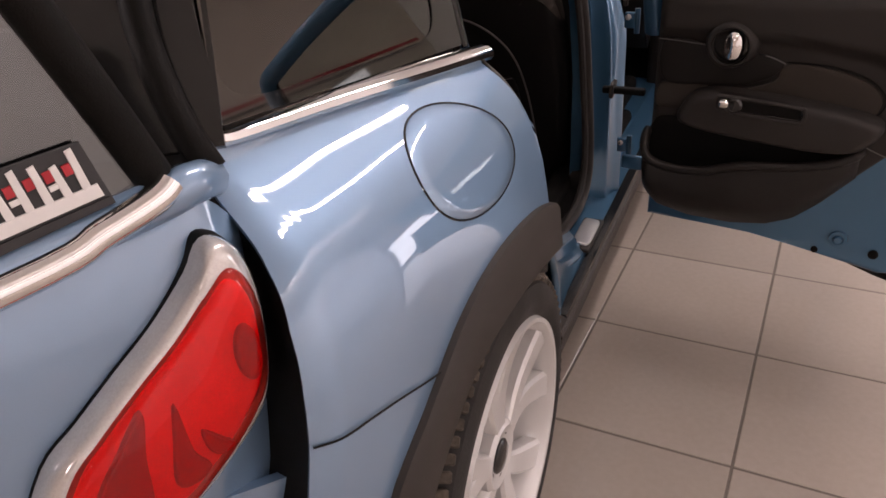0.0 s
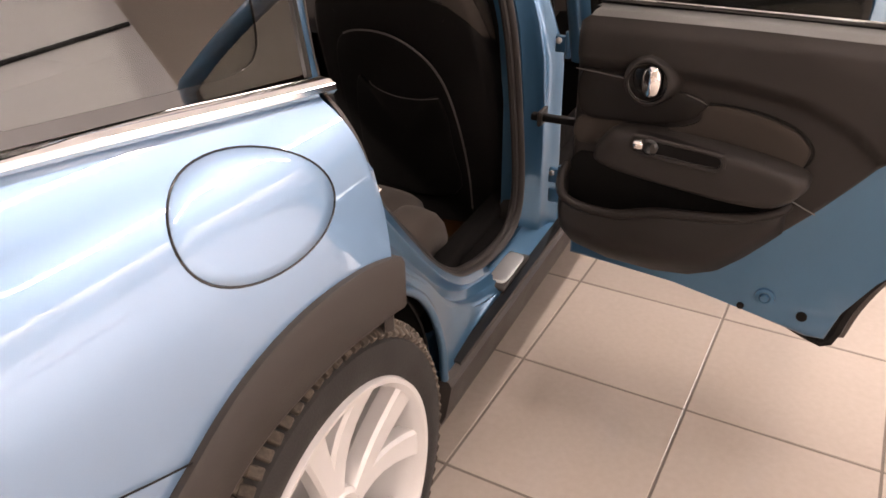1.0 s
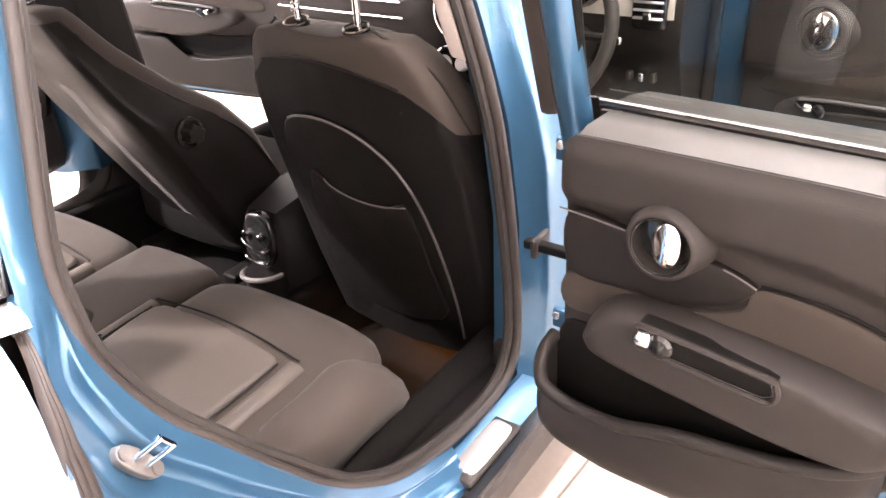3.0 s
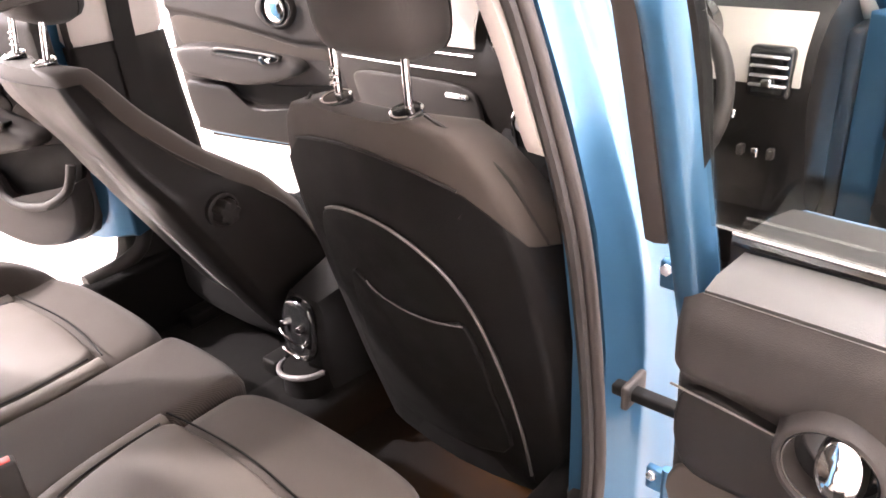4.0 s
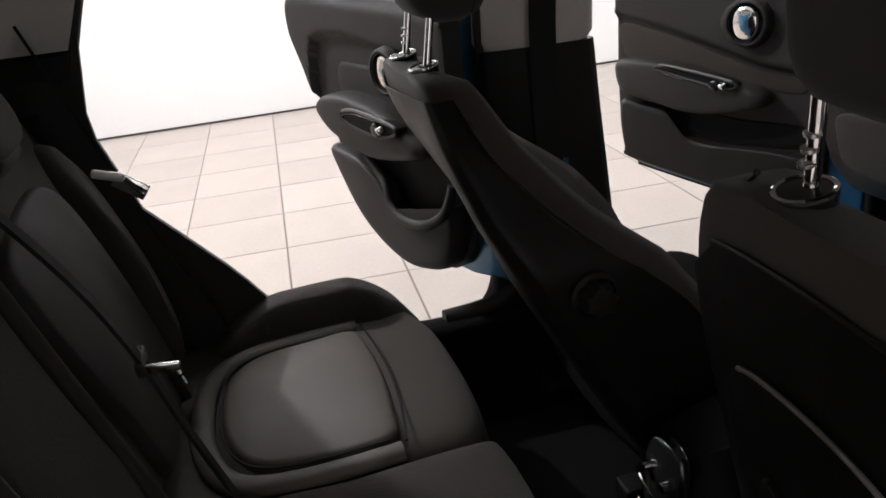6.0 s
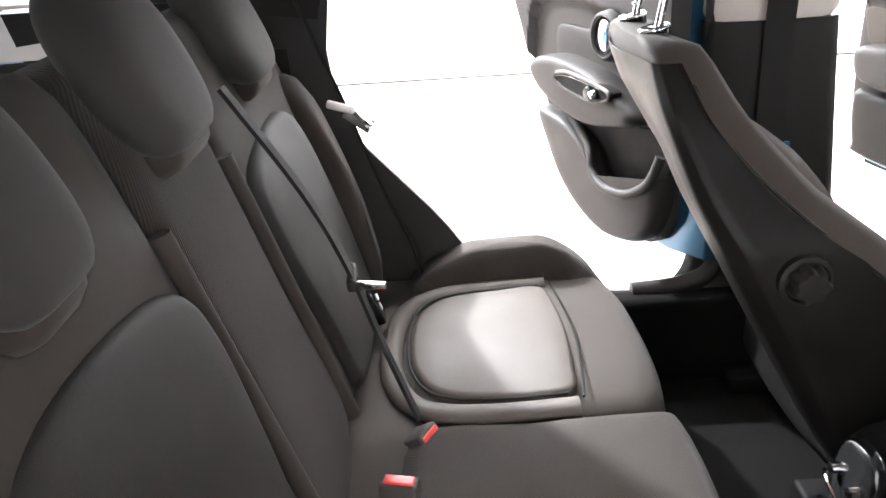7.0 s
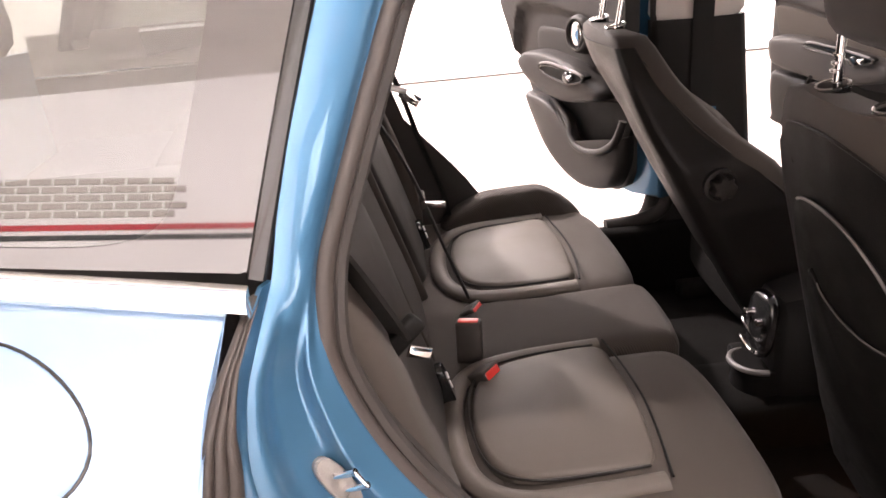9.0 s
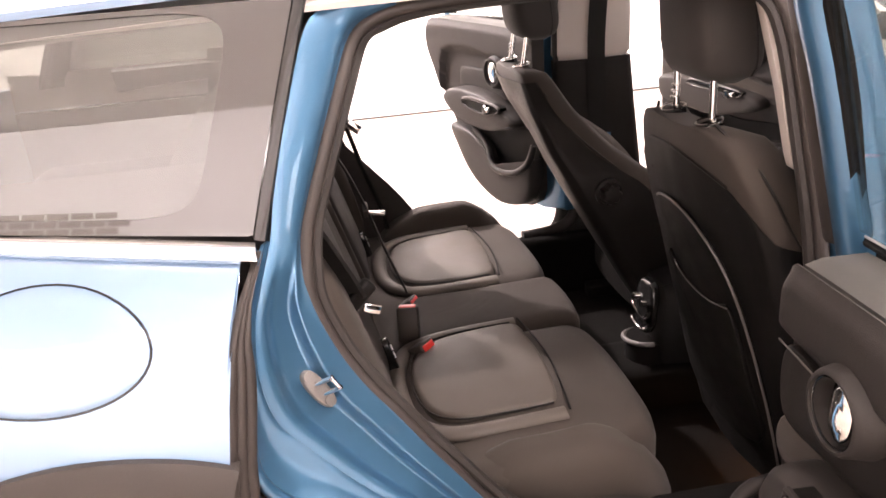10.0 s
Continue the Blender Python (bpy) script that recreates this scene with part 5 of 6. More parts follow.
for i in range(15):
    a0 = 0.096 + i * 0.0135
    tall = (1.021, 1.014, 1.019)[i % 3]
    part("white_bar", cushion([(a0, 0.990), (a0 + 0.0045, tall), (a0 + 0.0095, tall - 0.001), (a0 + 0.006, 0.989)], 0.0062, 0.003, on_plate, 0, 0.0004), WHITE, stk)
    part("red_bar", cushion([(a0 + 0.0078, 1.004), (a0 + 0.009, 1.012), (a0 + 0.0150, 1.0115), (a0 + 0.0140, 1.0035)], 0.006, 0.003, on_plate, 0, 0.0004), STRIPE_RED, stk)
    if i % 2:
        part("pale_bar", cushion([(a0 + 0.006, 0.998), (a0 + 0.0065, 1.002), (a0 + 0.014, 1.0015), (a0 + 0.0135, 0.9975)], 0.006, 0.003, on_plate, 0, 0.0004), WHITE, stk)
part("white_band", cushion([(0.0895, 0.9815), (0.0915, 0.991), (0.30, 0.975), (0.30, 0.965)], 0.006, 0.003, lambda a, b, h2: B(a, b, h2 + 0.001 - 0.18 * (b - 0.972)), 0, 0.0004), WHITE, stk)
part("black_bar", cushion([(0.084, 0.9745), (0.086, 0.9795), (0.30, 0.962), (0.30, 0.957)], 0.006, 0.003, lambda a, b, h2: B(a, b, h2 + 0.001 - 0.18 * (b - 0.972)), 0, 0.0004), STRIPE_BLACK, stk)
part("badge", tube([B(0.035, 0.628, 0.004), B(0.020, 0.640, 0.006), B(0.012, 0.632, 0.006), B(0.004, 0.648, 0.006), B(-0.004, 0.640, 0.004)], 0.004, 8), CHROME, barn, "small chrome badge")
# the far barn door is shut
part("far_tail_door", sheet(lambda u, v: Vector((-0.70 + 0.71 * u, -0.50 - 0.30 * math.sin(min(1.0, u * 1.5) * math.pi / 2), 0.36 + 0.60 * v)), 14, 6, 0.03), PAINT, car)
ob = part("far_rear_window", sheet(lambda u, v: Vector((-0.56 + 0.54 * u + 0.05 * v, -0.62 - 0.17 * math.sin(min(1.0, u * 1.5) * math.pi / 2) + 0.06 * v, 0.985 + 0.19 * v)), 10, 4, 0.004), GLASS, car)
ob.visible_shadow = False
part("far_window_frame", tube([(-0.56, -0.62, 0.97), (-0.53, -0.58, 1.09), (-0.50, -0.55, 1.18), (-0.2, -0.70, 1.195), (-0.015, -0.72, 1.195), (-0.015, -0.79, 0.97), (-0.3, -0.78, 0.97)], 0.022, 10, True, 4), RUBBER, car)
part("tail_header", tube([(-0.58, -0.42, 1.19), (-0.3, -0.52, 1.215), (0.0, -0.55, 1.22), (0.3, -0.52, 1.215), (0.58, -0.36, 1.19)], 0.035, 10), PAINT, car)
part("far_load_trim", sheet(lambda u, v: Vector((-0.62 + 0.03 * v, 0.16 - 0.72 * u, 0.40 + 0.50 * v)), 10, 8, 0.015), PLASTIC, car)
part("far_load_lining", sheet(lambda u, v: Vector((-0.592 - 0.01 * v, 0.16 - 0.72 * u, 0.903 + 0.09 * v)), 10, 4, 0.012), CREAM, car, "cream lining under the far window")
# body opening behind the barn door, with a bump stop
part("gate_seal", tube([(0.655, -0.435, 0.955), (0.625, -0.43, 1.0), (0.585, -0.405, 1.06), (0.56, -0.375, 1.13), (0.54, -0.35, 1.19)], 0.014, 10), RUBBER, car)
# solid black filler: the gap's shade is put into its colour
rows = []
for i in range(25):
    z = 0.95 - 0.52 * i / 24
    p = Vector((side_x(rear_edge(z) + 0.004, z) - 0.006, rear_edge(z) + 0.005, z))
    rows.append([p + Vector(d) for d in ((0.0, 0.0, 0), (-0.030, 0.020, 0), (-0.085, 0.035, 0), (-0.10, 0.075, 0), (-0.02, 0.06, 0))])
part("gate_jamb", loft(rows), RUBBER, car, "black filler for the shade between flank and rear door")
part("bump_stop", lathe([(0.010, 0), (0.010, 0.010), (0.006, 0.016)], (0.598, -0.405, 0.985), (0.5, -0.8, 0), 16), RUBBER, car)


# ---------------------------------------------------------------- front seats
def front_seat(cx, y0, label, z0=0.0, knob=0, lean=0.25, wide=0.0, curve=()):
    """A bucket seat that faces +y; its back leans. cx: its middle line, y0: shift along the car."""
    th = thing("front_seat", (cx, 1.15 + y0, 0.175), label, "car seat", "front seats")

    def yb(z):                                          # rear face of the backrest
        return 0.815 - lean * (z - 0.80) + y0 if not curve else lerp(z, curve)
    def slim(x, z):                                     # the passenger's shell is drawn in on its outer side
        return x * lerp(z, [(0.3, 0.52), (0.55, 0.47), (0.64, 0.44), (0.78, 0.64), (0.92, 0.92)]) if knob and x < 0 else x
    def fwd(x, w, z):                                   # its back is hollow between the bolsters
        return 0.046 * soft((0.90 - x / w) / 0.75) * max(0.0, min(1.0, (0.90 - z) / 0.16)) if knob else 0.0
    HW = [(0.26, 0.200), (0.42, 0.222), (0.60, 0.228), (0.70, 0.226), (0.745, 0.221), (0.79, 0.213), (0.847, 0.198), (0.895, 0.174), (0.918, 0.152), (0.932, 0.128), (0.943, 0.090)]
    if knob:
        HW = [(0.26, 0.215), (0.42, 0.250 + wide * 0.6), (0.60, 0.262 + wide), (0.70, 0.259 + wide), (0.745, 0.250 + wide * 0.4), (0.79, 0.234), (0.847, 0.200), (0.895, 0.158), (0.918, 0.138), (0.932, 0.118), (0.943, 0.085)]
    DS = [(0.26, 0.20), (0.42, 0.255), (0.60, 0.265), (0.68, 0.24), (0.76, 0.165), (0.84, 0.115), (0.90, 0.090), (0.93, 0.075), (0.943, 0.045)]
    if knob:
        DS = [(z, d * 0.93) for z, d in DS]
    DC = [(0.30, 0.14), (0.60, 0.145), (0.80, 0.105), (0.90, 0.08), (0.97, 0.03)]
    rows = []
    for i in range(31):
        z = 0.26 + 0.683 * (i / 30) ** 0.92
        w, ds, dc, b = lerp(z, HW), lerp(z, DS), lerp(z, DC), yb(z)
        ring = []
        for u, f in ((-0.74, 0.0), (-0.32, -0.012), (0, -0.016), (0.32, -0.012), (0.74, 0.0)):
            ring.append((u * w, b + f * (1 if z < 0.88 else (0.943 - z) / 0.063)))
        ring += [(0.92 * w, b + 0.05 * ds), (0.99 * w, b + 0.15 * ds), (1.0 * w, b + 0.55 * ds), (0.975 * w, b + 0.90 * ds), (0.88 * w, b + ds), (0.70 * w, b + 0.9 * ds), (0.52 * w, b + dc)]
        ring += [(0.2 * w, b + dc), (-0.2 * w, b + dc), (-0.52 * w, b + dc), (-0.70 * w, b + 0.9 * ds), (-0.88 * w, b + ds), (-0.975 * w, b + 0.90 * ds), (-1.0 * w, b + 0.55 * ds), (-0.99 * w, b + 0.15 * ds), (-0.92 * w, b + 0.05 * ds)]
        dip = 0.016 * max(0.0, (z - 0.85) / 0.093) ** 1.5              # shallow saddle between the headrest posts
        rows.append([(cx + slim(x, z), y + fwd(x, w, z), z + z0 - dip * math.exp(-(x / 0.105) ** 4)) for x, y in ring])
    back = part("backrest", loft(rows), CLOTH, th, "dark grey-brown cloth backrest", smooth=75)

    # black vinyl cover over the lower back and flanks
    def cover_pt(u, v):
        a = -1 + 2 * u
        zt = lerp(a, [(-1.0, 0.74), (-0.5, 0.83), (-0.333, 0.872), (-0.167, 0.884), (0.0, 0.886), (0.167, 0.876), (0.333, 0.846), (0.5, 0.815), (0.7, 0.775), (1.0, 0.735)]) if not knob else 0.905
        z = 0.262 + (zt - 0.262) * v
        w, ds, b = lerp(z, HW) + 0.0025, lerp(z, DS), yb(z) - 0.0025
        path = [(-0.975, 0.90 * ds), (-1.0, 0.55 * ds), (-0.99, 0.15 * ds), (-0.92, 0.05 * ds), (-0.74, 0.0), (-0.32, -0.012), (0, -0.016), (0.32, -0.012), (0.74, 0.0), (0.92, 0.05 * ds), (0.99, 0.15 * ds), (1.0, 0.55 * ds), (0.975, 0.90 * ds)]
        if knob:                                        # here the seam follows the front edge of the flank
            lim = lerp(z, [(0.56, 0.90), (0.66, 0.80), (0.74, 0.64), (0.82, 0.55), (0.90, 0.50)])
            ex = 1.0 - 0.025 * max(0.0, (lim - 0.55) / 0.35)
            path = [(math.copysign(ex, px) if py > 0.8 * ds else px, min(py, lim * ds)) for px, py in path]
        k = u * 12
        i = min(11, int(k))
        f = k - i
        x, y = path[i][0] + (path[i + 1][0] - path[i][0]) * f, path[i][1] + (path[i + 1][1] - path[i][1]) * f
        return Vector((cx + slim(x * w, z), b + y + fwd(x, 1.0, z), z + z0))
    part("back_cover", sheet(cover_pt, 48, 40, 0.0015), BACKVINYL if knob else VINYL, back, "smooth dark vinyl back cover", smooth=75)

    def R(x, z, h):                                     # on the rear face
        w = lerp(z, HW)
        f = max(0.0, 1 - (x / (0.74 * w)) ** 2)
        return Vector((cx + x, yb(z) - 0.016 * f + 0.05 * max(0.0, abs(x) / w - 0.74) - h, z + z0))
    arch = [(0.148, 0.27), (0.154, 0.40), (0.151, 0.49), (0.143, 0.57), (0.131, 0.635), (0.116, 0.680), (0.093, 0.718), (0.058, 0.750), (0.015, 0.772), (-0.030, 0.780), (-0.075, 0.778), (-0.112, 0.768), (-0.140, 0.748),
            (-0.158, 0.70), (-0.165, 0.60), (-0.165, 0.45), (-0.15, 0.27)]
    sm = [(p.x, p.y) for p in catmull([(x, z, 0) for x, z in arch], 5)]
    # hard black shell with mesh pocket, edged with grey piping
    if not knob:
        back_shell = part("back_shell", cushion(sm, 0.008, -0.01, R, 0.003, 0.005), RUBBER, back, "black hard shell on the backrest", smooth=60)
        part("piping", tube([R(x, z, 0.008) for x, z in sm if x > -0.12 and z > 0.3], 0.0024, 8, k=1), PIPING, back, "grey piping round the shell")
        part("pocket_lip", tube([R(x, z, 0.016) for x, z in ((-0.066, 0.655), (-0.058, 0.644), (-0.03, 0.632), (0.01, 0.624), (0.06, 0.624), (0.108, 0.632))], 0.0013, 8), PIPING, back_shell)
        part("pocket_net", cushion(smooth2([(-0.10, 0.66), (-0.05, 0.634), (0.05, 0.619), (0.110, 0.628), (0.125, 0.50), (0.115, 0.36), (-0.115, 0.36), (-0.13, 0.50)], 4), 0.016, 0.006, R, 0.006, 0.004), RUBBER, back_shell, "slack black storage pocket")
    # seams across the shoulders
    pts = [R(x, lerp(x, [(-0.17, 0.862), (-0.13, 0.876), (-0.07, 0.886), (-0.02, 0.888), (0.02, 0.885), (0.06, 0.877), (0.12, 0.860), (0.17, 0.838)]), 0.001) for x in (-0.15, -0.10, -0.05, 0, 0.05, 0.10, 0.14)]
    if not knob:
        part("seam", tube(pts, 0.0022, 6), PLASTIC, back)
    for sx in (-1, 1):
        if knob and sx < 0:
            continue
        if not knob:
            part("side_seam", tube([R(sx * 0.135, 0.812, 0.001), R(sx * 0.146, 0.826, 0.0), R(sx * 0.155, 0.838, -0.002)], 0.0016, 6), PLASTIC, back)
        w = [(z, lerp(z, HW), lerp(z, DS)) for z in (0.94, 0.88, 0.80, 0.72, 0.62, 0.50, 0.40)]
        part("edge_seam", tube([(cx + sx * (0.985 * hw + 0.001), yb(z) + (0.36 if not knob else lerp(z, [(0.56, 0.90), (0.66, 0.80), (0.74, 0.64), (0.82, 0.55), (0.90, 0.50)])) * ds, z + z0) for z, hw, ds in w if not knob or z < 0.92], 0.0028, 6), PLASTIC, back)
    # headrest on two chrome posts
    for px in (-0.0625, 0.0625):
        part("headrest_post", tube([(cx + px, yb(0.91) + 0.026, 0.91 + z0), (cx + px, yb(1.06) + 0.062, 1.06 + z0)], 0.0058, 12, k=1), CHROME, th, "chrome headrest post")
        part("post_collar", lathe([(0.020, -0.012), (0.0215, 0.0), (0.019, 0.003), (0.009, 0.004)], (cx + px, yb(0.94) + 0.028, 0.9345 + z0), (0, -0.2, 1), 24), GLOSSY, th)
        part("collar_ring", tube([(cx + px + 0.0195 * math.cos(a), yb(0.94) + 0.028 + 0.0195 * math.sin(a), 0.937 + z0 + 0.2 * 0.0195 * math.sin(a)) for a in [2 * math.pi * i / 20 for i in range(20)]], 0.0022, 6, True, 1), CHROME, th)
        if px < 0:
            for k in range(3):
                part("post_notch", lathe([(0.0063, -0.0015), (0.0063, 0.0015)], (cx + px, yb(0.96) + 0.033 + 0.0012 * k, 0.955 + 0.010 * k + z0), (0, -0.2, 1), 12), SATIN, th)
    rows = []
    for i in range(17):
        f = i / 16
        z = 0.992 + 0.185 * f
        e = max(0.02, 1 - (2 * abs(f - 0.5)) ** 4.5) ** 0.5
        hw = (0.094 - 0.014 * f) * (0.55 + 0.45 * e)
        d = 0.060 * (0.3 + 0.7 * e)
        yc = yb(1.0) + 0.072 - 0.10 * (z - 1.0)
        rows.append([(cx + 0.008 + hw * math.copysign(abs(math.cos(a)) ** 0.55, math.cos(a)), yc + d * math.copysign(abs(math.sin(a)) ** 0.7, math.sin(a)), z + z0) for a in [2 * math.pi * k / 32 for k in range(32)]])
    hr = part("headrest", loft(rows), HEADCLOTH, th, "dark padded headrest", smooth=75)
    for sx in (-1, 1):
        part("seam", tube([rows[i][2 if sx > 0 else 14] for i in range(1, 16)], 0.0018, 6, k=1), PLASTIC, hr)
    # seat cushion and base
    def P(a, b, h):
        return Vector((cx + a, b + y0, h + z0 + 0.05 * (b - 1.2)))
    part("seat_cushion", cushion(smooth2([(-0.15 if knob else -0.20, 1.06), (0.20, 1.06), (0.23, 1.14), (0.245, 1.30), (0.20, 1.41), (-0.20, 1.41), (-0.235, 1.30), (-0.16 if knob else -0.23, 1.14)], 5), 0.425, 0.28, P, 0.01, 0.05), CARPET, th, smooth=70)
    for sx in (-1, 1):
        part("side_cover", rbox((cx + sx * 0.222, 1.24 + y0, 0.31 + z0), (0.04, 0.28, 0.11), 0.02), VINYL, th, "plastic seat base cover")
        part("seat_rail", rbox((cx + sx * 0.17, 1.24 + y0, 0.195), (0.05, 0.40, 0.04), 0.008), RUBBER, th)
        if sx > 0 and not knob:
            part("recliner_cover", lathe([(0.060, 0.0), (0.060, 0.015), (0.045, 0.024), (0.01, 0.026)], (cx + sx * 0.232, 0.99 + y0, 0.36 + z0), (sx, 0, 0), 24), PLASTIC, th)
    if knob:
        kx = cx + knob * (0.266 + wide)
        part("lumbar_dial", lathe([(0.033, -0.010), (0.033, 0.005), (0.028, 0.007), (0.027, 0.001)], (kx, 0.848, 0.662), (knob, 0, 0), 28), PLASTIC, th, "round backrest adjuster dial")
        db = bmesh.new()
        rr = []
        for h2, k in ((0.0, 1.0), (0.020, 1.0), (0.026, 0.85), (0.028, 0.5), (0.028, 0.05)):
            rr.append([(kx + knob * h2, 0.848 + (0.0225 + 0.0025 * math.cos(7 * a)) * k * math.cos(a), 0.662 + (0.0225 + 0.0025 * math.cos(7 * a)) * k * math.sin(a)) for a in [2 * math.pi * i / 56 for i in range(56)]])
        part("dial_grip", loft(rr, True, db), PLASTIC, th)
    return th


front_seat(0.39, 0.0, "dark cloth driver's seat with black shell and grey piping")
front_seat(-0.375, -0.085, "dark cloth passenger seat with an adjuster dial", knob=1, lean=0.30, wide=0.034,
           curve=[(0.26, 1.0), (0.40, 0.91), (0.54, 0.830), (0.60, 0.796), (0.66, 0.764), (0.75, 0.724), (0.85, 0.694), (0.937, 0.684), (1.0, 0.686), (1.10, 0.670)])

# ---------------------------------------------------------------- rear bench
bench = thing("rear_bench", (0, 0.5, 0.175), "dark three-place rear bench with pale leatherette seat inserts", "car seat")


def cush_z(a, b):
    """Height of the bench cushions: rises to the front and to the outer bolsters."""
    return 0.448 + 0.045 * (b - 0.35) + 0.040 * max(0.0, (abs(a) - 0.49) / 0.14) ** 1.6 * (1 if abs(a) > 0.49 else 0)


def C(a, b, h):
    return Vector((a, b, h + cush_z(a, b)))


for sx in (1, -1):
    o = [(0.118, 0.33), (0.30, 0.315), (0.50, 0.33), (0.60, 0.36), (0.625 - 0.020 * (sx > 0), 0.46), (0.615 - 0.028 * (sx > 0), 0.58), (0.575 - 0.030 * (sx > 0), 0.665), (0.50, 0.715), (0.36, 0.728), (0.20, 0.724), (0.125, 0.700), (0.108, 0.64), (0.108, 0.45)]
    oc = cushion(smooth2([(sx * a, b) for a, b in o], 5), -0.006, -0.26, C, 0.012, 0.050, 7)
    seat = part("seat_cushion", oc, CLOTH, bench, "dark cloth seat cushion", smooth=75)
    sh = -0.030 if sx > 0 else 0.0
    rim = [(0.140, 0.585), (0.142, 0.46), (0.165, 0.375), (0.235, 0.335), (0.34, 0.328), (0.435, 0.345), (0.485, 0.40), (0.492, 0.50), (0.490, 0.585)]
    ins = [(0.150, 0.575), (0.152, 0.46), (0.178, 0.385), (0.245, 0.350), (0.34, 0.343), (0.43, 0.360), (0.472, 0.41), (0.480, 0.50), (0.478, 0.575), (0.40, 0.592), (0.31, 0.597), (0.22, 0.592)]
    part("seat_insert", cushion(smooth2([(sx * a * (1 - 0.05 * (sx > 0)) + sh * 0.7, b - 0.018 * (sx > 0)) for a, b in ins], 4), 0.012, -0.02, C, 0.006, 0.012), LEATHER, seat, "smooth pale leatherette centre", smooth=70)
    # padded roll that frames the insert on three sides
    border = [C(sx * (0.315 + (a - 0.315) * (1.08 if sx < 0 else 1.02)) + sh, (0.585 if sx < 0 else 0.567) + (b - 0.585) * 1.06, -0.001) for a, b in rim]
    part("insert_border", tube(border, 0.0185, 12, k=6, flat=0.62, side=(0, 0, 1)), LEATHER, seat, "padded leatherette band round the insert", smooth=70)
    part("border_groove", tube([C(sx * (a * (1 - 0.05 * (sx > 0)) + (0.004 if a > 0.315 else -0.004)) + sh * 0.7, b - 0.018 * (sx > 0) - 0.004, 0.0085) for a, b in ins[:9]], 0.0022, 6, k=5), PLASTIC, seat)
    # ribbed bolster along the outer side
    part("outer_bolster", cushion(smooth2([(sx * (a - 0.012 * (sx > 0)), b) for a, b in ((0.515, 0.37), (0.520, 0.50), (0.508, 0.62), (0.500, 0.705), (0.56, 0.722), (0.605, 0.675), (0.622, 0.56), (0.622, 0.42), (0.60, 0.34), (0.55, 0.33))], 5), 0.064 if sx < 0 else 0.020, -0.08,
                                  lambda a, b, h: Vector((a, b, h * (1 if h < 0 else soft((abs(a) - 0.485) / 0.055)) + 0.446 + 0.045 * (b - 0.35) - 2.2 * max(0.0, b - 0.58) ** 1.6 - 0.30 * max(0.0, 0.45 - b))), 0.006, 0.050, 7), RIB if sx < 0 else CLOTH, seat, "cloth side bolster", smooth=75)
    part("seam", tube([C(sx * a + sh, b - 0.018 * (sx > 0), 0.0085) for a, b in ((0.135, 0.592), (0.22, 0.603), (0.31, 0.608), (0.40, 0.603), (0.495, 0.592))], 0.0020, 6), RUBBER, seat)
mid = cushion(smooth2([(-0.106, 0.34), (0.106, 0.34), (0.110, 0.50), (0.110, 0.68), (0.085, 0.718), (-0.085, 0.718), (-0.110, 0.68), (-0.110, 0.50)], 4), 0.004, -0.26, C, 0.006, 0.030)
part("middle_cushion", mid, RIB, bench, "ribbed dark cloth middle seat", smooth=70)
part("bench_base", rbox((0, 0.47, 0.26), (1.22, 0.46, 0.20), 0.04), CARPET, bench)
part("bench_filler", rbox((0, 0.30, 0.37), (1.22, 0.16, 0.14), 0.03), CLOTH, bench)
part("bench_back_board", rbox((0, 0.075, 0.66), (1.18, 0.03, 0.56), 0.01, (16.5, 0, 0)), CARPET, bench)


def back_y(z):
    return 0.243 - 0.30 * (z - 0.45)


def K(a, z, h):
    return Vector((a, back_y(z) + h * 0.94, z + h * 0.33))


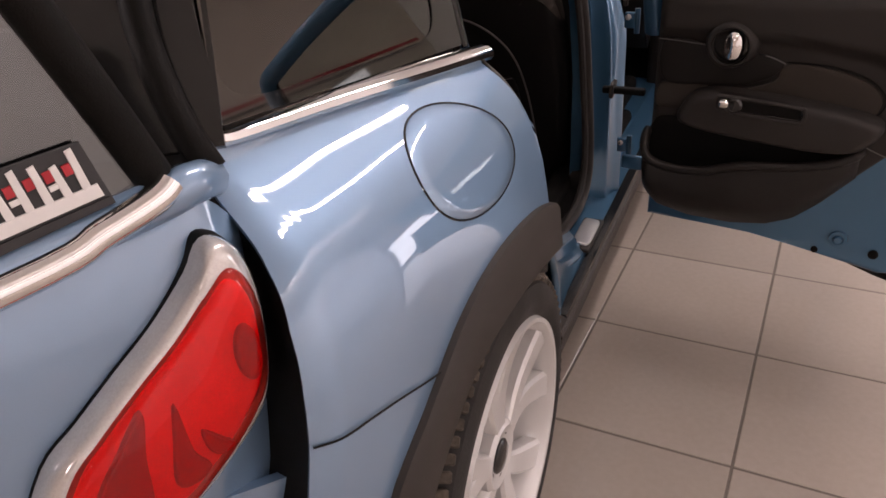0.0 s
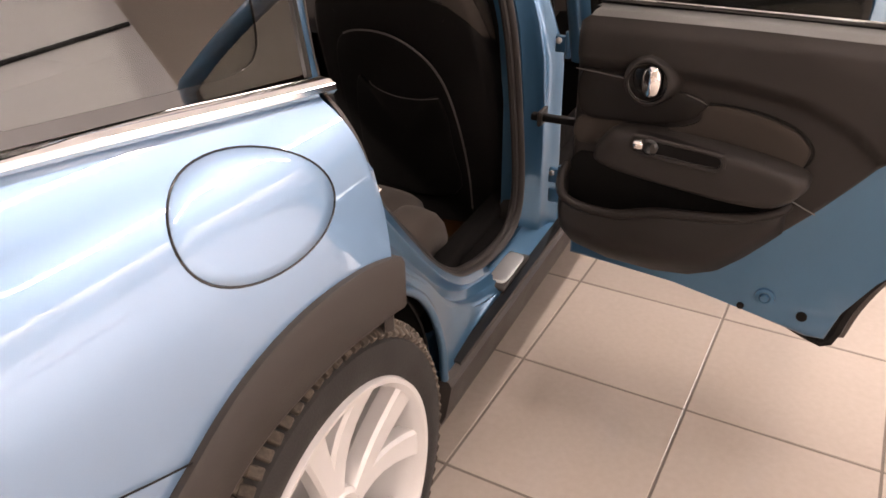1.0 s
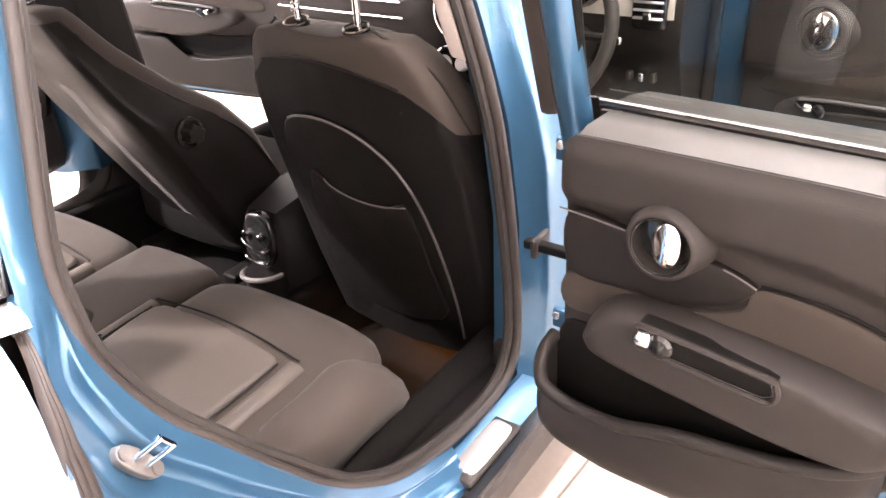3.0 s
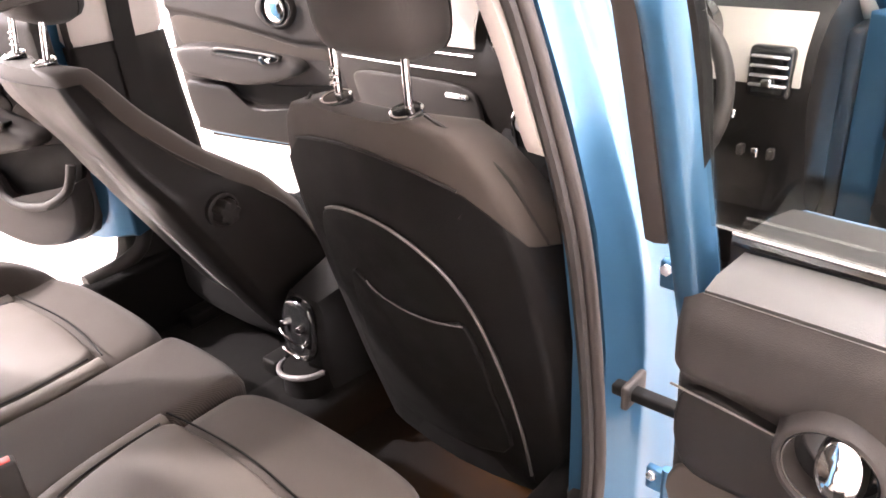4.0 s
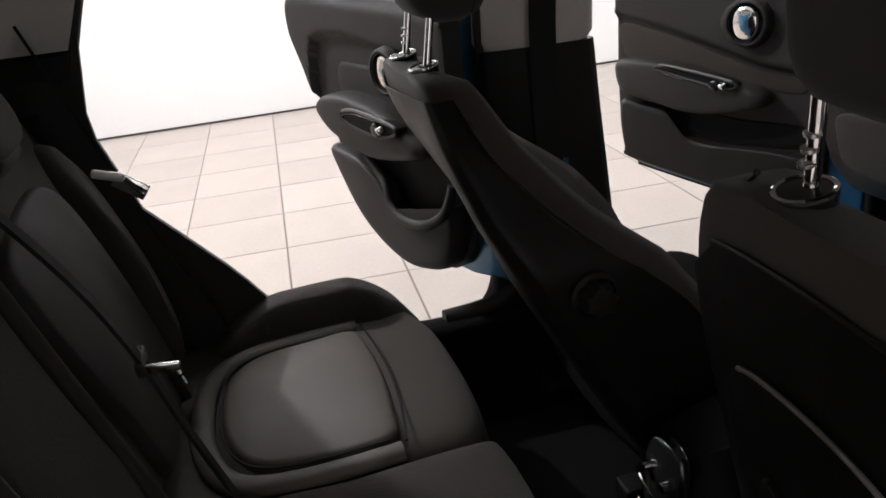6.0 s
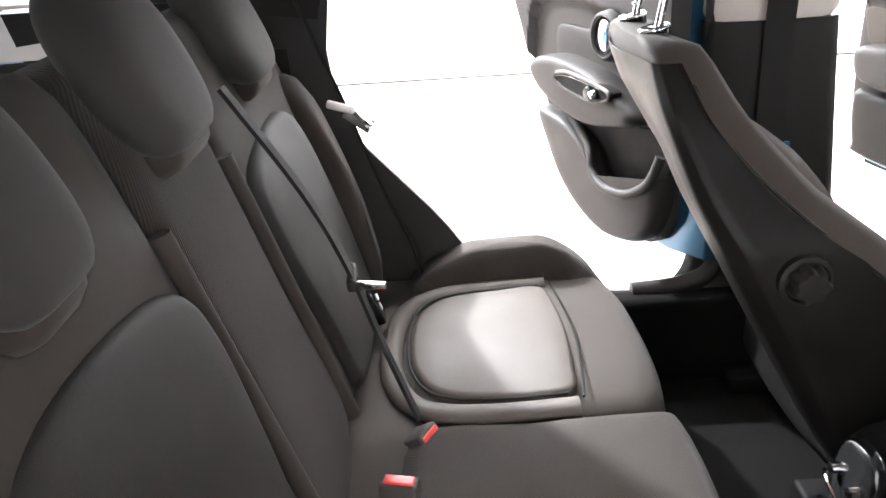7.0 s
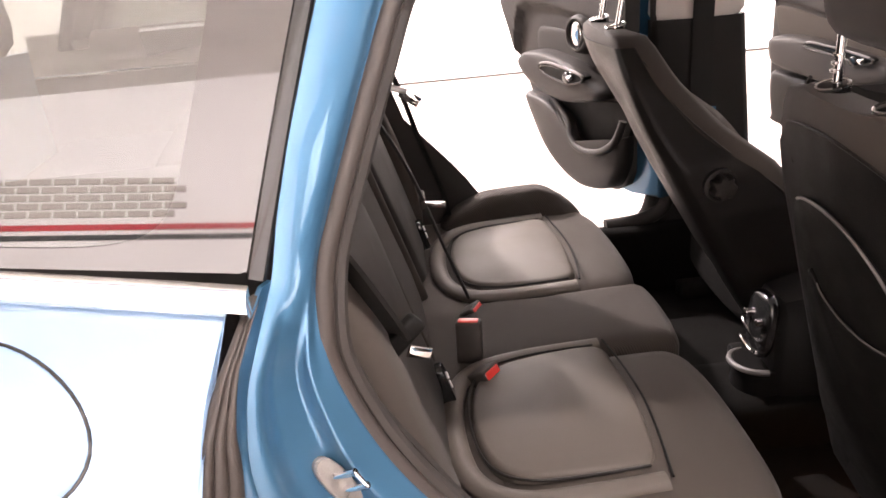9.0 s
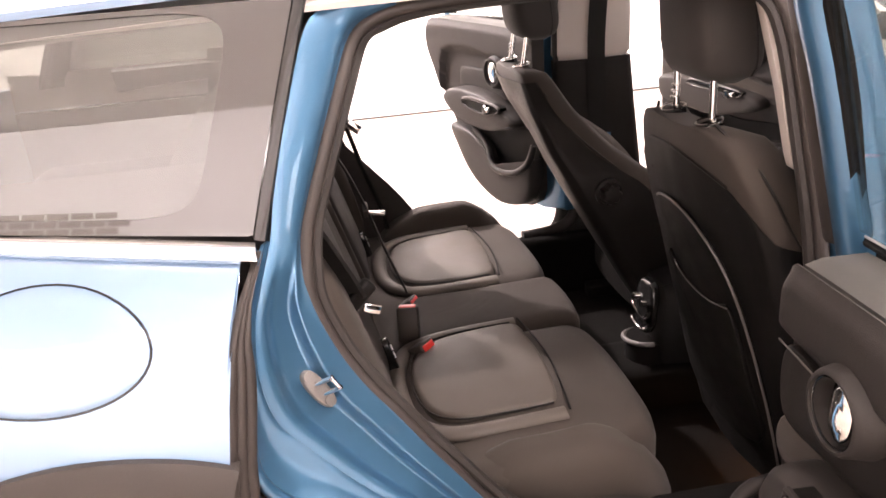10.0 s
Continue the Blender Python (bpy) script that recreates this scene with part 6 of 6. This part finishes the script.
for sx in (1, -1):
    o = [(0.115, 0.445), (0.30, 0.44), (0.54, 0.45), (0.605, 0.52), (0.615, 0.66), (0.60, 0.82), (0.56, 0.925), (0.49, 0.985), (0.34, 1.005), (0.20, 1.005), (0.125, 0.995), (0.108, 0.84), (0.108, 0.60)]
    bk = part("backrest", cushion(smooth2([(sx * a, z) for a, z in o], 5), 0.030, -0.09, K, 0.008, 0.040, 6), CLOTH, bench, "dark cloth rear backrest", smooth=75)
    p = [(0.185, 0.46), (0.34, 0.45), (0.45, 0.46), (0.485, 0.58), (0.482, 0.72), (0.45, 0.798), (0.38, 0.828), (0.26, 0.825), (0.160, 0.800), (0.136, 0.745), (0.145, 0.66), (0.165, 0.56)]
    part("back_insert", cushion(smooth2([(sx * a, z) for a, z in p], 5), 0.048, 0.01, K, 0.006, 0.016), SOFT, bk, "smooth padded back panel", smooth=70)
    b = [(0.485, 0.46), (0.53, 0.47), (0.585, 0.56), (0.590, 0.68), (0.565, 0.80), (0.52, 0.855), (0.485, 0.80), (0.505, 0.66), (0.500, 0.54)]
    part("side_bolster", cushion(smooth2([(sx * a, z) for a, z in b], 5), 0.070, 0.0, K, 0.004, 0.030), CLOTH, bk, smooth=70)
    # bolster on the inner edge
    part("inner_bolster", tube([K(sx * 0.118, z, 0.031) for z in (0.46, 0.55, 0.66, 0.76, 0.84)], 0.012, 10), CLOTH, bk, smooth=70)
    # child-seat anchor pocket
    ax_, az_ = (0.206, 0.462) if sx > 0 else (-0.385, 0.480)
    an = part("anchor_flap", cushion(oval(ax_, az_, 0.018, 0.034, 20, 4), 0.062, 0.03, K, 0, 0.003), GLOSSY, bk, "black anchor flap with a small white symbol")
    part("symbol", lathe([(0.006, 0), (0.006, 0.0015)], K(ax_, az_ + 0.012, 0.0625), (0, 0.94, 0.33), 14), WHITE, an)
    part("symbol_bar", cushion(oval(ax_, az_ - 0.005, 0.0025, 0.007, 10, 4), 0.0635, 0.05, K, 0, 0.0005), WHITE, an)
mid = cushion(smooth2([(-0.104, 0.445), (0.104, 0.445), (0.106, 0.65), (0.104, 0.93), (0.085, 1.0), (-0.085, 1.0), (-0.104, 0.93), (-0.106, 0.65)], 4), 0.034, -0.09, K, 0.004, 0.022)
part("middle_backrest", mid, RIB, bench, "ribbed dark cloth middle backrest", smooth=70)


def rear_headrest(cx, zc, hw, hh, label, lean=0.0):
    th = thing("rear_headrest", (cx, back_y(zc - hh), zc - hh), label, "headrest", "rear headrests")
    rows = []
    for i in range(17):
        f = i / 16
        z = zc - hh + 2 * hh * f
        e = max(0.02, 1 - (2 * abs(f - 0.5)) ** 3.5) ** 0.5
        w = hw * (0.62 + 0.38 * e) * (0.86 + 0.14 * math.sin(f * math.pi))
        d = 0.038 * (0.25 + 0.75 * e)
        yc = back_y(z) + 0.050 - 0.02 * f
        rows.append([(cx + w * math.copysign(abs(math.cos(a)) ** 0.6, math.cos(a)), yc + d * math.copysign(abs(math.sin(a)) ** 0.8, math.sin(a)), z) for a in [2 * math.pi * k / 32 for k in range(32)]])
    part("pad", loft(rows), HEADCLOTH, th, smooth=75)
    part("lower_lobe", rbox((cx, back_y(zc - hh) + 0.040, zc - hh + 0.004), (hw * 1.35, 0.050, 0.055), 0.024, (16, 0, 0)), CLOTH, th, smooth=75)
    for px in (-0.05, 0.05):
        part("post", tube([(cx + px, back_y(zc - hh) + 0.03, zc - hh - 0.05), (cx + px, back_y(zc) + 0.04, zc)], 0.007, 10, k=1), CHROME, th)
    return th


rear_headrest(0.326, 0.968, 0.070, 0.074, "dark padded headrest with low front lobe on the bench")
rear_headrest(0.010, 0.985, 0.098, 0.080, "dark padded middle headrest of the rear bench")
rear_headrest(-0.33, 0.980, 0.100, 0.080, "dark padded far headrest of the rear bench")

# belts and buckles
def strap(bm, pts, half, side):
    rows = []
    for p in catmull(pts, 5):
        sd = Vector(side)
        n = Vector((0, 0.0022, 0.0012))
        rows.append([p - sd * half - n, p + sd * half - n, p + sd * half + n, p - sd * half + n])
    return loft(rows, True, bm)


def buckle(at, turn, label):
    """A buckle whose middle lies at the given place, turned by degrees."""
    th = thing("seat_belt_buckle", (at[0], at[1], at[2] - 0.06), label, "seat belt buckle", "buckles")
    m, rot = Vector(at), Euler([radians(a) for a in turn]).to_matrix()
    part("stalk", rbox(m + rot @ Vector((0, 0.0, -0.060)), (0.026, 0.010, 0.05), 0.003, turn), ZINC, th, "grey metal stalk")
    part("stalk_sleeve", rbox(m + rot @ Vector((0, 0.0, -0.085)), (0.036, 0.020, 0.03), 0.006, turn), BELT, th)
    part("body", rbox(m, (0.046, 0.026, 0.082), 0.005, turn), CLAD, th, "black buckle body")
    part("button", rbox(m + rot @ Vector((0, 0, 0.040)), (0.036, 0.017, 0.006), 0.0025, turn), RED, th, "red release button")
    return th


buckle((0.076, 0.343, 0.474), (-6, 0, 78), "black seat belt buckle with red button standing upright")
buckle((0.146, 0.345, 0.444), (-60, 0, -40), "black seat belt buckle with red button lying forward")
buckle((-0.106, 0.347, 0.425), (-56, 0, -28), "black seat belt buckle with red button on the far seat")

belt_l = thing("seat_belt", (-0.60, 0.2, 0.5), "black far-side seat belt with a steel tongue", "seat belt")
part("webbing", strap(None, [(-0.575, 0.16, 1.04), (-0.50, 0.215, 0.93), (-0.43, 0.262, 0.84), (-0.47, 0.30, 0.70), (-0.53, 0.345, 0.55), (-0.56, 0.36, 0.47)], 0.022, (0.85, 0.1, 0.35)), BELT, belt_l)
tg = part("tongue", rbox((-0.404, 0.262, 0.833), (0.010, 0.044, 0.013), 0.004, (-18, 0, 0)), ALLOY, belt_l, "grey belt tongue holder")
part("plate", rbox((-0.408, 0.288, 0.812), (0.005, 0.048, 0.024), 0.002, (-38, 0, 0)), CHROME, tg, "steel belt tongue")
belt_m = thing("seat_belt", (-0.12, 0.25, 0.5), "black middle seat belt hanging against the backrest", "seat belt")
part("webbing", strap(None, [(-0.125, 0.165, 0.93), (-0.128, 0.24, 0.80), (-0.132, 0.285, 0.69), (-0.122, 0.32, 0.58), (-0.105, 0.36, 0.47)], 0.010, (1, 0, 0)), BELT, belt_m)
tg = part("tongue", rbox((-0.138, 0.288, 0.672), (0.040, 0.012, 0.020), 0.004, (0, 15, 0)), CLAD, belt_m)
part("plate", rbox((-0.128, 0.308, 0.664), (0.006, 0.048, 0.012), 0.002, (-6, 0, 0)), CHROME, tg, "steel belt tongue")
belt_r = thing("seat_belt", (0.60, 0.2, 0.5), "black near-side seat belt with a steel tongue", "seat belt")
part("webbing", strap(None, [(0.590, 0.140, 1.0), (0.572, 0.176, 0.91), (0.552, 0.202, 0.85), (0.532, 0.226, 0.79), (0.514, 0.240, 0.748)], 0.019, (0.62, 0.50, 0.25)), BELT, belt_r)

tg = part("tongue", rbox((0.512, 0.240, 0.750), (0.018, 0.024, 0.056), 0.006, (-50, 0, 15)), RUBBER, belt_r, "black tongue grip")
part("plate", rbox((0.503, 0.258, 0.722), (0.004, 0.030, 0.015), 0.002, (-24, 0, 18)), CHROME, tg, "steel belt tongue")

# ---------------------------------------------------------------- cabin trim
for sgn in (1, -1):
    # lower rear side trim beside the bench
    def trim_pt(u, v, sgn=sgn):
        z = 0.36 + v * 0.63
        x = lerp(z, [(0.36, 0.668), (0.65, 0.656), (0.75, 0.645), (0.85, 0.626), (0.93, 0.598), (0.99, 0.574)])
        y = lerp(z, [(0.36, 0.50), (0.44, 0.45), (0.50, 0.392), (0.60, 0.318), (0.65, 0.282), (0.75, 0.218), (0.81, 0.196), (0.86, 0.194), (0.93, 0.212), (0.99, 0.232)])
        return Vector((sgn * (x + 0.008 * math.sin(u * math.pi)), y * (1 - u) - 0.30 * u, z))
    part("side_trim", sheet(trim_pt, 8, 24, 0.015), SOFT, car, "dark rear side trim", smooth=60)
    part("upper_side_trim", sheet(lambda u, v, sgn=sgn: Vector((sgn * (0.574 - 0.055 * v), lerp(v, [(0, 0.228), (1, 0.305)]) - 0.14 * u, 0.995 + v * 0.17)), 4, 6, 0.012), SOFT if sgn > 0 else CREAM, car)
    # centre pillar covers: cream above, black below
    zs = 0.893 if sgn < 0 else 0.905
    yo, yl = (0.09, 0.09) if sgn < 0 else (-0.085, 0.035)

    def cover(rows, dy):
        return loft([[(sgn * x, y + dy, z) for x, y in ((xi + 0.004, ya + 0.012), (xi + 0.016, ya), (xi + 0.040, ya - 0.004), (xi + 0.05, ya + 0.05), (xi + 0.05, yb2), (xi + 0.01, yb2), (xi - 0.004, yb2 - 0.02), (xi - 0.008, (ya + yb2) / 2))] for z, xi, ya, yb2 in rows])
    up = ((zs - 0.012, 0.622, 0.835, 0.985), (zs - 0.006, 0.618, 0.815, 1.015), (zs + 0.012, 0.614, 0.804, 1.028), (1.0, 0.592, 0.802, 1.02), (1.17, 0.548, 0.806, 1.0))
    if sgn > 0:
        up = ((zs - 0.012, 0.588, 0.945, 0.985), (zs - 0.006, 0.583, 0.934, 1.015), (zs + 0.012, 0.579, 0.930, 1.028), (1.0, 0.558, 0.922, 1.02), (1.17, 0.496, 0.905, 1.0))
    part("pillar_cover_upper", cover(up, yo), CREAM, car, "cream upper pillar cover", smooth=60)
    back = 0.062 if sgn < 0 else 0.0
    part("pillar_cover_lower", cover(((0.30, 0.625, 0.80 - back, 1.12), (0.40, 0.625, 0.87 - back, 1.09), (0.55, 0.622, 0.888 - back, 1.07), (0.75, 0.616 if sgn < 0 else 0.592, 0.872 - back, 1.045), (zs - 0.003, 0.613 if sgn < 0 else 0.572, 0.866 - back, 1.03)), yl), PLASTIC, car, "black lower pillar cover", smooth=60)
    if sgn < 0:
        part("belt_strap", strap(None, [(-0.538, 0.912 + yo, 1.15), (-0.574, 0.912 + yo, 1.0), (-0.596, 0.917 + yo, 0.88), (-0.600, 0.925 + yo, 0.66), (-0.60, 0.95 + yo, 0.40)], 0.024, (0, 1, 0)), BELT, car, "black front seat belt webbing")
        part("far_pillar_trim", sheet(lambda u, v: Vector((-0.606 + 0.02 * v, lerp(v, [(0, 0.50), (0.25, 0.40), (0.5, 0.27), (0.75, 0.222), (1, 0.245)]) - 0.30 * u, 0.42 + v * 0.60)), 6, 14, 0.012), SOFT, car, smooth=60)
    part("scuff_trim", rbox((sgn * 0.652, 0.95, 0.315), (0.060, 1.1, 0.05), 0.02), CARPET, car)
part("pillar_foot", tube([(-0.632, 0.78, 0.362), (-0.632, 0.85, 0.366), (-0.630, 0.90, 0.378), (-0.628, 0.935, 0.404), (-0.626, 0.955, 0.45)], 0.020, 10, k=5), SOFT, car, "curved plastic foot of the far centre pillar", smooth=60)
part("parcel_area", slab(-0.62, 0.62, -0.35, 0.10, 0.72, 0.74), CARPET, car)

# centre console with a rear air outlet
con = thing("centre_console", (0, 1.2, 0.175), "black centre console with chrome-ringed rear outlets", "console")
rows = []
for y, zt, w in ((0.918, 0.43, 0.052), (0.935, 0.462, 0.062), (1.05, 0.485, 0.075), (1.30, 0.485, 0.085), (1.45, 0.47, 0.09), (1.62, 0.50, 0.10), (1.72, 0.56, 0.11)):
    rows.append([(x, y, z) for x, z in ((-w, 0.17), (-w, zt - 0.03), (-w + 0.02, zt), (w - 0.02, zt), (w, zt - 0.03), (w, 0.17))])
part("body", loft(rows), VINYL, con, smooth=40)
rear = part("rear_face", cushion(oval(0.006, 0.402, 0.045, 0.066, 32, 3.0), 0.022, 0.0, lambda a, b, h: Vector((a, 0.918 - h + 0.10 * (b - 0.37), b)), 0.004, 0.010), GLOSSY, con, "gloss black outlet panel", smooth=60)
for zc, rx, rz in ((0.402, 0.043, 0.026), (0.362, 0.036, 0.016)):
    part("chrome_arc", tube([(0.006 + rx * math.cos(a), 0.893 + 0.10 * (zc - 0.37) - 0.004 * math.cos(a) ** 2, zc + rz * math.sin(a)) for a in [math.pi * (1 + i / 12) for i in range(13)]], 0.0032, 8, k=1), CHROME, rear)
for dx in (-0.024, 0.024):
    part("outlet_knob", lathe([(0.008, 0), (0.008, 0.010), (0.004, 0.013)], (0.006 + dx, 0.898, 0.418), (0, -1, 0), 14), CHROME, rear)
part("lower_rim", tube([(0.006 + 0.060 * math.cos(a), 0.905 - 0.045 * math.sin(a), 0.318 + 0.01 * math.cos(a)) for a in [math.pi * i / 12 for i in range(13)]], 0.006, 8, k=1), PIPING, con, "grey curved lower rim")
part("lower_cup", lathe([(0.054, 0.0), (0.056, 0.06), (0.050, 0.13)], (0.006, 0.915, 0.19), (0, 0, 1), 28), VINYL, con)
sh = thing("gear_lever", (0.011, 1.547, 0.48), "chrome topped gear lever on the console", "gear lever")
part("boot", lathe([(0.045, 0), (0.030, 0.03), (0.014, 0.06)], (0.011, 1.56, 0.47), (0, -0.1, 1), 20), SOFT, sh)
part("grip", lathe([(0.012, 0), (0.020, 0.02), (0.024, 0.04), (0.020, 0.052), (0.006, 0.056)], (0.011, 1.552, 0.522), (0, -0.1, 1), 24), CHROME, sh)

# dashboard
dash = thing("dashboard", (0, 1.75, 0.5), "grey-beige dashboard with chrome strips and round vents", "dashboard")
rows = []
for x in np.linspace(-0.665, 0.665, 23):
    k = 1 - (abs(x) / 0.665) ** 4 * 0.25
    rows.append([(x, y, z) for y, z in ((1.70, 0.60), (1.665, 0.70), (1.655, 0.745), (1.675, 0.845), (1.72, 0.895 * (0.98 + 0.02 * k)), (1.80, 0.925), (1.95, 0.935), (2.0, 0.85), (2.0, 0.55), (1.80, 0.45), (1.735, 0.52))])
part("body", loft(rows), PLASTIC, dash, smooth=50)
part("decor_panel", sheet(lambda u, v: Vector((-0.60 + 0.48 * u, 1.648 + 0.052 * v ** 1.5 - 0.008 * math.sin(v * math.pi), 0.778 + 0.125 * v)), 10, 5, 0.006), DASH, dash, "pale satin dashboard decor panel")
part("decor_panel", sheet(lambda u, v: Vector((0.20 + 0.45 * u, 1.648 + 0.052 * v ** 1.5 - 0.008 * math.sin(v * math.pi), 0.778 + 0.125 * v)), 10, 5, 0.006), DASH, dash, "pale satin dashboard decor panel")
for z, y in ((0.757, 1.648), (0.711, 1.655)):
    part("chrome_line", tube([(-0.62, y, z), (-0.36, y - 0.004, z), (-0.13, y, z)], 0.003, 8, k=3), SATIN, dash)
part("glovebox", cushion(oval(-0.38, 0.60, 0.235, 0.075, 36, 5), 0.012, 0.0, lambda a, b, h: Vector((a, 1.700 - h - 0.3 * (b - 0.6), b)), 0.004, 0.008), SOFT, dash, "dark glovebox lid", smooth=60)
part("glovebox_pull", rbox((-0.21, 1.672, 0.640), (0.075, 0.012, 0.014), 0.004), SATIN, dash)


def round_vent(x, z, r):
    v = part("air_vent", lathe([(r, 0.0), (r, 0.014), (r * 0.86, 0.018), (r * 0.82, 0.006)], (x, 1.665, z), (0, -1, 0.1), 32), GLOSSY, dash, "round black air vent")
    for k in range(-2, 3):
        part("vane", rbox((x, 1.652, z + k * r * 0.30), (r * 1.5 * (1 - 0.12 * abs(k)), 0.012, 0.004), 0.001, seg=1), SATIN, v)
    part("vane_knob", rbox((x, 1.643, z), (0.014, 0.010, 0.012), 0.003), CHROME, v)
    return v


round_vent(-0.040, 0.815, 0.046)
round_vent(0.205, 0.815, 0.046)
vr = part("air_vent", rbox((0.595, 1.648, 0.802), (0.085, 0.03, 0.10), 0.012), GLOSSY, dash, "square black corner vent")
for k in range(4):
    part("vane", rbox((0.595, 1.632, 0.822 - 0.018 * k + 0.012), (0.07, 0.012, 0.005), 0.0015, seg=1), SATIN, vr)
part("vane_knob", rbox((0.595, 1.626, 0.785), (0.02, 0.012, 0.016), 0.004), CHROME, vr)
for k in range(-1, 2):
    part("light_switch", rbox((0.575 + 0.03 * k, 1.672, 0.632), (0.014, 0.02, 0.022), 0.004), CHROME if k == 0 else CLAD, dash)
ctr = part("centre_dial", lathe([(0.083, 0), (0.083, 0.016), (0.074, 0.022), (0.070, 0.008)], (0.082, 1.655, 0.758), (0, -1, 0.15), 40), GLOSSY, dash)
part("dial_ring", tube([(0.082 + 0.080 * math.cos(a), 1.634 + 0.012 * math.sin(a), 0.758 + 0.080 * math.sin(a)) for a in [2 * math.pi * i / 36 for i in range(36)]], 0.0045, 8, True, 1), CHROME, ctr)
st = part("control_panel", cushion(oval(0.062, 0.55, 0.088, 0.105, 36, 3.2), 0.016, 0.0, lambda a, b, h: Vector((a, 1.690 - h - 0.25 * (b - 0.55), b)), 0.004, 0.008), GLOSSY, dash, "gloss black control stack", smooth=60)
part("chrome_ring", tube([(0.062 + a, 1.672 - 0.25 * b, 0.55 + b) for a, b in oval(0, 0, 0.086, 0.103, 36, 3.2)], 0.0045, 8, True, 1), CHROME, st)
for k in range(3):
    part("control_dial", lathe([(0.020, 0), (0.020, 0.014), (0.016, 0.018)], (0.012 + 0.054 * k, 1.664, 0.603), (0, -1, 0.2), 20), SATIN, st)
    part("toggle", rbox((0.026 + 0.047 * k, 1.684, 0.535), (0.012, 0.03, 0.026), 0.004), CHROME, st)

whl = thing("steering_wheel", (0.415, 1.45, 0.70), "black steering wheel with chrome spokes", "steering wheel")
wc, wn2 = Vector((0.415, 1.44, 0.785)), Vector((0, -0.92, 0.38)).normalized()
wa, wb = Vector((1, 0, 0)), wn2.cross(Vector((1, 0, 0)))
part("wheel_rim", tube([wc + wa * 0.175 * math.cos(a) + wb * 0.175 * math.sin(a) for a in [2 * math.pi * i / 40 for i in range(40)]], 0.0155, 10, True, 1), SOFT, whl, "leather-wrapped rim")
part("hub", lathe([(0.062, -0.02), (0.062, 0.006), (0.05, 0.02), (0.01, 0.024)], wc - wn2 * 0.02, wn2, 28), PLASTIC, whl)
for a in (0.0, math.pi, -math.pi / 2):
    dd = wa * math.cos(a) + wb * math.sin(a)
    part("spoke", tube([wc - wn2 * 0.015 + dd * 0.05, wc - wn2 * 0.012 + dd * 0.165], 0.012, 8, k=1, flat=0.6), PLASTIC, whl)
part("column", tube([wc - wn2 * 0.03, wc - wn2 * 0.24], 0.045, 14, k=1), PLASTIC, whl)
part("stalk", tube([wc - wn2 * 0.07, wc - wn2 * 0.06 + wa * 0.16], 0.008, 8, k=1), CLAD, whl)
part("stalk_tip", rbox(wc - wn2 * 0.06 + wa * 0.165, (0.026, 0.016, 0.016), 0.005), CHROME, whl)
ins = part("instrument_dial", lathe([(0.075, 0), (0.075, 0.05), (0.064, 0.055), (0.060, 0.01)], (0.415, 1.66, 0.86), (0, -1, 0.25), 32), GLOSSY, dash)
part("dial_ring", tube([(0.415 + 0.07 * math.cos(a), 1.607, 0.872 + 0.07 * math.sin(a)) for a in [2 * math.pi * i / 32 for i in range(32)]], 0.004, 8, True, 1), CHROME, ins)

# ---------------------------------------------------------------- floor tiles
tile_mesh = bpy.data.meshes.new("tile")
tb = slab(-PITCH / 2 + 0.0013, PITCH / 2 - 0.0013, -PITCH / 2 + 0.0013, PITCH / 2 - 0.0013, -0.008, 0.0)
for v in tb.verts:
    v.co *= S
tb.to_mesh(tile_mesh)
tb.free()
tile_mesh.materials.append(TILE)
rest = bmesh.new()
TURN = radians(-3.0)                       # the tiles lie slightly askew to the car


def turned(x, y):
    dx, dy = x - GX, y - GY
    return GX + dx * math.cos(TURN) - dy * math.sin(TURN), GY + dx * math.sin(TURN) + dy * math.cos(TURN)


nx0, nx1 = math.ceil((XL - GX) / PITCH), math.floor((XR + 0.5 - GX) / PITCH) + 1
ny0, ny1 = math.ceil((YB - GY) / PITCH), math.floor((YF - GY) / PITCH)
for i in range(nx0 - 1, nx1 + 1):
    for j in range(ny0 - 1, ny1 + 1):
        x, y = GX + PITCH * (i + 0.5), GY + PITCH * (j + 0.5)
        if -4.6 < x < 2.2 and -1.4 < y < 3.4 and not (-0.55 < x < 0.4 and y > -0.6):
            ob = new("tile", tile_mesh)
            ob.parent = floor
            ob.location = Vector((*turned(x, y), 0)) * S
            ob.rotation_euler.z = TURN
        else:
            rbox((*turned(x, y), -0.004), (PITCH - 0.0026, PITCH - 0.0026, 0.008), 0.003, (0, 0, math.degrees(TURN)), 1, rest)
part("far_tiles", rest, TILE, floor, kind="stuff")
